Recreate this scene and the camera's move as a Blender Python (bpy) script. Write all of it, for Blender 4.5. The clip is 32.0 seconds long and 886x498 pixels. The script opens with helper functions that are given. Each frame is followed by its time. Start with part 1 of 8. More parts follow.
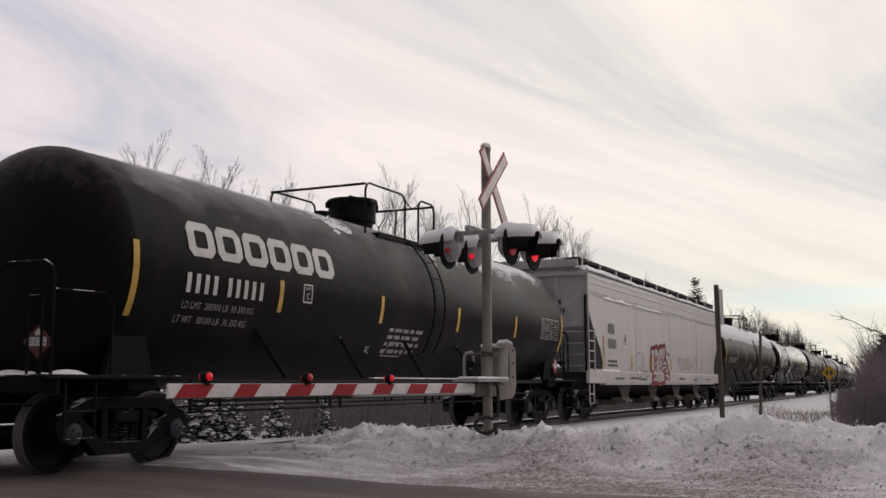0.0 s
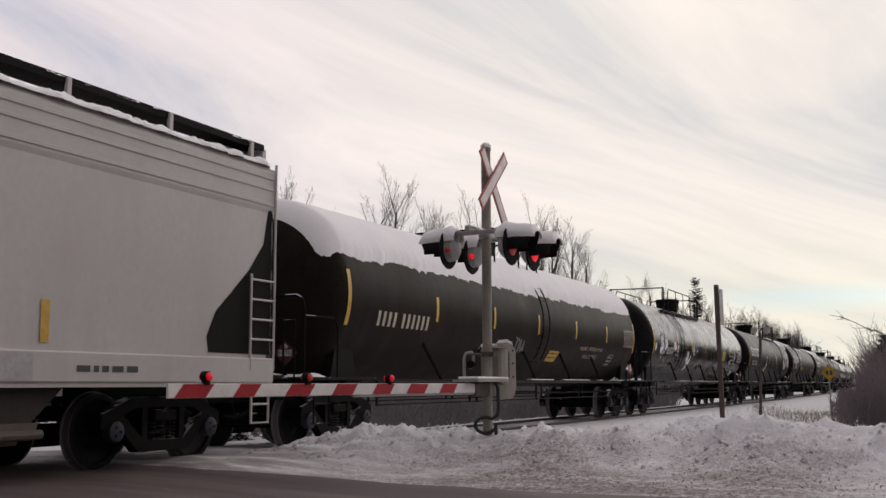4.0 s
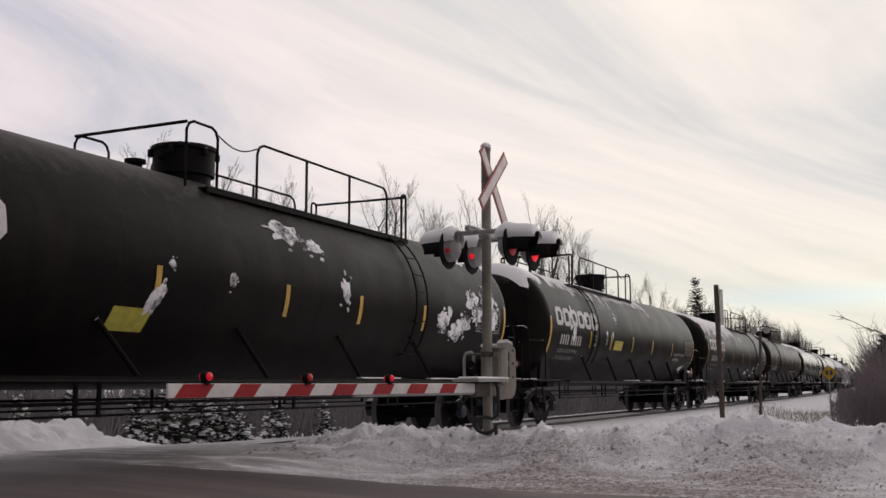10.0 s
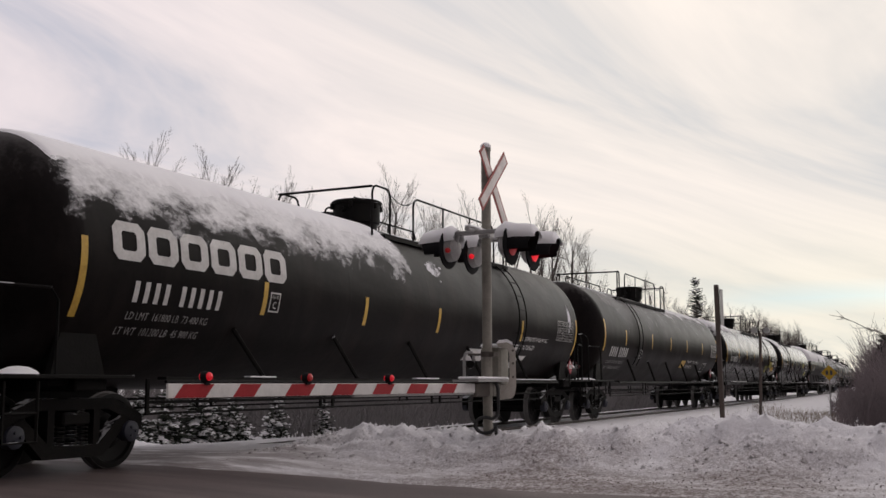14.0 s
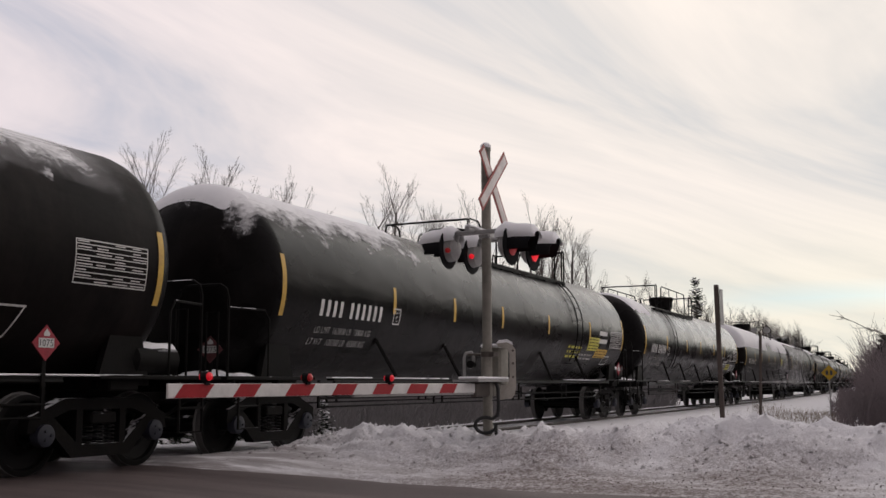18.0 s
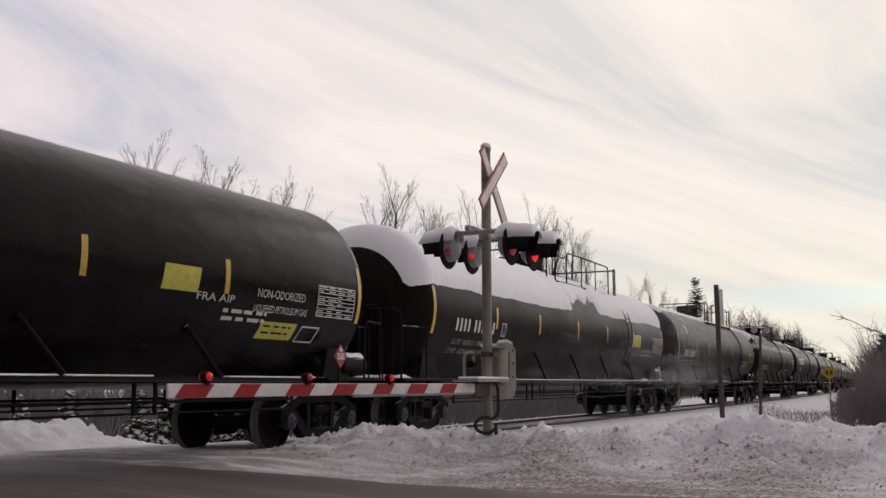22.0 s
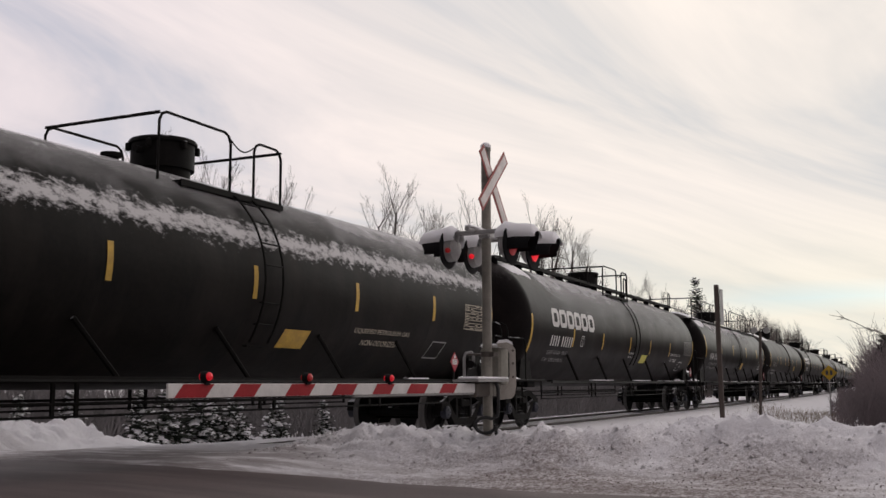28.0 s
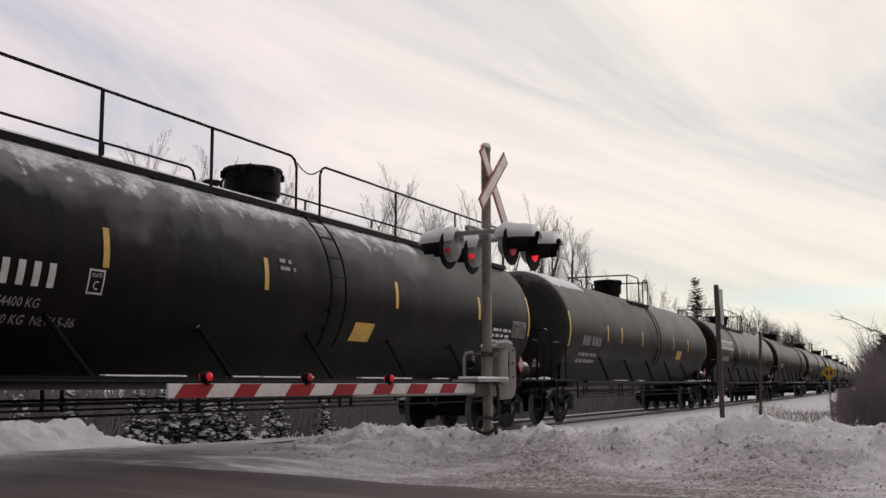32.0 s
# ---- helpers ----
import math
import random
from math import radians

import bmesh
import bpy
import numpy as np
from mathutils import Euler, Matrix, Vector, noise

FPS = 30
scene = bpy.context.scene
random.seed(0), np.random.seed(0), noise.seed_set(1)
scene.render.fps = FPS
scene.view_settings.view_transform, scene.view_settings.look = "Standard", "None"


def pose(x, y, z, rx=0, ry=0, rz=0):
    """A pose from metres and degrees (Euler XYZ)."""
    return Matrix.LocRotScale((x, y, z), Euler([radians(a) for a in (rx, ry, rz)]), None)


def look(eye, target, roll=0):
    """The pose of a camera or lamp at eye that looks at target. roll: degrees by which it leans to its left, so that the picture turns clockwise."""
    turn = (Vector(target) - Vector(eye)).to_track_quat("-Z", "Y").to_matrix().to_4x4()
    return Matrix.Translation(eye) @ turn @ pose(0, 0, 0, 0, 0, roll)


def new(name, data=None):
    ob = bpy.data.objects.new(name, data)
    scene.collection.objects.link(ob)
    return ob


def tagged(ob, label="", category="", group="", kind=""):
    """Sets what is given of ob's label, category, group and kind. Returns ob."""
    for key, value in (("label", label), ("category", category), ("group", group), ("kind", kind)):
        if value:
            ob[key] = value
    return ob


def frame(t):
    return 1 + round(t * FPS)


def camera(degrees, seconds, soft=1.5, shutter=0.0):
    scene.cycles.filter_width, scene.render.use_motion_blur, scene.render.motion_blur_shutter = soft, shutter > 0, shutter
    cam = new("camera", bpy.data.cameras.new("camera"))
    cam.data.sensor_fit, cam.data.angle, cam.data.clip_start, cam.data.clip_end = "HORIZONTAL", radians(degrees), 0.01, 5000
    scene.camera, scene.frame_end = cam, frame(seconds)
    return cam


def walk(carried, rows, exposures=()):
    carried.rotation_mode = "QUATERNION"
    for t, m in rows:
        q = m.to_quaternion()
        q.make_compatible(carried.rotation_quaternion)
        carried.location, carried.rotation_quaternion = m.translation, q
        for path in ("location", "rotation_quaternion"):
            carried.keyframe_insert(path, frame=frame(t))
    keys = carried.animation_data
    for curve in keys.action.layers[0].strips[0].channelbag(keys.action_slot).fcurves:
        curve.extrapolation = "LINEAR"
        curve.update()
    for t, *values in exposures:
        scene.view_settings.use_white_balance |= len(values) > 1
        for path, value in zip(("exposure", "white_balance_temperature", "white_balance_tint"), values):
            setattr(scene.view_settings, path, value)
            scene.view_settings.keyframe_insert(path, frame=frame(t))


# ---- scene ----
CAMERA_H = 1.001
cam = camera(45.987, 32.0, soft=1.5)
YAW, PITCH = 0.46313, 0.12935
EYE = Vector((0.0, 0.0, CAMERA_H))
AIM = EYE + 20 * Vector((math.cos(PITCH) * math.cos(YAW), math.cos(PITCH) * math.sin(YAW), math.sin(PITCH)))
STAND = look(EYE, AIM, roll=-0.163)
walk(cam, [(0.0, STAND), (32.0, STAND)], exposures=[(0.0, 0.0), (32.0, 0.0)])

# ---- the track's line: straight up to BEND, then a long bend to the left ----
TRACK_Y, BEND, CURVE = 9.400, -64.76, 0.0003


def track(s):
    d = max(s - BEND, 0.0)
    th = CURVE * d
    if d <= 0:
        return Vector((s, TRACK_Y, 0)), 0.0
    return Vector((BEND + math.sin(th) / CURVE, TRACK_Y + (1 - math.cos(th)) / CURVE, 0)), th


def track_y(x):
    return track(x)[0].y if x < 600 else track(600)[0].y + (x - 600) * 0.2


def travelled(t):
    """How far the train has come at t seconds."""
    return 8.92192 * t + 0.5 * 0.03858 * ((t - 12) ** 2 - 144)


# ---- world and light ----
def make_world():
    w = bpy.data.worlds.new("overcast_sky")
    scene.world = w
    w.use_nodes = True
    nt = w.node_tree
    nt.nodes.clear()
    N = nt.nodes.new

    def link(a, b):
        nt.links.new(a, b)

    out, bg = N("ShaderNodeOutputWorld"), N("ShaderNodeBackground")
    sky = N("ShaderNodeTexSky")
    sky.sky_type, sky.sun_disc = "NISHITA", False
    sky.sun_elevation, sky.sun_rotation = radians(16), radians(100)
    sky.altitude = 100
    dim = N("ShaderNodeVectorMath")
    dim.operation = "SCALE"
    dim.inputs[3].default_value = 0.09
    link(sky.outputs[0], dim.inputs[0])
    tc = N("ShaderNodeTexCoord")
    sep = N("ShaderNodeSeparateXYZ")
    link(tc.outputs["Generated"], sep.inputs[0])

    def m(op, a, b=None, clamp=False):
        n = N("ShaderNodeMath")
        n.operation, n.use_clamp = op, clamp
        for i, v in enumerate((a, b)):
            if v is None:
                continue
            if isinstance(v, (int, float)):
                n.inputs[i].default_value = v
            else:
                link(v, n.inputs[i])
        return n.outputs[0]

    # a flat cloud deck: direction projected on a level plane
    zz = m("ADD", m("MAXIMUM", sep.outputs[2], 0.0), 0.16)
    comb = N("ShaderNodeCombineXYZ")
    link(m("DIVIDE", sep.outputs[0], zz), comb.inputs[0])
    link(m("DIVIDE", sep.outputs[1], zz), comb.inputs[1])
    mapn = N("ShaderNodeMapping")
    spin = N("ShaderNodeVectorRotate")
    spin.rotation_type = "Z_AXIS"
    spin.inputs["Angle"].default_value = radians(20)
    link(comb.outputs[0], spin.inputs["Vector"])
    mapn.inputs["Scale"].default_value = (0.40, 0.95, 1)
    mapn.inputs["Location"].default_value = (1.7, 0.4, 0)
    link(spin.outputs[0], mapn.inputs[0])
    n1 = N("ShaderNodeTexNoise")
    n1.inputs["Scale"].default_value, n1.inputs["Detail"].default_value = 1.15, 6
    n1.inputs["Roughness"].default_value, n1.inputs["Distortion"].default_value = 0.60, 1.1
    link(mapn.outputs[0], n1.inputs["Vector"])
    ramp = N("ShaderNodeValToRGB")
    e = ramp.color_ramp.elements
    e[0].position, e[0].color = 0.36, (0.54, 0.53, 0.60, 1)
    e[1].position, e[1].color = 0.64, (0.86, 0.755, 0.765, 1)
    mid = e.new(0.48)
    mid.color = (0.715, 0.65, 0.68, 1)
    link(n1.outputs["Fac"], ramp.inputs[0])
    # the sun behind the cloud, low beyond the track, warms and brightens that side
    dot = N("ShaderNodeVectorMath")
    dot.operation = "DOT_PRODUCT"
    dot.inputs[1].default_value = Vector((0.93, -0.13, 0.33)).normalized()
    link(tc.outputs["Generated"], dot.inputs[0])
    near_sun = N("ShaderNodeMapRange")
    near_sun.interpolation_type = "SMOOTHSTEP"
    near_sun.inputs["From Min"].default_value, near_sun.inputs["From Max"].default_value = 0.55, 1.0
    link(dot.outputs["Value"], near_sun.inputs["Value"])
    warm = N("ShaderNodeMix")
    warm.data_type, warm.blend_type = "RGBA", "MIX"
    link(near_sun.outputs[0], warm.inputs["Factor"])
    link(ramp.outputs[0], warm.inputs["A"])
    warmed = N("ShaderNodeMix")
    warmed.data_type, warmed.blend_type = "RGBA", "MULTIPLY"
    warmed.inputs["Factor"].default_value = 1
    link(ramp.outputs[0], warmed.inputs["A"])
    warmed.inputs["B"].default_value = (1.11, 1.145, 1.03, 1)
    link(warmed.outputs["Result"], warm.inputs["B"])
    # away from the sun the deck is duller
    dull = N("ShaderNodeMapRange")
    dull.inputs["From Min"].default_value, dull.inputs["From Max"].default_value = -0.5, 0.55
    dull.inputs["To Min"].default_value, dull.inputs["To Max"].default_value = 0.31, 1.0
    link(dot.outputs["Value"], dull.inputs["Value"])
    dulled = N("ShaderNodeVectorMath")
    dulled.operation = "SCALE"
    link(warm.outputs["Result"], dulled.inputs[0])
    link(dull.outputs[0], dulled.inputs[3])
    # low over the track the deck thins to pale yellow, with a slit of blue sky
    low = N("ShaderNodeMapRange")
    low.interpolation_type = "SMOOTHSTEP"
    low.inputs["From Min"].default_value, low.inputs["From Max"].default_value = 0.19, 0.05
    low.inputs["To Max"].default_value = 0.55
    link(sep.outputs[2], low.inputs["Value"])
    thin = N("ShaderNodeMix")
    thin.data_type = "RGBA"
    link(m("MULTIPLY", low.outputs[0], near_sun.outputs[0], True), thin.inputs["Factor"])
    link(dulled.outputs[0], thin.inputs["A"])
    thin.inputs["B"].default_value = (0.93, 0.88, 0.70, 1)
    mix = N("ShaderNodeMix")
    mix.data_type = "RGBA"
    n2 = N("ShaderNodeTexNoise")
    n2.inputs["Scale"].default_value, n2.inputs["Detail"].default_value = 0.8, 4
    link(mapn.outputs[0], n2.inputs["Vector"])
    off = m("MULTIPLY", m("ABSOLUTE", m("SUBTRACT", m("ADD", sep.outputs[2], m("MULTIPLY", n2.outputs["Fac"], 0.03)), 0.091)), 55.0)
    slit = m("SUBTRACT", 1.0, off, True)
    away = N("ShaderNodeMapRange")
    away.interpolation_type = "SMOOTHSTEP"
    away.inputs["From Min"].default_value, away.inputs["From Max"].default_value = 0.27, 0.10
    link(m("DIVIDE", sep.outputs[1], sep.outputs[0]), away.inputs["Value"])
    link(m("MULTIPLY", m("MULTIPLY", slit, away.outputs[0], True), 0.95), mix.inputs["Factor"])
    link(thin.outputs["Result"], mix.inputs["A"])
    gapc = N("ShaderNodeMix")
    gapc.data_type = "RGBA"
    gapc.inputs["Factor"].default_value = 0.8
    link(dim.outputs[0], gapc.inputs["A"])
    gapc.inputs["B"].default_value = (0.40, 0.60, 0.72, 1)
    link(gapc.outputs["Result"], mix.inputs["B"])
    link(mix.outputs["Result"], bg.inputs[0])
    bg.inputs[1].default_value = 1.08
    link(bg.outputs[0], out.inputs[0])


make_world()
sun_data = bpy.data.lights.new("sun", "SUN")
sun_data.energy, sun_data.angle, sun_data.color = 0.4, radians(35), (1.0, 0.96, 0.92)
sun = new("sun", sun_data)
sun.matrix_world = look((0, 0, 30), Vector((0, 0, 30)) - Vector((0.93, -0.13, 0.33)))


# ---- materials ----
def material(name, color, rough=0.6, metal=0.0, dark=None, light=None, scale=3.0, fine=40.0, bump=0.0, bump_scale=30.0,
             emit=None, power=0.0, frost=None, space="Object", spec=0.5, island=False, streak=None, settle=0.0, ripple=0.0, crust=None):
    """Two scales of variation on a base colour; frost = (height from, height to, amount) on a tank's upper side."""
    mt = bpy.data.materials.new(name)
    mt.use_nodes = True
    nt = mt.node_tree
    b = nt.nodes["Principled BSDF"]
    N = nt.nodes.new

    def link(x, y):
        nt.links.new(x, y)

    dark = dark or [c * 0.72 for c in color]
    light = light or [min(1, c * 1.25) for c in color]
    tc = N("ShaderNodeTexCoord")
    n1, n2 = N("ShaderNodeTexNoise"), N("ShaderNodeTexNoise")
    n1.inputs["Scale"].default_value, n1.inputs["Detail"].default_value = scale, 5
    n2.inputs["Scale"].default_value, n2.inputs["Detail"].default_value = fine, 3
    if space == "World":
        geo = N("ShaderNodeNewGeometry")
        vec = geo.outputs["Position"]
    else:
        vec = tc.outputs["Object"]
    link(vec, n1.inputs["Vector"])
    link(vec, n2.inputs["Vector"])
    r = N("ShaderNodeValToRGB")
    r.color_ramp.elements[0].position, r.color_ramp.elements[1].position = 0.3, 0.7
    r.color_ramp.elements[0].color, r.color_ramp.elements[1].color = (*dark, 1), (*light, 1)
    mm = N("ShaderNodeMix")
    mm.data_type = "FLOAT"
    mm.inputs["Factor"].default_value = 0.35
    link(n1.outputs["Fac"], mm.inputs["A"])
    link(n2.outputs["Fac"], mm.inputs["B"])
    fac = mm.outputs["Result"]
    if island:
        info = N("ShaderNodeObjectInfo")
        ad = N("ShaderNodeMath")
        ad.operation = "MULTIPLY_ADD"
        ad.inputs[1].default_value, ad.inputs[2].default_value = 0.25, -0.12
        link(info.outputs["Random"], ad.inputs[0])
        a2 = N("ShaderNodeMath")
        link(ad.outputs[0], a2.inputs[0])
        link(fac, a2.inputs[1])
        fac = a2.outputs[0]
    link(fac, r.inputs[0])
    col = r.outputs[0]
    b.inputs["Roughness"].default_value = rough
    b.inputs["Metallic"].default_value = metal
    b.inputs["Specular IOR Level"].default_value = spec
    rr = N("ShaderNodeMapRange")
    rr.inputs["To Min"].default_value, rr.inputs["To Max"].default_value = max(0.05, rough - 0.12), min(1, rough + 0.12)
    link(n1.outputs["Fac"], rr.inputs["Value"])
    link(rr.outputs[0], b.inputs["Roughness"])
    if streak:
        # grime running down the sides; its paler colour also mimics sheen on the tanks
        ms = N("ShaderNodeMapping")
        ms.inputs["Scale"].default_value = (1.6, 1.0, 0.5)
        link(tc.outputs["Object"], ms.inputs[0])
        ns = N("ShaderNodeTexNoise")
        ns.inputs["Scale"].default_value, ns.inputs["Detail"].default_value, ns.inputs["Roughness"].default_value = 1.0, 8, 0.62
        link(ms.outputs[0], ns.inputs["Vector"])
        sg = N("ShaderNodeMapRange")
        sg.inputs["From Min"].default_value, sg.inputs["From Max"].default_value = 0.47, 0.72
        link(ns.outputs["Fac"], sg.inputs["Value"])
        sm = N("ShaderNodeMix")
        sm.data_type = "RGBA"
        link(sg.outputs[0], sm.inputs["Factor"])
        link(col, sm.inputs["A"])
        sm.inputs["B"].default_value = (*streak, 1)
        col = sm.outputs["Result"]
    if settle:
        # thin snow caught on upward faces
        gn = N("ShaderNodeNewGeometry")
        gs = N("ShaderNodeSeparateXYZ")
        link(gn.outputs["Normal"], gs.inputs[0])
        up = N("ShaderNodeMapRange")
        up.inputs["From Min"].default_value, up.inputs["From Max"].default_value = 0.55, 0.9
        link(gs.outputs[2], up.inputs["Value"])
        nn = N("ShaderNodeTexNoise")
        nn.inputs["Scale"].default_value, nn.inputs["Detail"].default_value = 3.5, 6
        link(tc.outputs["Object"], nn.inputs["Vector"])
        pr = N("ShaderNodeMapRange")
        pr.inputs["From Min"].default_value, pr.inputs["From Max"].default_value = 0.62 - settle * 0.2, 0.66 - settle * 0.2
        link(nn.outputs["Fac"], pr.inputs["Value"])
        mu = N("ShaderNodeMath")
        mu.operation = "MULTIPLY"
        link(up.outputs[0], mu.inputs[0])
        link(pr.outputs[0], mu.inputs[1])
        st = N("ShaderNodeMix")
        st.data_type = "RGBA"
        link(mu.outputs[0], st.inputs["Factor"])
        link(col, st.inputs["A"])
        st.inputs["B"].default_value = (0.82, 0.82, 0.84, 1)
        col = st.outputs["Result"]
    if frost:
        sp = N("ShaderNodeSeparateXYZ")
        link(tc.outputs["Object"], sp.inputs[0])
        mp = N("ShaderNodeMapping")
        mp.inputs["Scale"].default_value = (2.4, 1.8, 1.1)
        link(tc.outputs["Object"], mp.inputs[0])
        n3 = N("ShaderNodeTexNoise")
        n3.inputs["Scale"].default_value, n3.inputs["Detail"].default_value = 2.0, 8
        n3.inputs["Roughness"].default_value = 0.74
        link(mp.outputs[0], n3.inputs["Vector"])
        hgt = N("ShaderNodeMapRange")
        hgt.inputs["From Min"].default_value, hgt.inputs["From Max"].default_value = frost[0], frost[1]
        hgt.inputs["To Min"].default_value, hgt.inputs["To Max"].default_value = -0.55, 0.12
        hgt.clamp = True
        link(sp.outputs[2], hgt.inputs["Value"])
        ad = N("ShaderNodeMath")
        link(n3.outputs["Fac"], ad.inputs[0])
        link(hgt.outputs[0], ad.inputs[1])
        cut = N("ShaderNodeMapRange")
        cut.inputs["From Min"].default_value, cut.inputs["From Max"].default_value = 0.42, 0.72
        cut.inputs["To Max"].default_value = frost[2]
        link(ad.outputs[0], cut.inputs["Value"])
        fm = N("ShaderNodeMix")
        fm.data_type = "RGBA"
        link(cut.outputs[0], fm.inputs["Factor"])
        link(col, fm.inputs["A"])
        fm.inputs["B"].default_value = (0.80, 0.745, 0.72, 1)
        col = fm.outputs["Result"]
        fr = N("ShaderNodeMix")
        fr.data_type = "FLOAT"
        link(cut.outputs[0], fr.inputs["Factor"])
        link(rr.outputs[0], fr.inputs["A"])
        fr.inputs["B"].default_value = 0.85
        link(fr.outputs["Result"], b.inputs["Roughness"])
    if crust:
        # a torn band of rime about one height on the tank's shoulder
        sp = N("ShaderNodeSeparateXYZ")
        link(tc.outputs["Object"], sp.inputs[0])
        far = N("ShaderNodeMath")
        far.operation = "SUBTRACT"
        link(sp.outputs[2], far.inputs[0])
        far.inputs[1].default_value = (crust[0] + crust[1]) / 2
        dist = N("ShaderNodeMath")
        dist.operation = "ABSOLUTE"
        link(far.outputs[0], dist.inputs[0])
        band = N("ShaderNodeMapRange")
        band.inputs["From Min"].default_value, band.inputs["From Max"].default_value = 0.0, crust[2] + 0.12
        band.inputs["To Min"].default_value, band.inputs["To Max"].default_value = 0.14, -0.30
        link(dist.outputs[0], band.inputs["Value"])
        mp = N("ShaderNodeMapping")
        mp.inputs["Scale"].default_value = (1.3, 2.0, 2.4)
        link(tc.outputs["Object"], mp.inputs[0])
        n5 = N("ShaderNodeTexNoise")
        n5.inputs["Scale"].default_value, n5.inputs["Detail"].default_value, n5.inputs["Roughness"].default_value = 3.6, 10, 0.76
        link(mp.outputs[0], n5.inputs["Vector"])
        ad = N("ShaderNodeMath")
        link(n5.outputs["Fac"], ad.inputs[0])
        link(band.outputs[0], ad.inputs[1])
        cut = N("ShaderNodeMapRange")
        cut.inputs["From Min"].default_value, cut.inputs["From Max"].default_value = 0.48, 0.62
        cut.inputs["To Max"].default_value = 0.8
        link(ad.outputs[0], cut.inputs["Value"])
        cm = N("ShaderNodeMix")
        cm.data_type = "RGBA"
        link(cut.outputs[0], cm.inputs["Factor"])
        link(col, cm.inputs["A"])
        cm.inputs["B"].default_value = (0.72, 0.71, 0.71, 1)
        col = cm.outputs["Result"]
        cr = N("ShaderNodeMix")
        cr.data_type = "FLOAT"
        link(cut.outputs[0], cr.inputs["Factor"])
        link(rr.outputs[0], cr.inputs["A"])
        cr.inputs["B"].default_value = 0.9
        link(cr.outputs["Result"], b.inputs["Roughness"])
    link(col, b.inputs["Base Color"])
    if ripple:
        # hand-wide waves and dents in the rolled plates
        mw = N("ShaderNodeMapping")
        mw.inputs["Scale"].default_value = (0.55, 1.3, 1.3)
        link(tc.outputs["Object"], mw.inputs[0])
        nw = N("ShaderNodeTexNoise")
        nw.inputs["Scale"].default_value, nw.inputs["Detail"].default_value, nw.inputs["Roughness"].default_value = 1.5, 4, 0.5
        link(mw.outputs[0], nw.inputs["Vector"])
        bw = N("ShaderNodeBump")
        bw.inputs["Strength"].default_value, bw.inputs["Distance"].default_value = ripple, 0.06
        link(nw.outputs["Fac"], bw.inputs["Height"])
        link(bw.outputs[0], b.inputs["Normal"])
    if bump:
        bm_ = N("ShaderNodeBump")
        bm_.inputs["Strength"].default_value, bm_.inputs["Distance"].default_value = bump, 0.02
        n4 = N("ShaderNodeTexNoise")
        n4.inputs["Scale"].default_value, n4.inputs["Detail"].default_value = bump_scale, 6
        link(vec, n4.inputs["Vector"])
        link(n4.outputs["Fac"], bm_.inputs["Height"])
        link(bm_.outputs[0], b.inputs["Normal"])
    if emit:
        b.inputs["Emission Color"].default_value = (*emit, 1)
        b.inputs["Emission Strength"].default_value = power
    return mt


M = {}
M["black"] = material("black_tank_paint", (0.008, 0.0072, 0.007), 0.44, spec=0.055, dark=(0.0042, 0.0034, 0.0034), light=(0.0105, 0.0082, 0.0078), scale=0.9, fine=14, ripple=0.30, frost=(2.6, 3.8, 0.06), streak=(0.0165, 0.0125, 0.0115))
M["glossy"] = material("glossy_black_tank_paint", (0.006, 0.0056, 0.0056), 0.27, spec=0.07, dark=(0.0035, 0.0032, 0.0033), light=(0.008, 0.007, 0.0068), scale=0.9, fine=14, ripple=0.42, frost=(2.9, 3.9, 0.05), streak=(0.013, 0.0105, 0.0098))
M["brown"] = material("rusty_black_tank_paint", (0.014, 0.011, 0.009), 0.48, spec=0.05, dark=(0.007, 0.0058, 0.005), light=(0.019, 0.014, 0.010), scale=1.1, fine=16, ripple=0.25, streak=(0.026, 0.0185, 0.0145))
M["frosty"] = material("frosted_black_tank_paint", (0.012, 0.0105, 0.0095), 0.5, spec=0.06, dark=(0.005, 0.005, 0.005), light=(0.014, 0.012, 0.0105), scale=0.9, fine=14, ripple=0.3, streak=(0.02, 0.017, 0.015), crust=(2.9, 3.3, 0.36))
M["greyed"] = material("dusty_dark_tank_paint", (0.022, 0.0205, 0.0195), 0.48, spec=0.06, dark=(0.015, 0.0138, 0.0132), light=(0.03, 0.027, 0.0255), scale=0.8, fine=12, ripple=0.25, frost=(2.9, 3.9, 0.15), streak=(0.042, 0.038, 0.036))
M["steel"] = material("grimy_black_steel", (0.009, 0.008, 0.0075), 0.65, spec=0.1, dark=(0.003, 0.003, 0.003), light=(0.010, 0.0088, 0.0078), scale=4, fine=50, bump=0.2, bump_scale=40, settle=0.35)
M["truck"] = material("oily_dusty_cast_steel", (0.016, 0.014, 0.013), 0.7, spec=0.1, dark=(0.003, 0.003, 0.003), light=(0.011, 0.0095, 0.0085), scale=5, fine=60, bump=0.3, bump_scale=45, settle=0.55)
M["wheel"] = material("worn_wheel_steel", (0.012, 0.010, 0.009), 0.6, 0.1, spec=0.15, dark=(0.003, 0.0028, 0.0028), light=(0.009, 0.008, 0.0075), scale=6, fine=50)


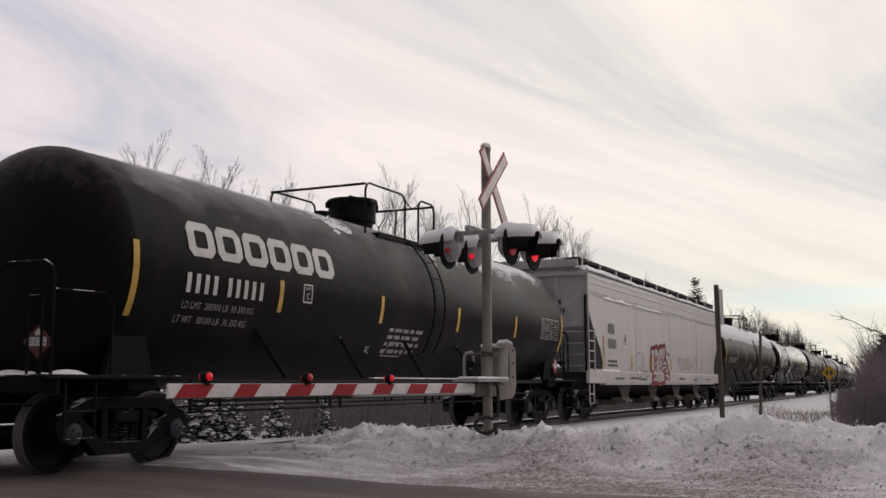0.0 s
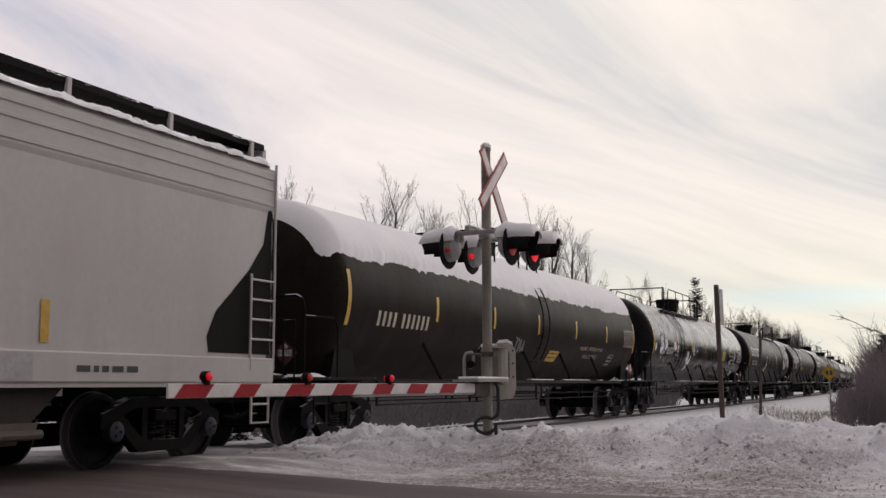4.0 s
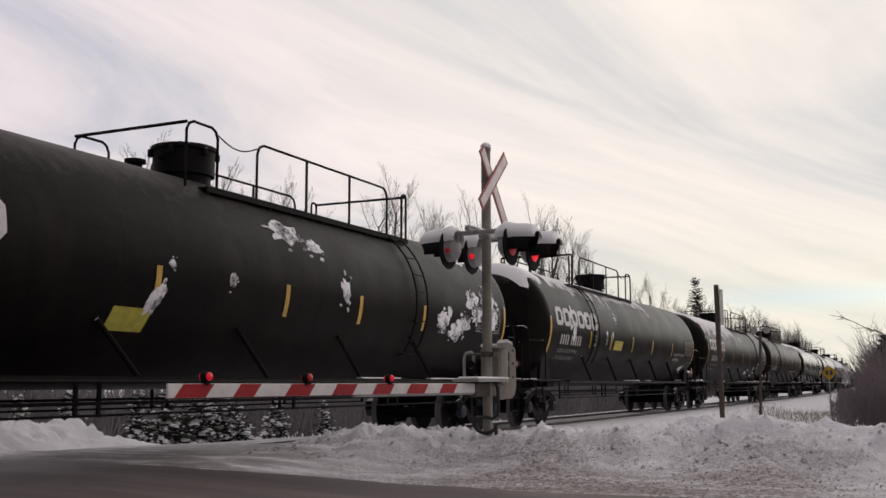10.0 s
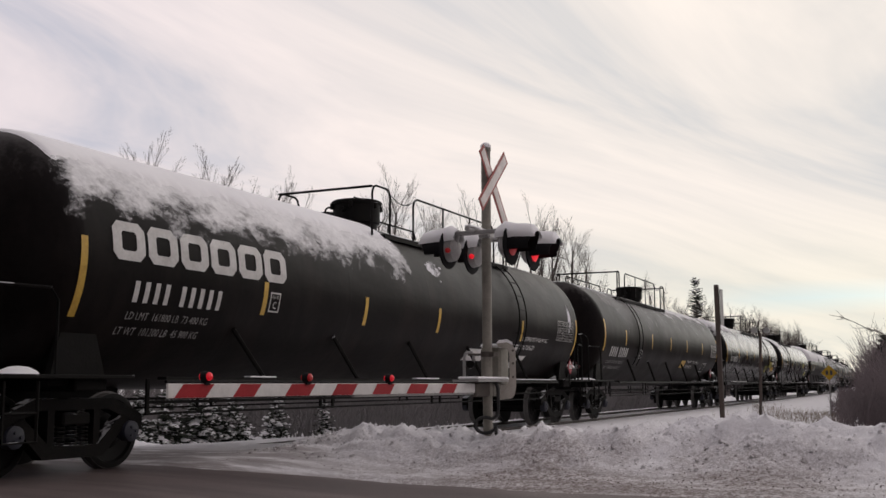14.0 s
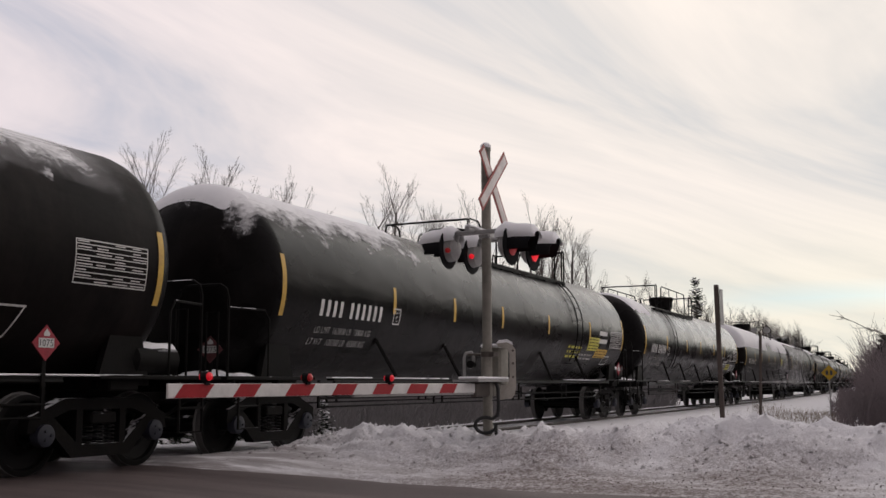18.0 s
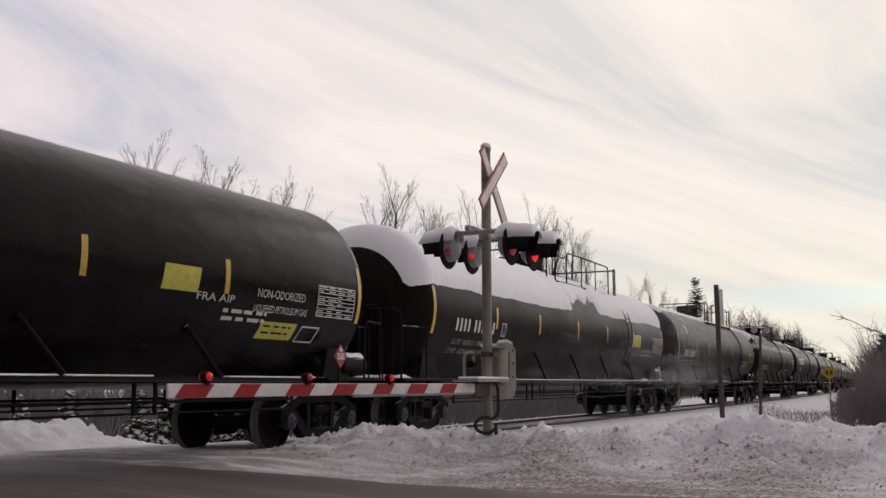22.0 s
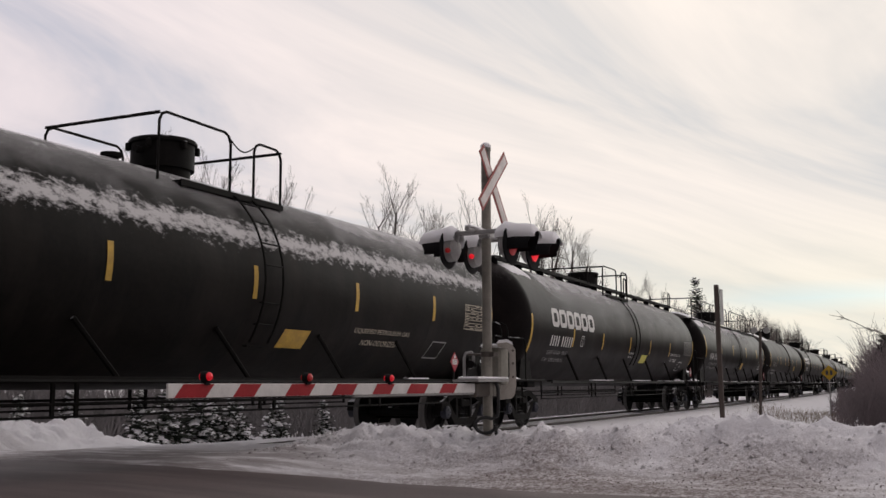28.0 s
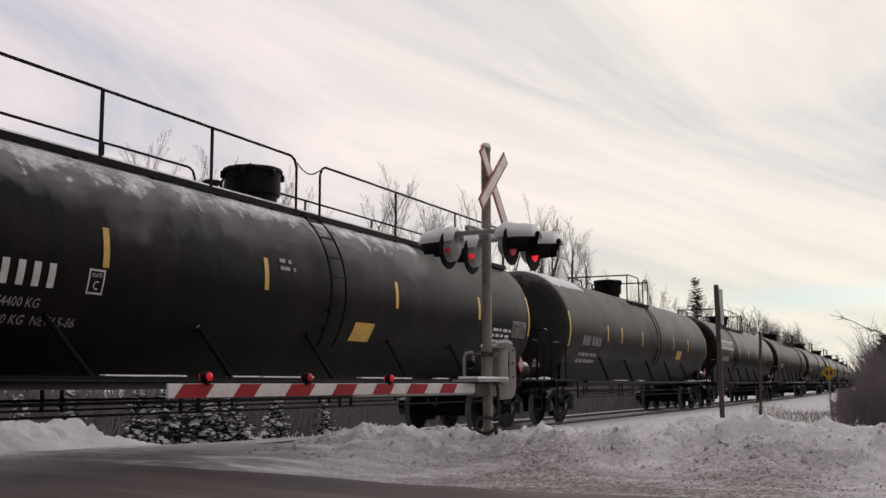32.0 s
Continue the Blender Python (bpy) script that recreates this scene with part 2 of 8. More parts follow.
def worn_rim(mt):
    nt = mt.node_tree
    b = nt.nodes["Principled BSDF"]
    old = b.inputs["Base Color"].links[0].from_socket
    N = nt.nodes.new
    tc, mu, ln, rg, mx = N("ShaderNodeTexCoord"), N("ShaderNodeVectorMath"), N("ShaderNodeVectorMath"), N("ShaderNodeMapRange"), N("ShaderNodeMix")
    mu.operation, ln.operation, mx.data_type = "MULTIPLY", "LENGTH", "RGBA"
    mu.inputs[1].default_value = (1, 0, 1)
    rg.inputs["From Min"].default_value, rg.inputs["From Max"].default_value, rg.inputs["To Max"].default_value = 0.447, 0.452, 0.45
    nt.links.new(tc.outputs["Object"], mu.inputs[0])
    nt.links.new(mu.outputs[0], ln.inputs[0])
    nt.links.new(ln.outputs["Value"], rg.inputs["Value"])
    nt.links.new(rg.outputs[0], mx.inputs["Factor"])
    nt.links.new(old, mx.inputs["A"])
    mx.inputs["B"].default_value = (0.30, 0.29, 0.28, 1)
    nt.links.new(mx.outputs["Result"], b.inputs["Base Color"])


worn_rim(M["wheel"])
M["bearing"] = material("blue_grey_bearing_cap", (0.020, 0.022, 0.034), 0.6, scale=8)
M["white"] = material("worn_white_lettering", (0.62, 0.61, 0.59), 0.6, dark=(0.45, 0.44, 0.42), light=(0.72, 0.71, 0.69), scale=4, fine=25)
M["dullwhite"] = material("faded_white_stencil", (0.30, 0.29, 0.28), 0.7, dark=(0.16, 0.155, 0.15), light=(0.42, 0.41, 0.40), scale=7, fine=40)
M["tan"] = material("faded_cream_lettering", (0.44, 0.39, 0.31), 0.7, scale=5, fine=30)
M["yellow"] = material("yellow_reflective_tape", (0.62, 0.38, 0.045), 0.45, dark=(0.42, 0.25, 0.03), light=(0.70, 0.45, 0.07), scale=6, fine=30)
M["paleyellow"] = material("yellow_green_sticker", (0.50, 0.46, 0.06), 0.5, scale=8, fine=40)
M["amber"] = material("amber_sticker", (0.50, 0.31, 0.04), 0.55, scale=8, fine=40)
M["red"] = material("red_placard", (0.30, 0.014, 0.03), 0.5, scale=10, fine=40)
# front placards: dirty red, with the shade between cars put into the colour
M["grimyshadered"] = material("grimy_shaded_placard", (0.10, 0.03, 0.032), 0.7, scale=10, fine=40)
M["black_mark"] = material("black_stencil", (0.05, 0.05, 0.052), 0.6)
M["snow"] = material("packed_snow", (0.90, 0.895, 0.905), 0.85, dark=(0.86, 0.855, 0.875), light=(0.94, 0.935, 0.94), scale=1.2, fine=9, bump=0.25, bump_scale=7)
M["thinsnow"] = material("thin_blown_snow_over_black", (0.45, 0.45, 0.46), 0.85, dark=(0.05, 0.05, 0.052), light=(0.86, 0.86, 0.88), scale=3.2, fine=17, bump=0.4, bump_scale=20)
for node in M["thinsnow"].node_tree.nodes:
    if node.type == "VALTORGB":
        node.color_ramp.elements[0].position, node.color_ramp.elements[1].position = 0.40, 0.53


def film_material(name, color, most, soft, scale):
    """Blown snow that thins out to nothing at its hem, by the mesh's own cover value."""
    mt = material(name, color, 0.88, scale=2.0, fine=16, bump=0.25, bump_scale=12)
    nt = mt.node_tree
    N = nt.nodes.new
    tc, mp, nz, at, ad, rg = N("ShaderNodeTexCoord"), N("ShaderNodeMapping"), N("ShaderNodeTexNoise"), N("ShaderNodeAttribute"), N("ShaderNodeMath"), N("ShaderNodeMapRange")
    mp.inputs["Scale"].default_value = (0.7, 1.0, 1.0)
    nz.inputs["Scale"].default_value, nz.inputs["Detail"].default_value, nz.inputs["Roughness"].default_value = scale, 9, 0.70
    at.attribute_name = "cover"
    rg.inputs["From Min"].default_value, rg.inputs["From Max"].default_value, rg.inputs["To Max"].default_value = 0.62, 0.62 + soft, most
    ad.operation = "MULTIPLY_ADD"
    ad.inputs[1].default_value = 0.62
    nt.links.new(tc.outputs["Object"], mp.inputs[0])
    nt.links.new(mp.outputs[0], nz.inputs["Vector"])
    nt.links.new(at.outputs["Fac"], ad.inputs[0])
    nt.links.new(nz.outputs["Fac"], ad.inputs[2])
    nt.links.new(ad.outputs[0], rg.inputs["Value"])
    nt.links.new(rg.outputs[0], nt.nodes["Principled BSDF"].inputs["Alpha"])
    return mt


M["film_thin"] = film_material("thin_torn_snow", (0.86, 0.855, 0.865), 0.95, 0.22, 2.6)
M["film_dust"] = film_material("dusting_of_snow", (0.84, 0.82, 0.815), 0.46, 0.75, 1.8)
M["film_frost"] = film_material("grainy_blown_snow", (0.84, 0.825, 0.825), 0.62, 0.5, 2.4)
M["film_ice"] = film_material("icy_film", (0.74, 0.725, 0.725), 0.14, 0.5, 1.4)
M["hopper"] = material("dirty_cream_grey_hopper_paint", (0.50, 0.48, 0.46), 0.5, dark=(0.44, 0.42, 0.40), light=(0.54, 0.52, 0.50), scale=0.5, fine=12, bump=0.04, bump_scale=6, streak=(0.44, 0.415, 0.39))
M["hoppergrey"] = material("blue_grey_hopper_end_paint", (0.42, 0.415, 0.42), 0.6, scale=2, fine=20)
M["bay"] = material("dusty_brown_black_steel", (0.032, 0.028, 0.025), 0.8, scale=2, fine=20)
M["gate"] = material("dusty_tan_steel", (0.11, 0.088, 0.075), 0.8, scale=3, fine=20)
M["graffiti"] = material("red_spray_paint", (0.34, 0.035, 0.055), 0.6, scale=6, fine=30)
M["greyspray"] = material("grey_spray_paint", (0.05, 0.05, 0.055), 0.6, scale=6, fine=30)
M["timber"] = material("weathered_grey_timber", (0.075, 0.058, 0.05), 0.9, scale=6, fine=60, bump=0.4, bump_scale=40)
M["galv"] = material("galvanised_grey_metal", (0.34, 0.335, 0.33), 0.55, 0.3, dark=(0.24, 0.235, 0.23), light=(0.42, 0.41, 0.40), scale=4, fine=40, bump=0.1)
M["mastpaint"] = material("weathered_aluminium_mast", (0.24, 0.225, 0.19), 0.6, 0.2, dark=(0.16, 0.15, 0.125), light=(0.31, 0.29, 0.25), scale=5, fine=50, bump=0.1)
M["hood"] = material("black_signal_hood", (0.010, 0.010, 0.011), 0.8, spec=0.12, scale=6, fine=30)
M["armwhite"] = material("gate_arm_white", (0.70, 0.68, 0.66), 0.5, dark=(0.58, 0.56, 0.54), light=(0.78, 0.76, 0.74), scale=6, fine=40)
M["armred"] = material("gate_arm_red", (0.27, 0.010, 0.018), 0.5, spec=0.2, dark=(0.27, 0.009, 0.015), light=(0.40, 0.022, 0.030), scale=7, fine=40)
M["signred"] = material("crossbuck_red_border", (0.30, 0.06, 0.05), 0.55, scale=8, fine=40)
M["signwhite"] = material("crossbuck_reflective_white", (0.66, 0.60, 0.57), 0.5, scale=6, fine=40)
M["signyellow"] = material("yellow_speed_sign", (0.50, 0.31, 0.015), 0.5, scale=6, fine=40)
M["lamp_on"] = material("lit_red_lens", (0.5, 0.01, 0.02), 0.3, emit=(1.0, 0.010, 0.024), power=0.55)
M["arm_lamp_on"] = material("lit_red_arm_lens", (0.35, 0.01, 0.02), 0.35, emit=(1.0, 0.012, 0.03), power=0.30)
M["lamp_dim"] = material("dim_red_lens", (0.28, 0.015, 0.02), 0.3, emit=(1.0, 0.02, 0.02), power=0.07)
M["rail"] = material("rusty_rail_steel", (0.10, 0.085, 0.075), 0.5, 0.5, scale=5, fine=40)
M["railtop"] = material("shiny_rail_head", (0.42, 0.41, 0.40), 0.3, 0.9)
M["bark"] = material("grey_bark", (0.085, 0.07, 0.062), 0.9, scale=5, fine=40, space="World")
M["twig"] = material("purple_grey_twigs", (0.105, 0.082, 0.074), 0.9, scale=1, fine=10, space="World")
M["brush"] = material("grey_brush_stems", (0.105, 0.09, 0.088), 0.95, scale=0.7, fine=6, space="World")
# paler than brush: the low haze behind the track is put into the colour
M["hazebrush"] = material("haze_lightened_grey_brush", (0.25, 0.235, 0.235), 0.95, scale=0.7, fine=6, space="World")
M["scrub"] = material("dark_purple_scrub_stems", (0.19, 0.158, 0.162), 0.95, scale=0.7, fine=6, space="World")
M["needles"] = material("dark_spruce_needles", (0.028, 0.036, 0.026), 0.8, dark=(0.016, 0.021, 0.016), light=(0.05, 0.06, 0.042), scale=2, fine=15, space="World")
M["grass"] = material("dead_straw_grass", (0.21, 0.165, 0.115), 0.9, scale=3, fine=20, space="World")
M["dirt"] = material("frozen_road_dirt", (0.10, 0.075, 0.06), 0.9, scale=5, fine=40, space="World")
M["cream"] = material("weathered_cream_grey_steel", (0.42, 0.39, 0.34), 0.6, 0.1, dark=(0.30, 0.27, 0.23), light=(0.50, 0.47, 0.42), scale=5, fine=45, bump=0.1)
M["cable"] = material("black_rubber_cable", (0.015, 0.015, 0.015), 0.5)


def ground_material():
    """Snow: clean, with brown road dirt thrown over the banks near the road."""
    mt = bpy.data.materials.new("roadside_snow")
    mt.use_nodes = True
    nt = mt.node_tree
    b = nt.nodes["Principled BSDF"]
    N = nt.nodes.new

    def link(x, y):
        nt.links.new(x, y)

    def noise_(scale, detail=5, rough=0.55, vec=None):
        n = N("ShaderNodeTexNoise")
        n.inputs["Scale"].default_value, n.inputs["Detail"].default_value, n.inputs["Roughness"].default_value = scale, detail, rough
        link(vec or pos, n.inputs["Vector"])
        return n.outputs["Fac"]

    def rng(v, a, c, d=0.0, e=1.0):
        n = N("ShaderNodeMapRange")
        n.inputs["From Min"].default_value, n.inputs["From Max"].default_value = a, c
        n.inputs["To Min"].default_value, n.inputs["To Max"].default_value = d, e
        link(v, n.inputs["Value"])
        return n.outputs[0]

    def mth(op, x, y):
        n = N("ShaderNodeMath")
        n.operation, n.use_clamp = op, True
        for i, v in enumerate((x, y)):
            if isinstance(v, (int, float)):
                n.inputs[i].default_value = v
            else:
                link(v, n.inputs[i])
        return n.outputs[0]

    def mixc(fac, a, c):
        n = N("ShaderNodeMix")
        n.data_type = "RGBA"
        link(fac, n.inputs["Factor"])
        for key, v in (("A", a), ("B", c)):
            if isinstance(v, tuple):
                n.inputs[key].default_value = (*v, 1)
            else:
                link(v, n.inputs[key])
        return n.outputs["Result"]

    geo = N("ShaderNodeNewGeometry")
    pos = geo.outputs["Position"]
    sep = N("ShaderNodeSeparateXYZ")
    link(pos, sep.inputs[0])
    clean = mixc(noise_(1.3), (0.76, 0.75, 0.775), (0.87, 0.855, 0.865))
    spatter = rng(noise_(0.8, 7, 0.62), 0.34, 0.54)
    clods = rng(noise_(16, 8, 0.8), 0.47, 0.55)
    grit = rng(noise_(38, 6, 0.75), 0.50, 0.58)
    # low on the road's side of the bank the snow is mixed with sand
    nearroad = mth("MULTIPLY", rng(sep.outputs[1], 7.2, 4.6, 0.22, 1.0), rng(sep.outputs[1], 0.2, 2.4, 0.4, 1.0))
    lowside = mth("MULTIPLY", mth("MULTIPLY", rng(sep.outputs[0], 13.3, 11.2), rng(sep.outputs[0], -3.0, 0.5)), mth("MULTIPLY", nearroad, rng(sep.outputs[2], 0.56, 0.30, 0.25, 1.0)))
    c1 = mixc(mth("MULTIPLY", mth("MULTIPLY", lowside, spatter), 0.32), clean, (0.46, 0.40, 0.375))
    c2 = mixc(mth("MULTIPLY", mth("MULTIPLY", mth("MULTIPLY", lowside, spatter), clods), 0.85), c1, (0.16, 0.12, 0.105))
    c3 = mixc(mth("MULTIPLY", mth("MULTIPLY", lowside, mth("MULTIPLY", spatter, 0.85)), grit), c2, (0.15, 0.115, 0.10))
    # churned brown slush in drawn-out lines along the wheel tracks
    mpr = N("ShaderNodeMapping")
    mpr.inputs["Scale"].default_value = (3.0, 0.55, 1)
    link(pos, mpr.inputs[0])
    slush = mth("MULTIPLY", mth("MULTIPLY", rng(sep.outputs[0], 12.4, 11.0), rng(sep.outputs[0], -3.0, 0.5)), rng(noise_(1.3, 7, 0.66, mpr.outputs[0]), 0.42, 0.56))
    c4 = mixc(mth("MULTIPLY", slush, mth("MULTIPLY", mth("MULTIPLY", rng(sep.outputs[1], 7.5, 4.0, 0.6, 1.0), rng(sep.outputs[1], 0.2, 2.4, 0.5, 1.0)), 0.52)), c3, (0.15, 0.115, 0.10))
    # gravelly slush dragged off the crossing
    edge = mth("MULTIPLY", mth("MULTIPLY", rng(sep.outputs[1], 6.6, 8.0), rng(sep.outputs[1], 14.5, 12.0)), rng(sep.outputs[0], 13.0, 11.9))
    churn = mth("MULTIPLY", mth("MULTIPLY", edge, rng(noise_(1.1, 8, 0.7, mpr.outputs[0]), 0.40, 0.52)), 0.62)
    c5 = mixc(churn, c4, (0.13, 0.098, 0.088))
    link(c5, b.inputs["Base Color"])
    b.inputs["Roughness"].default_value = 0.85
    bp = N("ShaderNodeBump")
    bp.inputs["Strength"].default_value, bp.inputs["Distance"].default_value = 0.8, 0.05
    link(noise_(10, 9, 0.70), bp.inputs["Height"])
    link(bp.outputs[0], b.inputs["Normal"])
    return mt


def road_material():
    """Asphalt under salt film and slush, streaked along the wheel paths."""
    mt = material("wet_salted_asphalt", (0.058, 0.040, 0.039), 0.6, dark=(0.030, 0.020, 0.0195), light=(0.095, 0.068, 0.065), scale=0.5, fine=25, bump=0.45, bump_scale=45, space="World")
    nt = mt.node_tree
    b = nt.nodes["Principled BSDF"]
    old = b.inputs["Base Color"].links[0].from_socket
    N = nt.nodes.new
    geo, mp, n1, rg, mx = N("ShaderNodeNewGeometry"), N("ShaderNodeMapping"), N("ShaderNodeTexNoise"), N("ShaderNodeMapRange"), N("ShaderNodeMix")
    mp.inputs["Scale"].default_value = (1.6, 0.22, 1)
    n1.inputs["Scale"].default_value, n1.inputs["Detail"].default_value, n1.inputs["Roughness"].default_value = 1.0, 7, 0.6
    rg.inputs["From Min"].default_value, rg.inputs["From Max"].default_value, rg.inputs["To Max"].default_value = 0.43, 0.66, 0.75
    mx.data_type = "RGBA"
    nt.links.new(geo.outputs["Position"], mp.inputs[0])
    nt.links.new(mp.outputs[0], n1.inputs["Vector"])
    nt.links.new(n1.outputs["Fac"], rg.inputs["Value"])
    nt.links.new(rg.outputs[0], mx.inputs["Factor"])
    nt.links.new(old, mx.inputs["A"])
    mx.inputs["B"].default_value = (0.155, 0.122, 0.115, 1)
    nt.links.new(mx.outputs["Result"], b.inputs["Base Color"])
    return mt


M["ground"] = ground_material()
M["road"] = road_material()


# ---- mesh helpers ----
class Mesh:
    def __init__(self):
        self.v, self.f = [], []

    def add(self, vs, fs):
        o = len(self.v)
        self.v += [tuple(p) for p in vs]
        self.f += [tuple(i + o for i in q) for q in fs]
        return self

    def box(self, c, size, m=None, ch=0.0):
        """A box with chamfered edges."""
        hx, hy, hz = (q / 2 for q in size)
        ch = min(ch, hx * 0.9, hy * 0.9, hz * 0.9)
        vs, fs = [], []
        if ch <= 0:
            for x in (-hx, hx):
                for y in (-hy, hy):
                    for z in (-hz, hz):
                        vs.append(Vector((x, y, z)))
            fs = [(0, 1, 3, 2), (4, 6, 7, 5), (0, 4, 5, 1), (2, 3, 7, 6), (0, 2, 6, 4), (1, 5, 7, 3)]
        else:
            idx = {}
            for sx in (-1, 1):
                for sy in (-1, 1):
                    for sz in (-1, 1):
                        for a in range(3):
                            p = [sx * (hx - ch), sy * (hy - ch), sz * (hz - ch)]
                            p[a] = (sx * hx, sy * hy, sz * hz)[a]
                            idx[sx, sy, sz, a] = len(vs)
                            vs.append(Vector(p))
            for a in range(3):
                b_, c_ = (a + 1) % 3, (a + 2) % 3
                for sa in (-1, 1):
                    q = []
                    for sb, sc in ((-1, -1), (1, -1), (1, 1), (-1, 1)):
                        s = [0, 0, 0]
                        s[a], s[b_], s[c_] = sa, sb, sc
                        q.append(idx[(*s, a)])
                    fs.append(q if sa > 0 else q[::-1])
                for sb in (-1, 1):
                    for sc in (-1, 1):
                        s0, s1 = [0, 0, 0], [0, 0, 0]
                        s0[a], s0[b_], s0[c_] = -1, sb, sc
                        s1[a], s1[b_], s1[c_] = 1, sb, sc
                        q = [idx[(*s0, b_)], idx[(*s1, b_)], idx[(*s1, c_)], idx[(*s0, c_)]]
                        fs.append(q if sb * sc > 0 else q[::-1])
            for sx in (-1, 1):
                for sy in (-1, 1):
                    for sz in (-1, 1):
                        q = [idx[sx, sy, sz, a] for a in range(3)]
                        fs.append(q if sx * sy * sz > 0 else q[::-1])
        m = m or Matrix.Identity(4)
        m = Matrix.Translation(c) @ m
        return self.add([m @ p for p in vs], fs)

    def tube(self, pts, r, n=6, r1=None, cap=True):
        """A round bar along pts, tapering from r to r1."""
        pts = [Vector(p) for p in pts]
        r1 = r if r1 is None else r1
        rings, up = [], None
        for i, p in enumerate(pts):
            d = (pts[min(i + 1, len(pts) - 1)] - pts[max(i - 1, 0)])
            if d.length < 1e-9:
                d = Vector((0, 0, 1))
            d.normalize()
            if up is None:
                up = d.orthogonal().normalized()
            up = (up - d * up.dot(d))
            up = up.normalized() if up.length > 1e-6 else d.orthogonal().normalized()
            side = d.cross(up)
            rr = r + (r1 - r) * i / max(1, len(pts) - 1)
            rings.append([p + rr * (math.cos(2 * math.pi * j / n) * up + math.sin(2 * math.pi * j / n) * side) for j in range(n)])
        vs = [p for ring in rings for p in ring]
        fs = [(i * n + j, i * n + (j + 1) % n, (i + 1) * n + (j + 1) % n, (i + 1) * n + j) for i in range(len(pts) - 1) for j in range(n)]
        if cap:
            fs += [tuple(range(n))[::-1], tuple(range((len(pts) - 1) * n, len(pts) * n))]
        return self.add(vs, fs)

    def turn(self, profile, n=24, m=None, closed=False):
        """A body of revolution about the x axis: profile of (x, radius)."""
        m = m or Matrix.Identity(4)
        vs = [m @ Vector((x, r * math.cos(2 * math.pi * j / n), r * math.sin(2 * math.pi * j / n))) for x, r in profile for j in range(n)]
        k = len(profile)
        fs = [(i * n + j, (i + 1) * n + j, (i + 1) * n + (j + 1) % n, i * n + (j + 1) % n) for i in range(k - 1) for j in range(n)]
        return self.add(vs, fs)

    def plate(self, poly, y0, y1):
        """A flat plate: polygon in x, z, from y0 to y1."""
        n = len(poly)
        vs = [Vector((x, y0, z)) for x, z in poly] + [Vector((x, y1, z)) for x, z in poly]
        fs = [tuple(range(n)), tuple(range(2 * n - 1, n - 1, -1))] + [(i, i + n, (i + 1) % n + n, (i + 1) % n) for i in range(n)]
        return self.add(vs, fs)

    def data(self, name, mat, smooth=False):
        me = bpy.data.meshes.new(name)
        me.from_pydata(self.v, [], self.f)
        me.materials.append(M[mat] if isinstance(mat, str) else mat)
        if smooth:
            me.polygons.foreach_set("use_smooth", [True] * len(me.polygons))
            me.set_sharp_from_angle(angle=radians(38))
        bm = bmesh.new()
        bm.from_mesh(me)
        bmesh.ops.recalc_face_normals(bm, faces=bm.faces)
        bm.to_mesh(me)
        bm.free()
        me.update()
        return me


def part(name, mesh, parent, label="", m=None, kind=""):
    """Links mesh data as one object under its thing or part."""
    ob = new(name, mesh)
    ob.parent = parent
    if m is not None:
        ob.matrix_basis = m
    if label:
        ob["label"] = label
    if kind:
        ob["kind"] = kind
    return ob


def thing(name, label, category, m=None, group="", kind="", mesh=None):
    ob = new(name, mesh)
    if m is not None:
        ob.matrix_basis = m
    return tagged(ob, label, category, group, kind)


RX90 = Matrix.Rotation(radians(90), 4, "Z")


# ---- ground, road, track ----
def smooth(a, b, x):
    t = min(1.0, max(0.0, (x - a) / (b - a)))
    return t * t * (3 - 2 * t)


def lumps(x, y, f, seed=0.0):
    return noise.fractal(Vector((x * f, y * f, seed)), 0.8, 2.0, 5)


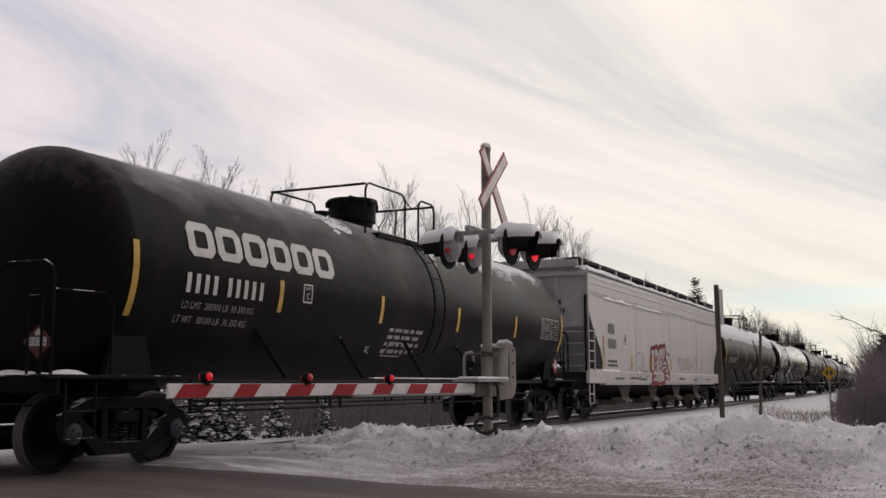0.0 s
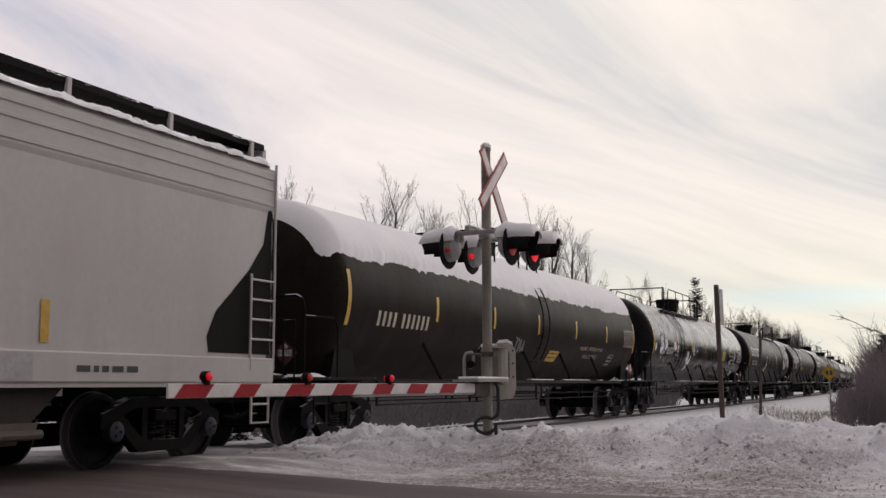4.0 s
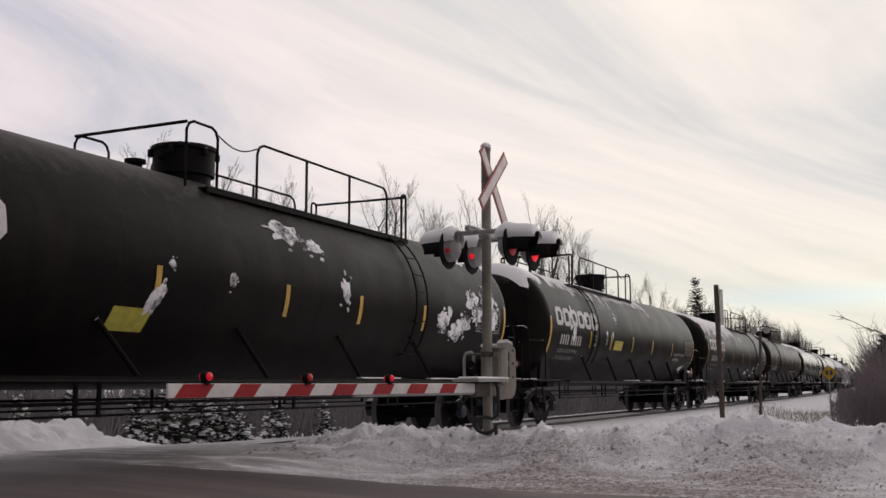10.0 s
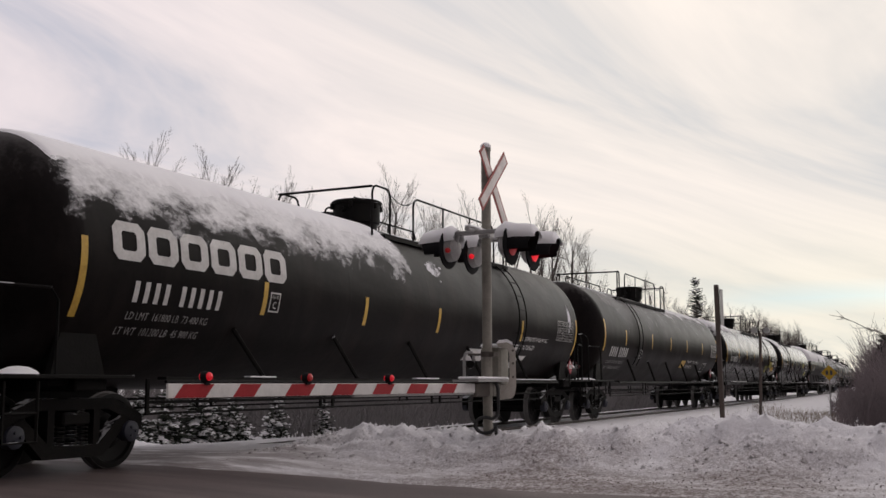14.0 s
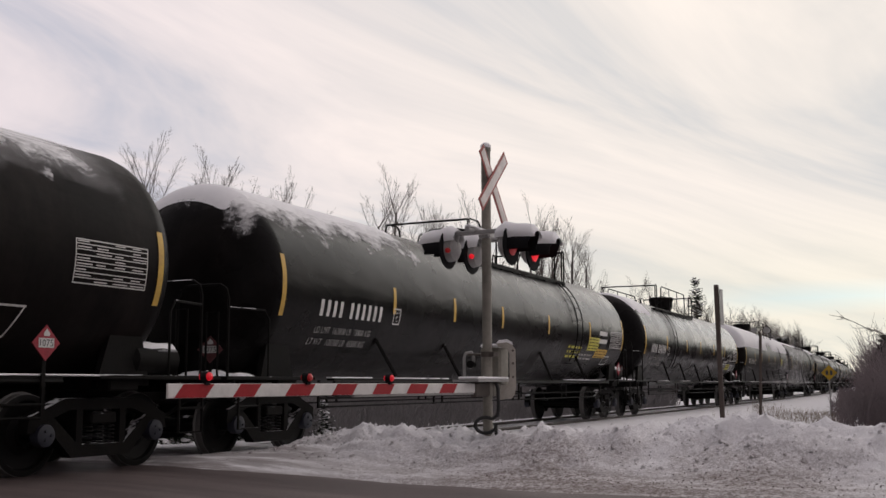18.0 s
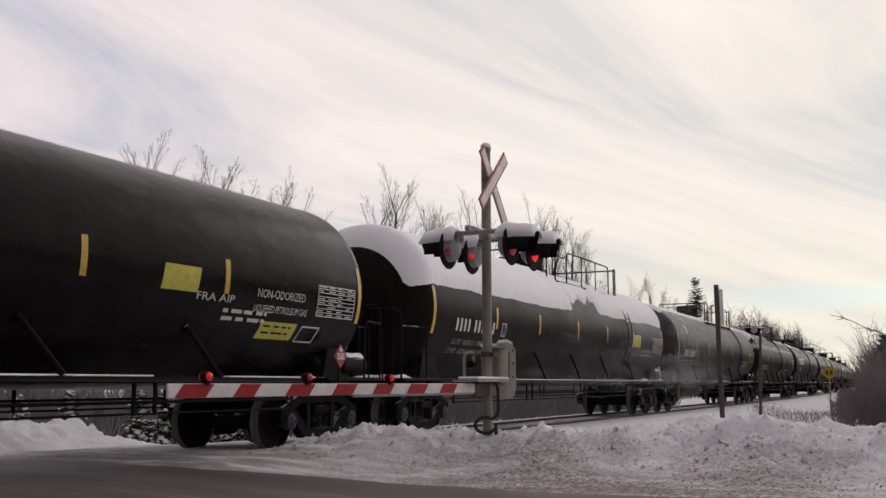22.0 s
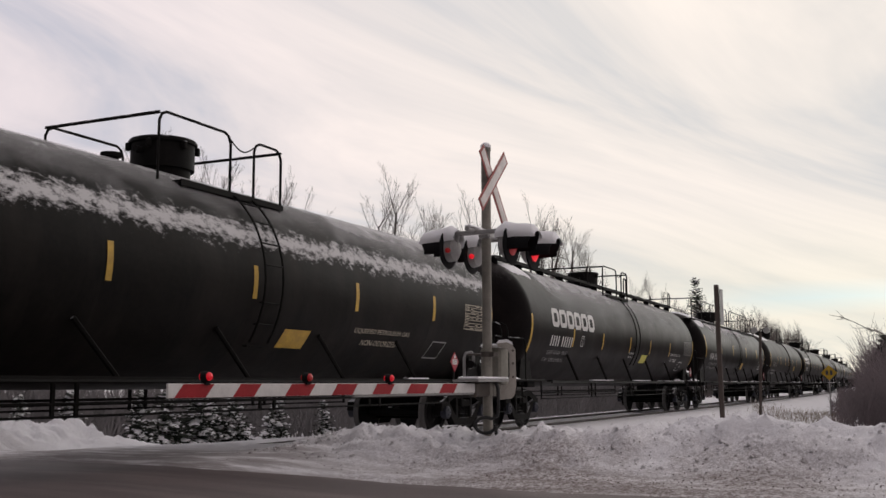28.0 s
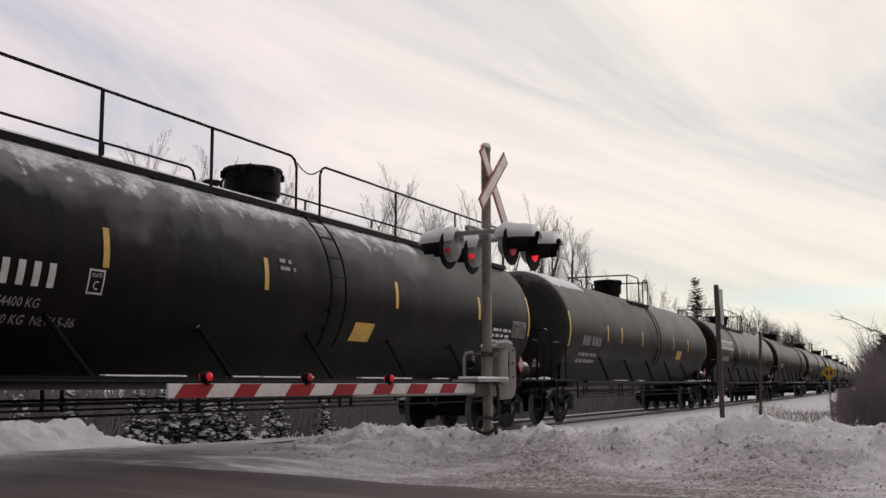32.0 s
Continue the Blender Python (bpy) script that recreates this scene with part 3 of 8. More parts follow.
def ground_z(x, y):
    yc = track_y(x)
    dy = y - yc
    # open ground and ditches
    z = -0.42 + 0.07 * lumps(x, y, 0.25)
    # track bed
    bed = 1 - smooth(1.7, 4.2, abs(dy))
    z = z + (-0.012 - 0.055 * smooth(13.5, 22, x) - z) * bed
    if dy > 2:
        z = z + (-0.22 - z) * smooth(2, 5, dy) * 0.8
    # level crossing and road verge
    flat = 1 - smooth(11.0, 13.5, x)
    z = z + (-0.15 + 0.13 * bed - z) * flat
    # shoulder of trodden snow along the road
    z += 0.11 * smooth(10.0 + 0.25 * lumps(0.3, y, 0.7, 4), 10.9, x) * (1 - smooth(12, 16, x)) * (1 - bed * smooth(9, 10, y) * 0.4)
    # ploughed bank on the near side, ending before the rails
    yfade = 1 - smooth(7.9, 9.2, y + 0.25 * lumps(x, y, 0.9, 2))
    crest = 12.9 + 0.35 * math.sin(y * 0.9) + 0.25 * math.sin(y * 2.3 + 1)
    top = 0.37 + 0.13 * (1 - smooth(3.6, 4.3, y)) + 0.07 * math.exp(-((y - 2.5) / 0.4) ** 2) - 0.06 * (1 - smooth(0.5, 1.1, y))
    top += 0.03 * math.sin(y * 2.9 + 0.5)
    if x < crest:
        prof = smooth(10.9, crest, x) ** 1.1
    else:
        prof = 1 - smooth(crest + 0.2, crest + (3.4 if y > 4 else 4.6), x)
    z += yfade * prof * (top - z)
    z += yfade * prof * (0.09 * lumps(x, y, 1.1, 7) + 0.115 * lumps(x, y, 2.8, 9))
    # ploughed bank on the far side of the track, along the road
    far = smooth(2.7, 4.6, dy) * (1 - smooth(7.5, 12, dy))
    z += far * (1 - smooth(14.2, 17.5, x)) * smooth(-6, 4, x) * (0.47 + 0.17 * lumps(x, y, 0.9, 3) + 0.15 * lumps(x, y, 2.6, 13) + 0.07 * lumps(x, y, 6, 23))
    # the fine crumble of thrown snow
    z += 0.075 * yfade * prof * lumps(x, y, 5.5, 15) + 0.03 * lumps(x, y, 1.7, 5) * (1 - bed * 0.7) * smooth(10.2, 11.2, x)
    if x < 10:
        z -= 0.05
    return z


def graded(lo, hi, step, far_lo, far_hi, grow=1.22):
    mid = list(np.arange(lo, hi + 1e-6, step))
    out, d, v = [], step, hi
    while v < far_hi:
        d *= grow
        v += d
        out.append(v)
    left, d, v = [], step, lo
    while v > far_lo:
        d *= grow
        v -= d
        left.append(v)
    return left[::-1] + mid + out


def make_ground():
    xs = graded(9.0, 18.0, 0.08, -2500, 4000, 1.09)
    ys = graded(-0.5, 16.6, 0.09, -2500, 3500, 1.12)
    vs = [(x, y, ground_z(x, y)) for y in ys for x in xs]
    n = len(xs)
    fs = [(j * n + i, j * n + i + 1, (j + 1) * n + i + 1, (j + 1) * n + i) for j in range(len(ys) - 1) for i in range(n - 1)]
    me = bpy.data.meshes.new("ground")
    me.from_pydata(vs, [], fs)
    me.materials.append(M["ground"])
    me.polygons.foreach_set("use_smooth", [True] * len(me.polygons))
    thing("ground", "snow covered ground with dirty ploughed banks", "ground", kind="structure", mesh=me)
    # the road, a worn asphalt deck between the rails' level and the verge
    xs = list(np.linspace(1.5, 11.2, 40))
    ys = graded(-6, 18, 0.5, -400, 400, 1.3)
    vs = [(x, y, -0.085 + 0.093 * (1 - smooth(1.4, 5.0, abs(y - track_y(x)))) - 0.02 * abs(x - 5.6) / 5 * smooth(1.4, 4.0, abs(y - track_y(x))) + 0.003 * lumps(x, y, 0.5, 8)) for y in ys for x in xs]
    n = len(xs)
    fs = [(j * n + i, j * n + i + 1, (j + 1) * n + i + 1, (j + 1) * n + i) for j in range(len(ys) - 1) for i in range(n - 1)]
    me = bpy.data.meshes.new("road")
    me.from_pydata(vs, [], fs)
    me.materials.append(M["road"])
    me.polygons.foreach_set("use_smooth", [True] * len(me.polygons))
    thing("road", "wet brown asphalt road with salt film", "road", kind="structure", mesh=me)


def make_clods():
    """Lumps of ploughed snow and of frozen road dirt on the bank."""
    rng = random.Random(3)
    for name, mat, count, lo, hi, x0, x1, label in (("snow_clods", "ground", 900, 0.01, 0.034, 11.3, 13.5, "crumbled lumps of ploughed snow"), ("dirt_clods", "dirt", 1500, 0.004, 0.011, 10.6, 12.8, "brown frozen dirt scattered on the snow")):
        b = Mesh()
        for _ in range(count):
            y = rng.uniform(-1.5, 9.0)
            x = rng.triangular(x0, x1, x0 + 0.5 if mat == "dirt" else x1 - 0.7)
            if mat == "dirt" and rng.random() < smooth(3.5, 7, y) * 0.9:
                continue
            r = rng.uniform(lo, hi) * rng.uniform(0.5, 1.0)
            z = ground_z(x, y) + r * 0.25
            vs = [(x + r * 1.3 * math.cos(a) * rng.uniform(0.7, 1.2), y + r * 1.3 * math.sin(a) * rng.uniform(0.7, 1.2), z - r * 0.5) for a in (0, 1.26, 2.5, 3.8, 5.0)]
            vs += [(x + r * 0.8 * math.cos(a) * rng.uniform(0.7, 1.2), y + r * 0.8 * math.sin(a) * rng.uniform(0.7, 1.2), z + r * rng.uniform(0.4, 0.9)) for a in (0.6, 2.7, 4.8)]
            b.add(vs, [(0, 1, 5), (1, 2, 6), (1, 6, 5), (2, 3, 6), (3, 4, 7), (3, 7, 6), (4, 0, 7), (0, 5, 7), (5, 6, 7)])
        thing(name, label, "snow" if mat == "ground" else "dirt", kind="stuff", mesh=b.data(name, mat, mat == "ground"))


def make_track():
    root = thing("railway_track", "single railway track in snow with rusty rails", "track", kind="structure")
    svals = [-60 + 4 * i for i in range(0, 112)]
    for side in (-1, 1):
        body, head = Mesh(), Mesh()
        prof = [(-0.068, -0.17), (0.068, -0.17), (0.012, -0.135), (0.012, -0.05), (0.034, -0.036), (0.034, -0.004), (-0.034, -0.004), (-0.034, -0.036), (-0.012, -0.05), (-0.012, -0.135)]
        for mesh, pr in ((body, prof), (head, [(-0.03, -0.012), (0.03, -0.012), (0.03, 0.0), (-0.03, 0.0)])):
            vs, fs = [], []
            k = len(pr)
            for i, s in enumerate(svals):
                p, th = track(s)
                nrm = Vector((-math.sin(th), math.cos(th), 0))
                for u, z in pr:
                    vs.append(p + nrm * (side * 0.7525 + u) + Vector((0, 0, z)))
            for i in range(len(svals) - 1):
                fs += [(i * k + j, i * k + (j + 1) % k, (i + 1) * k + (j + 1) % k, (i + 1) * k + j) for j in range(k)]
            mesh.add(vs, fs)
        r = part("rail", body.data("rail", "rail"), root)
        part("rail_head", head.data("rail_head", "railtop"), r, "bright worn rail head")
    tie = Mesh().box((0, 0, 0), (0.22, 2.6, 0.17), ch=0.015).data("tie", "timber")
    for i in range(150):
        p, th = track(11.5 + i * 0.56)
        part("tie", tie, root, m=Matrix.Translation(p + Vector((0, 0, -0.235))) @ Matrix.Rotation(th, 4, "Z"))


# ---- the train ----
R_TANK, Z_TANK, HEAD = 1.52, 2.47, 0.72
SHARED = {}


def shared(key, make):
    if key not in SHARED:
        SHARED[key] = make()
    return SHARED[key]


def tank_radius(x, half):
    d = abs(x) - half
    if d <= 0:
        return R_TANK
    return R_TANK * math.sqrt(max(0.0, 1 - (d / HEAD) ** 2))


def tank_mesh(half, mat):
    prof = []
    for i in range(11):
        a = math.pi / 2 * i / 10
        prof.append((-half - HEAD * math.cos(a), max(0.001, R_TANK * math.sin(a))))
    # girth seams stand slightly proud
    seams = [-half + (2 * half) * i / 6 for i in range(1, 6)]
    for s in seams:
        prof += [(s - 0.045, R_TANK), (s - 0.035, R_TANK), (s - 0.015, R_TANK + 0.0009), (s + 0.015, R_TANK + 0.0009), (s + 0.035, R_TANK), (s + 0.045, R_TANK)]
    prof[11:11] = [(-half + 0.02, R_TANK)]
    prof.append((half - 0.02, R_TANK))
    for i in range(11):
        a = math.pi / 2 * i / 10
        prof.append((half + HEAD * math.sin(a), max(0.001, R_TANK * math.cos(a))))
    return Mesh().turn(prof, 72, Matrix.Translation((0, 0, Z_TANK))).data("tank", mat, True)


def on_tank(x, z, half, off=0.006, side=-1):
    r = tank_radius(x, half) + off
    dz = max(-r, min(r, z - Z_TANK))
    return Vector((x, side * math.sqrt(max(0, r * r - dz * dz)), z))


def wrapped(name, rects, half, mat, parent, label="", off=0.006):
    """Painted or stuck-on marks that follow the tank's side: rects of x0, x1, z0, z1, lean."""
    b = Mesh()
    for rc in rects:
        x0, x1, z0, z1 = rc[:4]
        lean = rc[4] if len(rc) > 4 else 0.0
        nz = max(1, int((z1 - z0) / 0.08))
        nx = max(1, int((x1 - x0) / 0.6))
        vs = [on_tank(x0 + (x1 - x0) * i / nx + lean * j / nz, z0 + (z1 - z0) * j / nz, half, off) for j in range(nz + 1) for i in range(nx + 1)]
        fs = [(j * (nx + 1) + i, j * (nx + 1) + i + 1, (j + 1) * (nx + 1) + i + 1, (j + 1) * (nx + 1) + i) for j in range(nz) for i in range(nx)]
        b.add(vs, fs)
    return part(name, b.data(name, mat), parent, label)


def letters(text):
    """Flat letter shapes of height 1 from the built-in font."""
    def make():
        cu = bpy.data.curves.new("lettering", "FONT")
        cu.body, cu.size, cu.resolution_u = text, 1.0, 2
        ob = bpy.data.objects.new("lettering", cu)
        me = bpy.data.meshes.new_from_object(ob)
        bm = bmesh.new()
        bm.from_mesh(me)
        bmesh.ops.triangulate(bm, faces=bm.faces)
        vs = [tuple(v.co) for v in bm.verts]
        fs = [tuple(v.index for v in f.verts) for f in bm.faces]
        bm.free()
        bpy.data.objects.remove(ob)
        x0, x1 = min(v[0] for v in vs), max(v[0] for v in vs)
        y0, y1 = min(v[1] for v in vs), max(v[1] for v in vs)
        return [((v[0] - x0) / (x1 - x0), (v[1] - y0) / (y1 - y0)) for v in vs], fs
    return shared(("font", text), make)


def tank_text(name, text, x0, x1, z0, z1, half, mat, parent, lean=0.0, off=0.009):
    vs, fs = letters(text)
    b = Mesh().add([on_tank(x0 + (x1 - x0) * u + lean * w, z0 + (z1 - z0) * w, half, off) for u, w in vs], fs)
    return part(name, b.data(name, mat), parent, kind="stuff")


def bars(x0, n, w, gap, z0, z1, lean=0.0):
    return [(x0 + i * (w + gap), x0 + i * (w + gap) + w * 0.62, z0, z1, lean) for i in range(n)]


def snow_cover(parent, half, x0, x1, near, far, thick, seed, ragged=0.25, label="thick snow along the tank top", film=""):
    """Snow lying on the tank from x0 to x1, down to the angles near and far (degrees from the crown)."""
    nx, na = max(20, int((x1 - x0) / 0.05)), 20
    vs = []
    for i in range(nx + 1):
        x = x0 + (x1 - x0) * i / nx
        e = min(1.0, min(i, nx - i) / 6.0) ** 0.5
        rg = lumps(x, seed, 0.55, seed) * 0.5 + lumps(x, seed + 5, 2.6, seed) * 0.35 + lumps(x, seed, 7, seed) * 0.30
        a_n, a_f = radians(near), radians(far)
        for j in range(na + 1):
            u = j / na
            # only the lower hem wanders
            a = -a_f + (a_n + a_f) * u + a_n * ragged * rg * max(0.0, (u - 0.72) / 0.28) ** 1.3
            t = (thick if thick > 0.047 else 0.012) * min(1.0, 4.5 * u, 7.0 * (1 - u)) ** 0.5 * e * (1 + 0.16 * lumps(x * 0.22, a * 1.2, 1.0, seed) + 0.05 * lumps(x * 0.4, a * 2, 3.0, seed))
            r = tank_radius(x, half) + t - (0.02 if (u in (0.0, 1.0) or e == 0) else 0.0) + 0.004
            vs.append((x, -r * math.sin(a), Z_TANK + r * math.cos(a)))
    fs = [(i * (na + 1) + j, (i + 1) * (na + 1) + j, (i + 1) * (na + 1) + j + 1, i * (na + 1) + j + 1) for i in range(nx) for j in range(na)]
    film = film or ("film_ice" if thick < 0.02 else "film_thin" if thick < 0.047 else "snow")
    me = Mesh().add(vs, fs).data("snow_cover", film, True)
    if film != "snow":
        span = (x1 - x0) / nx
        cover = [min(1.0, min(i, nx - i) * span / 0.7, 2.2 * (1 - j / na), 6 * j / na) for i in range(nx + 1) for j in range(na + 1)]
        me.attributes.new("cover", "FLOAT", "POINT").data.foreach_set("value", cover)
    return part("snow_cover", me, parent, label)


def snow_patch(parent, half, x, z, w, hgt, seed, slant=0.0):
    """A scrap of snow stuck to the tank's side, torn at the edge, with crumbs round it."""
    rng = random.Random(seed)
    b = Mesh()

    def blob(x, z, w, hgt, n, sd):
        vs = [on_tank(x, z, half, 0.022)]
        for ring, k in ((0.55, 0.018), (1.0, 0.002)):
            for i in range(n):
                a = 2 * math.pi * i / n
                q = ring * (1 + (0.42 * lumps(math.cos(a) * 1.3 + sd, math.sin(a) * 1.3, 1.0, sd) + 0.24 * lumps(math.cos(a) * 4 + sd, math.sin(a) * 4, 1.0, sd)))
                zz = math.sin(a) * q * hgt / 2
                vs.append(on_tank(x + math.cos(a) * q * w / 2 + slant * zz, z + zz, half, k))
        fs = [(0, 1 + i, 1 + (i + 1) % n) for i in range(n)] + [(1 + i, 1 + n + i, 1 + n + (i + 1) % n, 1 + (i + 1) % n) for i in range(n)]
        b.add(vs, fs)

    blob(x, z, w, hgt, 34, seed * 0.37)
    for i in range(5):
        blob(x + rng.uniform(-0.7, 0.7) * w, z + rng.uniform(-0.8, 0.7) * hgt, w * rng.uniform(0.1, 0.3), hgt * rng.uniform(0.08, 0.28), 9, seed * 0.37 + i + 1)
    return part("snow_patch", b.data("snow_patch", "thinsnow", True), parent, "torn scrap of stuck snow", kind="stuff")


def side_frame_mesh(side):
    y = side * 1.0
    b = Mesh()
    # cast side frame: top bar, two legs, bottom bar around the spring window
    t = 0.075
    b.plate([(-1.12, 0.48), (-1.10, 0.66), (-0.60, 0.86), (0.60, 0.86), (1.10, 0.66), (1.12, 0.48), (0.97, 0.50), (0.90, 0.59), (0.52, 0.73), (-0.52, 0.73), (-0.90, 0.59), (-0.97, 0.50)], y - t, y + t)
    b.plate([(-0.90, 0.60), (-0.76, 0.66), (-0.36, 0.33), (0.36, 0.33), (0.76, 0.66), (0.90, 0.60), (0.46, 0.19), (-0.46, 0.19)], y - t, y + t)
    for sx in (-1, 1):
        b.plate([(sx * 0.30, 0.30), (sx * 0.40, 0.30), (sx * 0.40, 0.76), (sx * 0.30, 0.76)][::sx], y - t * 0.9, y + t * 0.9)
    # springs and bolster end
    for sx in (-0.18, 0.0, 0.18):
        for i in range(5):
            b.tube([(sx, y, 0.34 + i * 0.045), (sx, y, 0.362 + i * 0.045)], 0.075, 8)
    b.box((0, y, 0.63), (0.42, 0.22, 0.14), ch=0.02)
    return b.data("side_frame", "truck")


def wheel_mesh():
    b = Mesh()
    for side in (-1, 1):
        m = Matrix.Rotation(radians(90) * side, 4, "Z") @ Matrix.Identity(4)
        # from the back of the flange outwards
        prof = [(0.675, 0.10), (0.675, 0.36), (0.682, 0.478), (0.700, 0.482), (0.712, 0.460), (0.800, 0.455), (0.808, 0.440), (0.808, 0.385), (0.770, 0.365), (0.745, 0.22), (0.790, 0.14), (0.830, 0.125), (0.830, 0.08)]
        b.turn(prof, 36, m)
    b.tube([(0, -1.08, 0), (0, 1.08, 0)], 0.085, 12)
    return b.data("wheelset", "wheel", True)


def cap_mesh(side):
    b = Mesh()
    m = Matrix.Rotation(radians(90) * side, 4, "Z")
    b.turn([(1.0, 0.02), (1.0, 0.125), (1.12, 0.125), (1.135, 0.10), (1.135, 0.0)], 16, m)
    for i in range(3):
        a = 2 * math.pi * i / 3
        b.tube([(0.055 * math.cos(a), side * 1.13, 0.055 * math.sin(a)), (0.055 * math.cos(a), side * 1.155, 0.055 * math.sin(a))], 0.018, 6)
    return b.data("bearing_cap", "bearing", True)


def add_truck(car, x, spins):
    bol = shared("bolster", lambda: Mesh().box((0, 0, 0.66), (0.36, 1.9, 0.22), ch=0.03).box((0, 0, 0.80), (0.40, 0.40, 0.1), ch=0.02)
                 .tube([(-0.55, -0.9, 0.36), (-0.55, 0.9, 0.36)], 0.05, 6).tube([(0.55, -0.9, 0.36), (0.55, 0.9, 0.36)], 0.05, 6).data("truck", "truck"))
    tr = part("truck", bol, car, "four-wheeled cast steel truck", m=Matrix.Translation((x, 0, 0)))
    for side in (-1, 1):
        part("side_frame", shared(("sf", side), lambda: side_frame_mesh(side)), tr)
    for dx in (-0.889, 0.889):
        ws = part("wheelset", shared("wheelset", wheel_mesh), tr, "steel wheelset with worn treads", m=Matrix.Translation((dx, 0, 0.457)))
        spins.append((ws, dx))
        for side in (-1, 1):
            part("bearing_cap", shared(("cap", side), lambda: cap_mesh(side)), tr, "blue-grey bearing end cap", m=Matrix.Translation((dx, 0, 0.457)))
    return tr


def coupler_mesh():
    b = Mesh().box((0.35, 0, 0.88), (0.9, 0.15, 0.18), ch=0.03).box((0.86, 0.03, 0.88), (0.26, 0.30, 0.28), ch=0.05).box((0.98, -0.1, 0.88), (0.16, 0.09, 0.26), ch=0.03)
    b.tube([(0.2, 0.45, 0.80), (0.5, 0.40, 0.62), (0.8, 0.35, 0.52), (1.02, 0.3, 0.56)], 0.025, 6)
    return b.data("coupler", "steel")


def railing_run(b, xa, xb, y, z0, z1, n, bend=0.12, mid=False):
    """Top bar bent down at the ends, and posts."""
    pts = [(xa, y, z0), (xa, y, z1 - bend), (xa + bend * 0.35, y, z1 - bend * 0.3), (xa + bend, y, z1), (xb - bend, y, z1), (xb - bend * 0.35, y, z1 - bend * 0.3), (xb, y, z1 - bend), (xb, y, z0)]
    b.tube(pts, 0.021, 6)
    for i in range(1, n):
        x = xa + (xb - xa) * i / n
        b.box((x, y, (z0 + z1) / 2), (0.05, 0.02, z1 - z0))
    if mid:
        b.tube([(xa, y, (z0 + z1) / 2), (xb, y, (z0 + z1) / 2)], 0.014, 5)


TOPS = {  # railing by style: leading loop, long runs, trailing loop, gaps with a chain, ladder's middle
    "A": ((-1.30, -0.62), ((0.33, 4.40),), (4.98, 5.16), ((-0.62, 0.33),), 4.68),
    "B": ((-5.40, -5.15), ((-4.50, -0.40),), (0.48, 1.08), ((-0.40, 0.48),), -4.82),
    "C": ((-1.38, 0.15), (), (0.72, 1.42), ((0.15, 0.72),), 0.45),
    "D": ((-8.95, -8.90), ((-8.90, -0.35), (0.35, 8.35)), (8.36, 8.42), ((-0.35, 0.35),), 0.0),
}


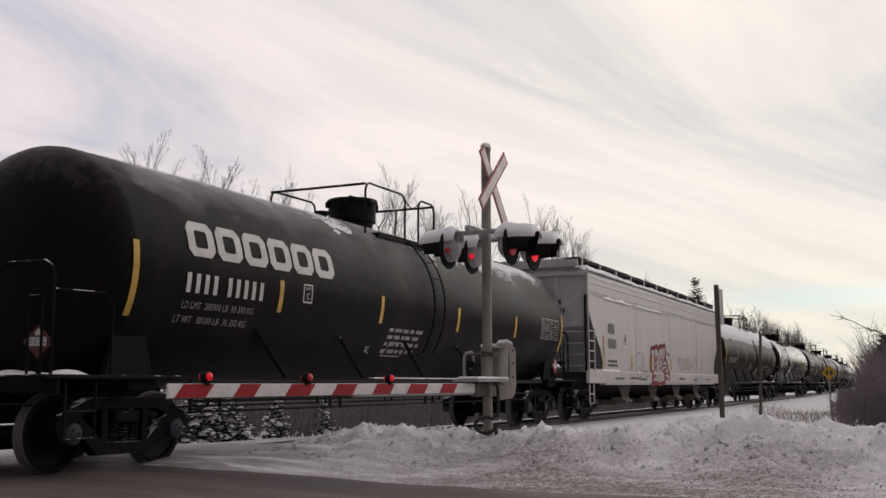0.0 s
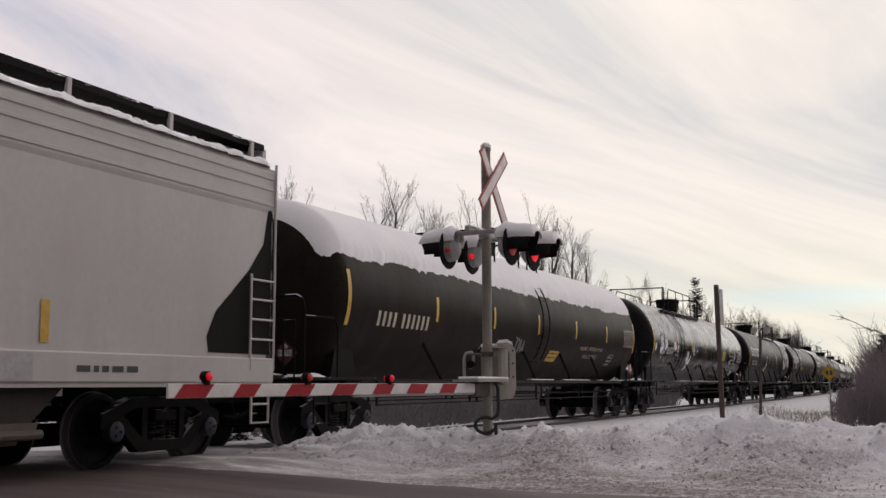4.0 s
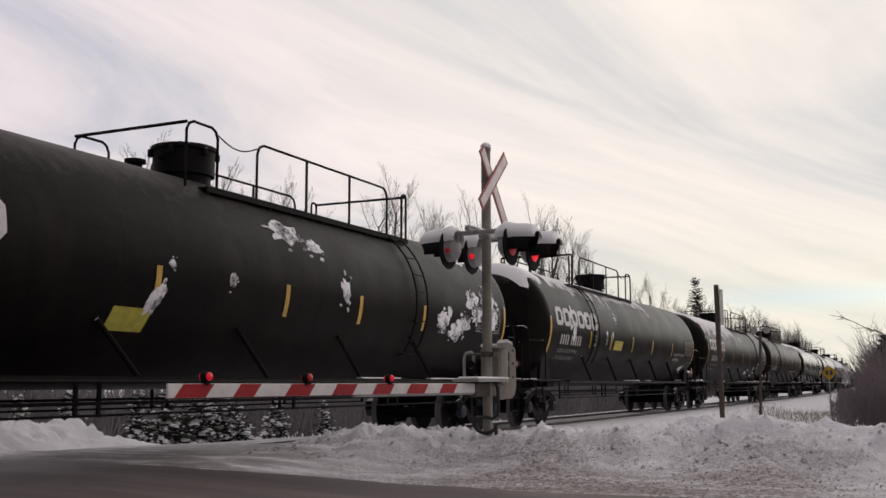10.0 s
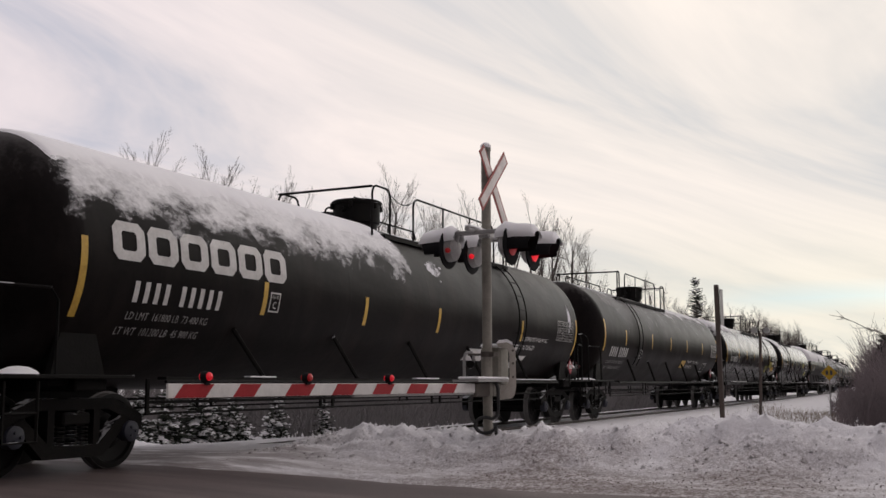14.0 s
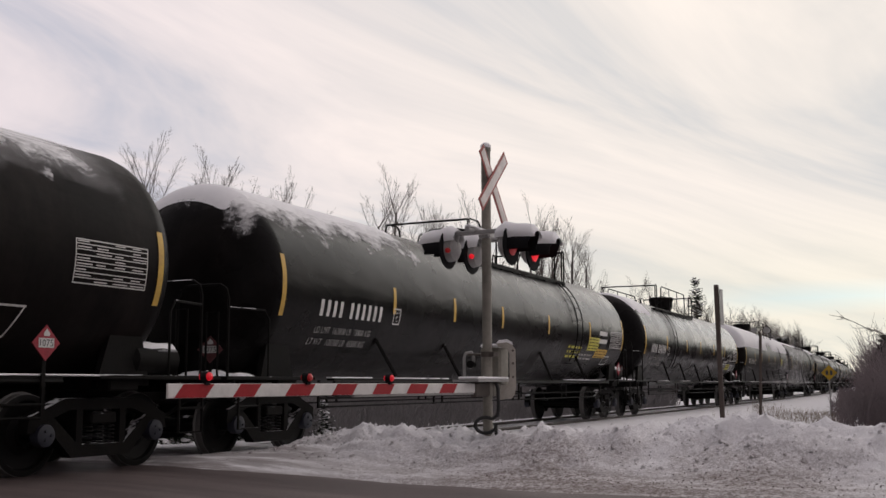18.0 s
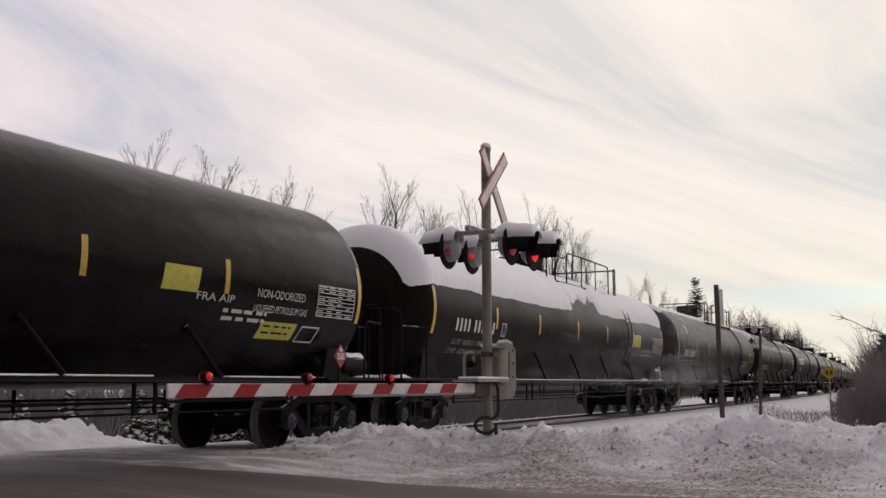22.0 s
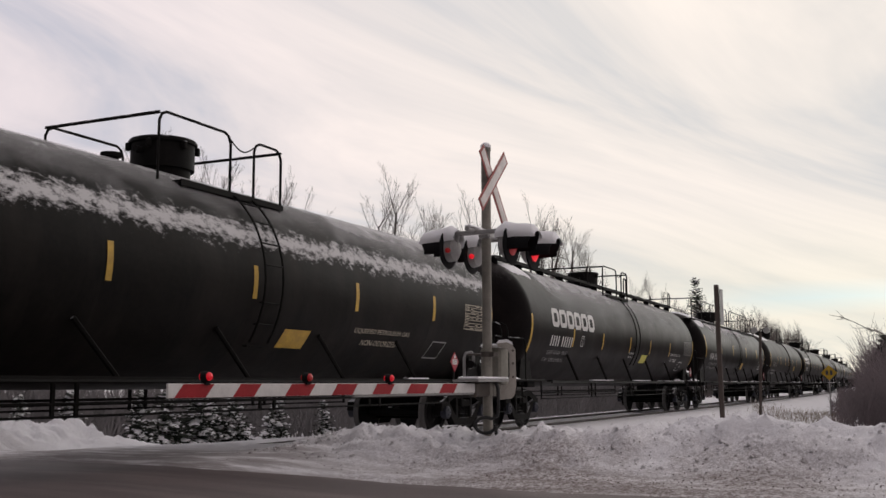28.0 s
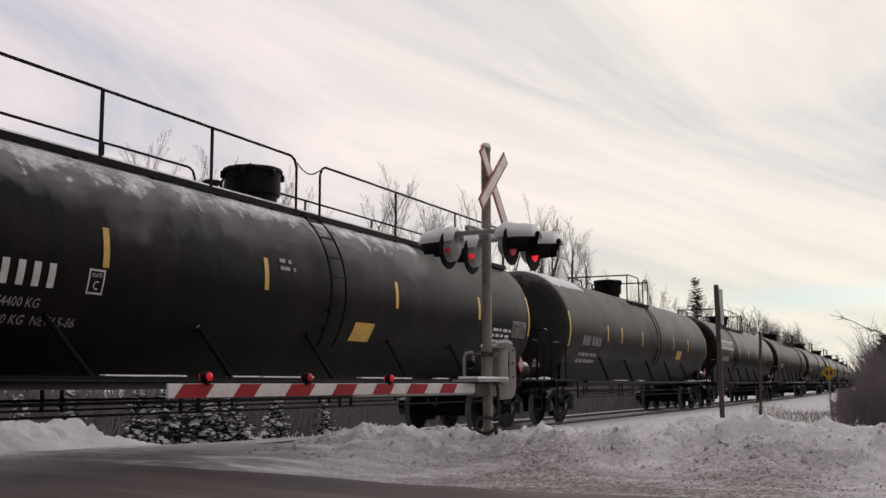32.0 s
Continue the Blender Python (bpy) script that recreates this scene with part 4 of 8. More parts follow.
def add_top(car, style):
    lead, runs, tail, chains, xl = TOPS[style]
    z0, z1, y = 3.66, 4.58, 1.0

    def dome():
        b = Mesh()
        m = Matrix.Translation((-0.12, 0, 3.94)) @ Matrix.Rotation(radians(-90), 4, "Y")
        b.turn([(0.0, 0.40), (0.13, 0.40), (0.14, 0.455), (0.50, 0.455), (0.51, 0.49), (0.55, 0.49), (0.575, 0.47), (0.59, 0.34), (0.60, 0.0)], 32, m)
        for i in range(6):
            a = 2 * math.pi * i / 6 + 0.3
            b.box((-0.12 + 0.49 * math.cos(a), 0.49 * math.sin(a), 4.40), (0.07, 0.07, 0.12), ch=0.015)
        b.tube([(-0.24, 0, 4.52), (-0.22, 0, 4.60), (-0.02, 0, 4.60), (0.0, 0, 4.52)], 0.014, 5)
        b.tube([(-0.55, 0, 4.30), (-0.70, 0, 4.30)], 0.05, 8)
        return b.data("dome_housing", "steel", True)
    part("dome_housing", shared("dome", dome), car, "black round valve housing")
    part("vent", shared("vent", lambda: Mesh().tube([(-1.05, 0.1, 3.9), (-1.05, 0.1, 4.12)], 0.10, 12).tube([(-1.05, 0.1, 4.12), (-1.05, 0.1, 4.17)], 0.15, 12).data("vent", "steel", True)), car, "small round relief vent")
    d0, d1 = lead[0] + 0.45 if style in "AC" else lead[0] - 0.15, tail[1] + 0.06

    for sy in (-1, 1):
        def deck():
            b = Mesh()
            b.box(((d0 + d1) / 2, sy * 0.86, z0 + 0.06), (d1 - d0, 0.30, 0.025))
            b.box(((d0 + d1) / 2, sy * 1.015, z0 + 0.04), (d1 - d0, 0.012, 0.085))
            b.box(((d0 + d1) / 2, sy * 0.70, z0 + 0.05), (d1 - d0, 0.012, 0.07))
            nb = max(2, int((d1 - d0) / 1.3))
            for i in range(nb + 1):
                x = d0 + 0.06 + (d1 - d0 - 0.12) * i / nb
                b.box((x, sy * 0.97, z0 - 0.03), (0.055, 0.05, 0.16))
            return b.data("walkway", "steel")
        part("walkway", shared(("deck", style, sy), deck), car, "narrow steel walkway beside the housing")

    def post(b, x, sy, high):
        b.box((x, sy * y, (z0 + high) / 2), (0.055, 0.022, high - z0))

    def loop(x0, x1, cross):
        """A bent pipe on each side, joined across the tank at one end."""
        b = Mesh()
        for sy in (-1, 1):
            if x1 - x0 > 0.12:
                railing_run(b, x0, x1, sy * y, z0, z1, 1, bend=min(0.14, (x1 - x0) * 0.4))
            else:
                post(b, (x0 + x1) / 2, sy, z1)
        b.tube([(cross, -y, z1 - 0.03), (cross, y, z1 - 0.03)], 0.023, 6)
        return b.data("railing", "steel", True)
    part("railing", shared(("r1", style), lambda: loop(*lead, lead[0])), car, "bent black pipe railing")
    part("railing", shared(("r2", style), lambda: loop(*tail, tail[1])), car, "bent black pipe railing")
    for k, (xa, xb) in enumerate(runs):
        def run():
            b = Mesh()
            n = max(2, round((xb - xa) / (1.4 if style != "D" else 2.4)))
            for sy in (-1, 1):
                railing_run(b, xa, xb, sy * y, z0, z1, n, bend=0.16)
            return b.data("railing", "steel", True)
        part("railing", shared(("run", style, k), run), car, "long black pipe railing with flat posts")
    for k, (xa, xb) in enumerate(chains):
        def chain():
            n = 14
            return Mesh().tube([(xa + (xb - xa) * i / n, -y, 4.50 - 0.12 * math.sin(math.pi * i / n)) for i in range(n + 1)], 0.011, 5).data("chain", "steel")
        part("chain", shared(("chain", style, k), chain), car, "sagging safety chain across the gap")

    def ladder():
        b = Mesh()
        for sx in (-0.22, 0.22):
            b.tube([(xl + sx, -(R_TANK + 0.075) * math.sin(a), Z_TANK + (R_TANK + 0.075) * math.cos(a)) for a in np.linspace(0.62, 2.15, 14)], 0.016, 5)
        for a in (0.80, 1.02, 1.24, 1.44):
            p = Vector((xl, -(R_TANK + 0.075) * math.sin(a), Z_TANK + (R_TANK + 0.075) * math.cos(a)))
            b.tube([p - Vector((0.22, 0, 0)), p + Vector((0.22, 0, 0))], 0.013, 5)
        return b.data("ladder", "steel")
    part("ladder", shared(("ladder", style), ladder), car, "short black ladder over the tank's shoulder")
    grip = shared("grip", lambda: Mesh().tube([(-0.2, 0.06, 0), (-0.2, 0, 0), (0.2, 0, 0), (0.2, 0.06, 0)], 0.012, 5).data("grab_iron", "steel"))
    for z in (2.15, 1.85, 1.55):
        part("grab_iron", grip, car, m=Matrix.Translation(on_tank(xl, z, 99, 0.05)))


def add_end_platform(car, half, sx):
    """Stub sill, end deck, side decks and saddles: sx -1 the leading end."""
    e = half + 0.95
    part("stub_sill", shared(("ss", half, sx), lambda: Mesh().box((sx * (half - 0.3), 0, 0.92), (3.6, 0.42, 0.34), ch=0.03).data("stub_sill", "steel")), car, "heavy black stub sill")
    part("end_deck", shared(("ed", half, sx), lambda: Mesh().box((sx * (e - 0.15), 0, 1.10), (0.5, 2.7, 0.05), ch=0.01).data("end_deck", "steel")), car, "black end deck plate")
    part("end_beam", shared(("eb", half, sx), lambda: Mesh().box((sx * (e + 0.08), 0, 1.02), (0.06, 2.9, 0.20), ch=0.01).data("end_beam", "steel")), car, "black end beam")
    for sy in (-1, 1):
        part("side_deck", shared(("sd", half, sx, sy), lambda: Mesh().box((sx * (half + 0.15), sy * 1.33, 1.10), (2.2, 0.32, 0.05), ch=0.01).data("side_deck", "steel")), car)
        part("saddle", shared(("sa", half, sx, sy), lambda: Mesh().plate([(sx * (half - 0.75), 1.0), (sx * (half + 0.15), 1.0), (sx * (half - 0.05), 1.75), (sx * (half - 0.5), 1.75)][::int(sx)], sy * 1.20 - 0.04, sy * 1.20 + 0.04).data("saddle", "steel")), car, "saddle plate from bolster to tank")
    part("bolster", shared(("bo", half, sx), lambda: Mesh().box((sx * (half - 0.40), 0, 1.02), (0.5, 2.7, 0.16), ch=0.02).data("bolster", "steel")), car)


def end_rails_mesh(half, sx):
    b = Mesh()
    e = half + 1.02
    for sy in (-1, 1):
        # tall bent hoop at the corner and a lower one inside it
        b.tube([(sx * e, sy * 1.32, 1.1), (sx * e, sy * 1.32, 2.18), (sx * e, sy * 1.28, 2.31), (sx * e, sy * 1.18, 2.37), (sx * e, sy * 0.62, 2.37), (sx * e, sy * 0.50, 2.30), (sx * e, sy * 0.46, 2.18), (sx * e, sy * 0.46, 1.1)], 0.021, 6)
        b.tube([(sx * (e - 0.04), sy * 1.12, 1.1), (sx * (e - 0.04), sy * 1.12, 2.0), (sx * (e - 0.04), sy * 0.92, 2.0), (sx * (e - 0.04), sy * 0.92, 1.1)], 0.017, 6)
        # side rail along the deck
        b.tube([(sx * e, sy * 1.32, 2.05), (sx * (half + 0.35), sy * 1.44, 2.05), (sx * (half + 0.25), sy * 1.45, 1.92), (sx * (half + 0.25), sy * 1.45, 1.1)], 0.018, 6)
        # sill step
        b.tube([(sx * (e - 0.1), sy * 1.44, 1.05), (sx * (e - 0.1), sy * 1.44, 0.42), (sx * (e - 0.55), sy * 1.44, 0.42), (sx * (e - 0.55), sy * 1.44, 1.05)], 0.02, 5)
        b.tube([(sx * (e - 0.1), sy * 1.44, 0.72), (sx * (e - 0.55), sy * 1.44, 0.72)], 0.018, 5)
    b.tube([(sx * (e + 0.12), -1.2, 0.80), (sx * (e + 0.12), 1.2, 0.80)], 0.016, 5)
    return b.data("end_handrail", "steel", True)


def side_gear_mesh(half, sy):
    """The side bar along the tank's foot, its slanting brackets and the lower brake pipes."""
    b = Mesh()
    q = half - 1.5
    b.box((0, sy * 1.42, 1.09), (2 * q, 0.14, 0.035))
    b.tube([(-q, sy * 1.48, 1.05), (q, sy * 1.48, 1.05)], 0.022, 5)
    for x in np.linspace(-q * 0.72, q * 0.72, 5):
        b.tube([(x - 0.55, sy * 1.355, 1.76), (x + 0.10, sy * 1.43, 1.10)], 0.034, 6)
    b.tube([(-q, sy * 1.2, 0.80), (q, sy * 1.2, 0.80)], 0.022, 5)
    b.tube([(-q, sy * 1.2, 0.66), (q, sy * 1.2, 0.66)], 0.016, 5)
    for x in (-q, -q * 0.45, -q * 0.40, q * 0.1, q * 0.15, q * 0.55, q * 0.6, q):
        b.box((x, sy * 1.2, 0.86), (0.05, 0.03, 0.44))
    return b.data("side_bar", "steel")


def placard(car, x, y, z, sy, label="red diamond flammable gas placard", turn=0.0, mat="red"):
    def make():
        return Mesh().plate([(0, -0.19), (0.19, 0), (0, 0.19), (-0.19, 0)], -0.006, 0.006).data("placard", mat)
    p = part("placard", shared(("placard", mat), make), car, label, m=Matrix.Translation((x, y, z)) @ Matrix.Rotation(turn, 4, "Z"))

    def inner():
        b = Mesh()
        b.box((0, -0.009, 0), (0.21, 0.004, 0.10))
        return b.data("number_panel", "white")
    pn = part("number_panel", shared("number_panel", inner), p)

    def digits():
        vs, fs = letters("1075")
        b = Mesh().add([(-0.09 + 0.18 * u, -0.0125, -0.036 + 0.072 * w) for u, w in vs], fs)
        return b.data("number", "black_mark")
    part("hazard_number", shared("hazard_number", digits), p)

    def flame():
        return Mesh().plate([(-0.035, 0.07), (0.035, 0.07), (0.045, 0.10), (0.0, 0.15), (-0.04, 0.10)], -0.011, -0.007).data("flame", "white")
    part("flame_mark", shared("flame_mark", flame), p)
    if z < 1.9:
        br = Mesh().box((0, 0.02, -0.27), (0.05, 0.02, 0.36))
        part("bracket", shared("placard_bracket", lambda: br.data("bracket", "steel")), p)


def logo_mark(x0, x1, z0, z1, half, parent):
    """Six heavy white rings with cut corners: a plain mark the size of the owner's logo."""
    n, gap, k = 6, 0.055, 4
    w = (x1 - x0 - gap * (n - 1)) / n
    hh = z1 - z0
    b = Mesh()
    for i in range(n):
        a = x0 + i * (w + gap)

        def loop(tx, tz, c):
            return [(a + tx + c, z0 + tz), (a + w - tx - c, z0 + tz), (a + w - tx, z0 + tz + c), (a + w - tx, z1 - tz - c), (a + w - tx - c, z1 - tz), (a + tx + c, z1 - tz), (a + tx, z1 - tz - c), (a + tx, z0 + tz + c)]
        outer, inner = loop(0, 0, 0.09), loop(w * 0.27, hh * 0.25, 0.03)
        for q in range(8):
            o0, o1, i0, i1 = outer[q], outer[(q + 1) % 8], inner[q], inner[(q + 1) % 8]
            vs = []
            for u in range(k + 1):
                for v in range(k + 1):
                    p = [(o0[d] * (1 - u / k) + o1[d] * u / k) * (1 - v / k) + (i0[d] * (1 - u / k) + i1[d] * u / k) * v / k for d in (0, 1)]
                    vs.append(on_tank(p[0], p[1], half, 0.008))
            b.add(vs, [(u * (k + 1) + v, (u + 1) * (k + 1) + v, (u + 1) * (k + 1) + v + 1, u * (k + 1) + v + 1) for u in range(k) for v in range(k)])
    return part("logo_mark", b.data("logo_mark", "white"), parent, "large white block mark")


def tank_car(spec, spins):
    f, r = spec["ends"]
    half = round((r - f) / 2, 3)
    c = (f + r) / 2
    car = thing("tank_car", spec["label"], "tank car", group="train of tank cars")
    tank = part("tank", tank_mesh(half, spec.get("paint", "black")), car, spec.get("tank_label", "long black cylindrical tank"))
    add_truck(car, -(half - 0.42), spins)
    add_truck(car, half - 0.42, spins)
    cm = shared("coupler", coupler_mesh)
    part("coupler", cm, car, m=Matrix.Translation((half + 0.85 - 0.25, 0, 0)))
    part("coupler", cm, car, m=Matrix.Translation((-(half + 0.85 - 0.25), 0, 0)) @ Matrix.Rotation(math.pi, 4, "Z"))
    hk = round(half, 1)
    for sx in (-1, 1):
        add_end_platform(car, hk, sx)
        part("end_handrail", shared(("er", hk, sx), lambda: end_rails_mesh(hk, sx)), car, "black pipe hand rails and steps")
        part("side_bar", shared(("sb", hk, sx), lambda: side_gear_mesh(hk, sx)), car, "side bar with brackets and brake pipes")
    add_top(car, spec.get("top", "A"))
    # brake reservoir on the trailing deck
    part("air_reservoir", shared("reservoir", lambda: Mesh().turn([(-0.42, 0.0), (-0.42, 0.12), (-0.36, 0.185), (0.36, 0.185), (0.42, 0.12), (0.42, 0.0)], 18).data("air_reservoir", "steel", True)), car,
         "black air reservoir on the end deck", m=Matrix.Translation((half + 0.30, -1.12, 1.315)))
    part("reservoir_snow", shared("reservoir_snow", lambda: Mesh().turn([(-0.40, 0.03), (-0.34, 0.11), (-0.1, 0.135), (0.12, 0.12), (0.35, 0.13), (0.40, 0.03)], 12).data("reservoir_snow", "snow", True)), car, "snow on the reservoir", m=Matrix.Translation((half + 0.30, -1.12, 1.41)))
    # reflective stripes
    zs = spec.get("stripe_z", 2.44)
    sm = spec.get("stripe", "yellow")
    for u in spec.get("stripes", ()):
        wrapped("reflective_stripe", [(-half + u - 0.05, -half + u + 0.05, zs - 0.23, zs + 0.23)], half, sm, tank)
    for x in (-half, half):
        wrapped("reflective_stripe", [(x - 0.05, x + 0.05, zs - 0.45, zs + 0.45)], half, sm, tank, "long reflective end stripe")
    # marks
    for kind, *a in spec.get("marks", ()):
        if kind == "logo":
            u0, u1, z0, z1 = a
            logo_mark(u0 - half, u1 - half, z0, z1, half, tank)
        elif kind == "id":
            u, n1, n2, w, z0, z1, mt = a
            for q in bars(u - half, n1, w, w * 0.35, z0, z1) + bars(u - half + (n1 + 0.7) * w * 1.35, n2, w, w * 0.35, z0, z1):
                wrapped("painted_bar", [q], half, mt, tank)
        elif kind == "text":
            s, u0, u1, z0, z1, mt = a
            tank_text("lettering", s, u0 - half, u1 - half, z0, z1, half, mt, tank)
        elif kind == "rows":
            u0, u1, z1, n, pitch, mt = a
            rng = random.Random(int(u0 * 10))
            for i in range(n):
                rc, x = [], u0 - half
                while x < u1 - half - 0.05:
                    w = rng.uniform(0.08, 0.28)
                    rc.append((x, min(x + w, u1 - half), z1 - i * pitch - pitch * (0.3 if mt == "steel" else 0.5), z1 - i * pitch))
                    x += w + rng.uniform(0.04, 0.10)
                wrapped("stencil", rc, half, mt, tank, off=0.008)["kind"] = "stuff"
        elif kind == "box":
            u0, u1, z0, z1, mt = a
            wrapped("sticker", [(u0 - half, u1 - half, z0, z1, 0.05)], half, mt, tank, off=0.004)
        elif kind == "frame":
            u0, u1, z0, z1, lean, mt = a
            t = 0.022
            x0, x1 = u0 - half, u1 - half
            L = lean
            hh = z1 - z0
            wrapped("outline_mark", [(x0, x1, z0, z0 + t), (x0 + L, x1 + L, z1 - t, z1), (x0, x0 + t, z0, z1, L), (x1 - t, x1, z0, z1, L)], half, mt, tank)
        elif kind == "plate":
            u0, z0 = a
            x0, t = u0 - half, 0.022
            wrapped("plate_mark", [(x0, x0 + 0.25, z0, z0 + t), (x0, x0 + 0.25, z0 + 0.28 - t, z0 + 0.28), (x0, x0 + t, z0, z0 + 0.28), (x0 + 0.25 - t, x0 + 0.25, z0, z0 + 0.28)], half, "white", tank, "white outlined box")
            tank_text("lettering", "PLATE", x0 + 0.05, x0 + 0.20, z0 + 0.19, z0 + 0.235, half, "white", tank)
            tank_text("lettering", "C", x0 + 0.085, x0 + 0.165, z0 + 0.05, z0 + 0.15, half, "white", tank)
        elif kind == "scrawl":
            u0, u1, z0, z1 = a
            b = Mesh()
            n = 40
            pts = []
            for q in range(n + 1):
                t = q / n
                pts.append(on_tank(u0 - half + (u1 - u0) * (t + 0.06 * math.sin(19 * t)), z0 + (z1 - z0) * (0.5 + 0.42 * math.sin(23 * t + 1) * (1 - 0.4 * t)), half, 0.006))
            b.tube(pts, 0.012, 4)
            part("scribble", b.data("scribble", "dullwhite"), tank, "white chalk scribble")
        elif kind == "table":
            u0, u1, z0, z1, mt = a
            x0, x1 = u0 - half, u1 - half
            n = 8
            hh = (z1 - z0) / n
            rc = [(x0, x1, z1 - 0.015, z1), (x0, x1, z0, z0 + 0.015), (x0, x0 + 0.015, z0, z1), (x1 - 0.015, x1, z0, z1)]
            rng = random.Random(int(u0))
            for i in range(n):
                rc.append((x0, x1, z0 + i * hh, z0 + i * hh + 0.012))
                for q in range(4):
                    if rng.random() < 0.75:
                        xa = x0 + (x1 - x0) * q / 4 + 0.03
                        rc.append((xa, xa + (x1 - x0) / 4 * rng.uniform(0.4, 0.85), z0 + i * hh + hh * 0.44, z0 + i * hh + hh * 0.66))
            wrapped("data_panel", rc, half, mt, tank, "stencilled test data panel")
    for u, z in spec.get("placards", ((2 * half - 0.6, 1.45),)):
        placard(car, u - half, -1.53, z, -1)
    marks = []
    for row, (n, w, hgt) in enumerate(((10, 0.062, 0.115), (8, 0.075, 0.055), (6, 0.075, 0.055))):
        for q in range(n):
            if not (row == 0 and q == 4):
                marks.append((1.22 - q * w * 1.55, Z_TANK + 0.42 - row * 0.17, w * (0.62 if row == 0 else 1.2), hgt))
    b = Mesh()
    for yy, zz, w, hgt in marks:
        vs = []
        for dy, dz in ((0, 0), (-w, 0), (-w, hgt), (0, hgt)):
            d = math.hypot(yy + dy, zz + dz - Z_TANK) / R_TANK
            vs.append((-half - HEAD * math.sqrt(max(0, 1 - d * d)) - 0.008, yy + dy, zz + dz))
        b.add(vs, [(0, 1, 2, 3)])
    part("end_stencil", b.data("end_stencil", "dullwhite"), tank, "small white stencil rows on the tank head", kind="stuff")
    if not spec.get("bare_front"):
        # darker colour copy, as this placard hangs in shade
        placard(car, -half - 0.75, -0.8, 1.5, -1, turn=radians(-75), mat="grimyshadered")
    for a in spec.get("snow", ()):
        snow_cover(car, half, *a)
    for i, a in enumerate(spec.get("patches", ())):
        snow_patch(car, half, a[0] - half, *a[1:4], seed=int(f) + i, slant=a[4] if len(a) > 4 else 0.0)
    # snow on the deck and side bar
    rng = random.Random(int(f * 7))
    for sx in (-1, 1):
        b = Mesh()
        n, k, yc = 22, 6, rng.uniform(-0.8, -0.5)
        vs = []
        for i in range(n + 1):
            yy = yc - 0.62 + 1.24 * i / n
            g = min(1.0, min(i, n - i) / 3) * max(0.15, 0.8 + 0.7 * lumps(yy * 2, f, 1.0, sx))
            for q in range(k + 1):
                a = math.pi * q / k
                vs.append((sx * (half + 0.58) - 0.27 * math.cos(a) * (0.6 + 0.4 * g), yy, 1.118 + 0.085 * math.sin(a) * g))
        b.add(vs, [(i * (k + 1) + q, (i + 1) * (k + 1) + q, (i + 1) * (k + 1) + q + 1, i * (k + 1) + q + 1) for i in range(n) for q in range(k)])
        part("deck_snow", b.data("deck_snow", "snow", True), car, "snow on the end deck")
    x = -half + 1.4
    while x < half - 1.6:
        w = rng.uniform(0.3, 2.2)
        if rng.random() < spec.get("bar_snow", 0.4):
            part("bar_snow", Mesh().box((x + w / 2, -1.43, 1.117), (w, 0.11, 0.022), ch=0.008).data("bar_snow", "snow"), car)
        x += w + 0.1
    return car, c


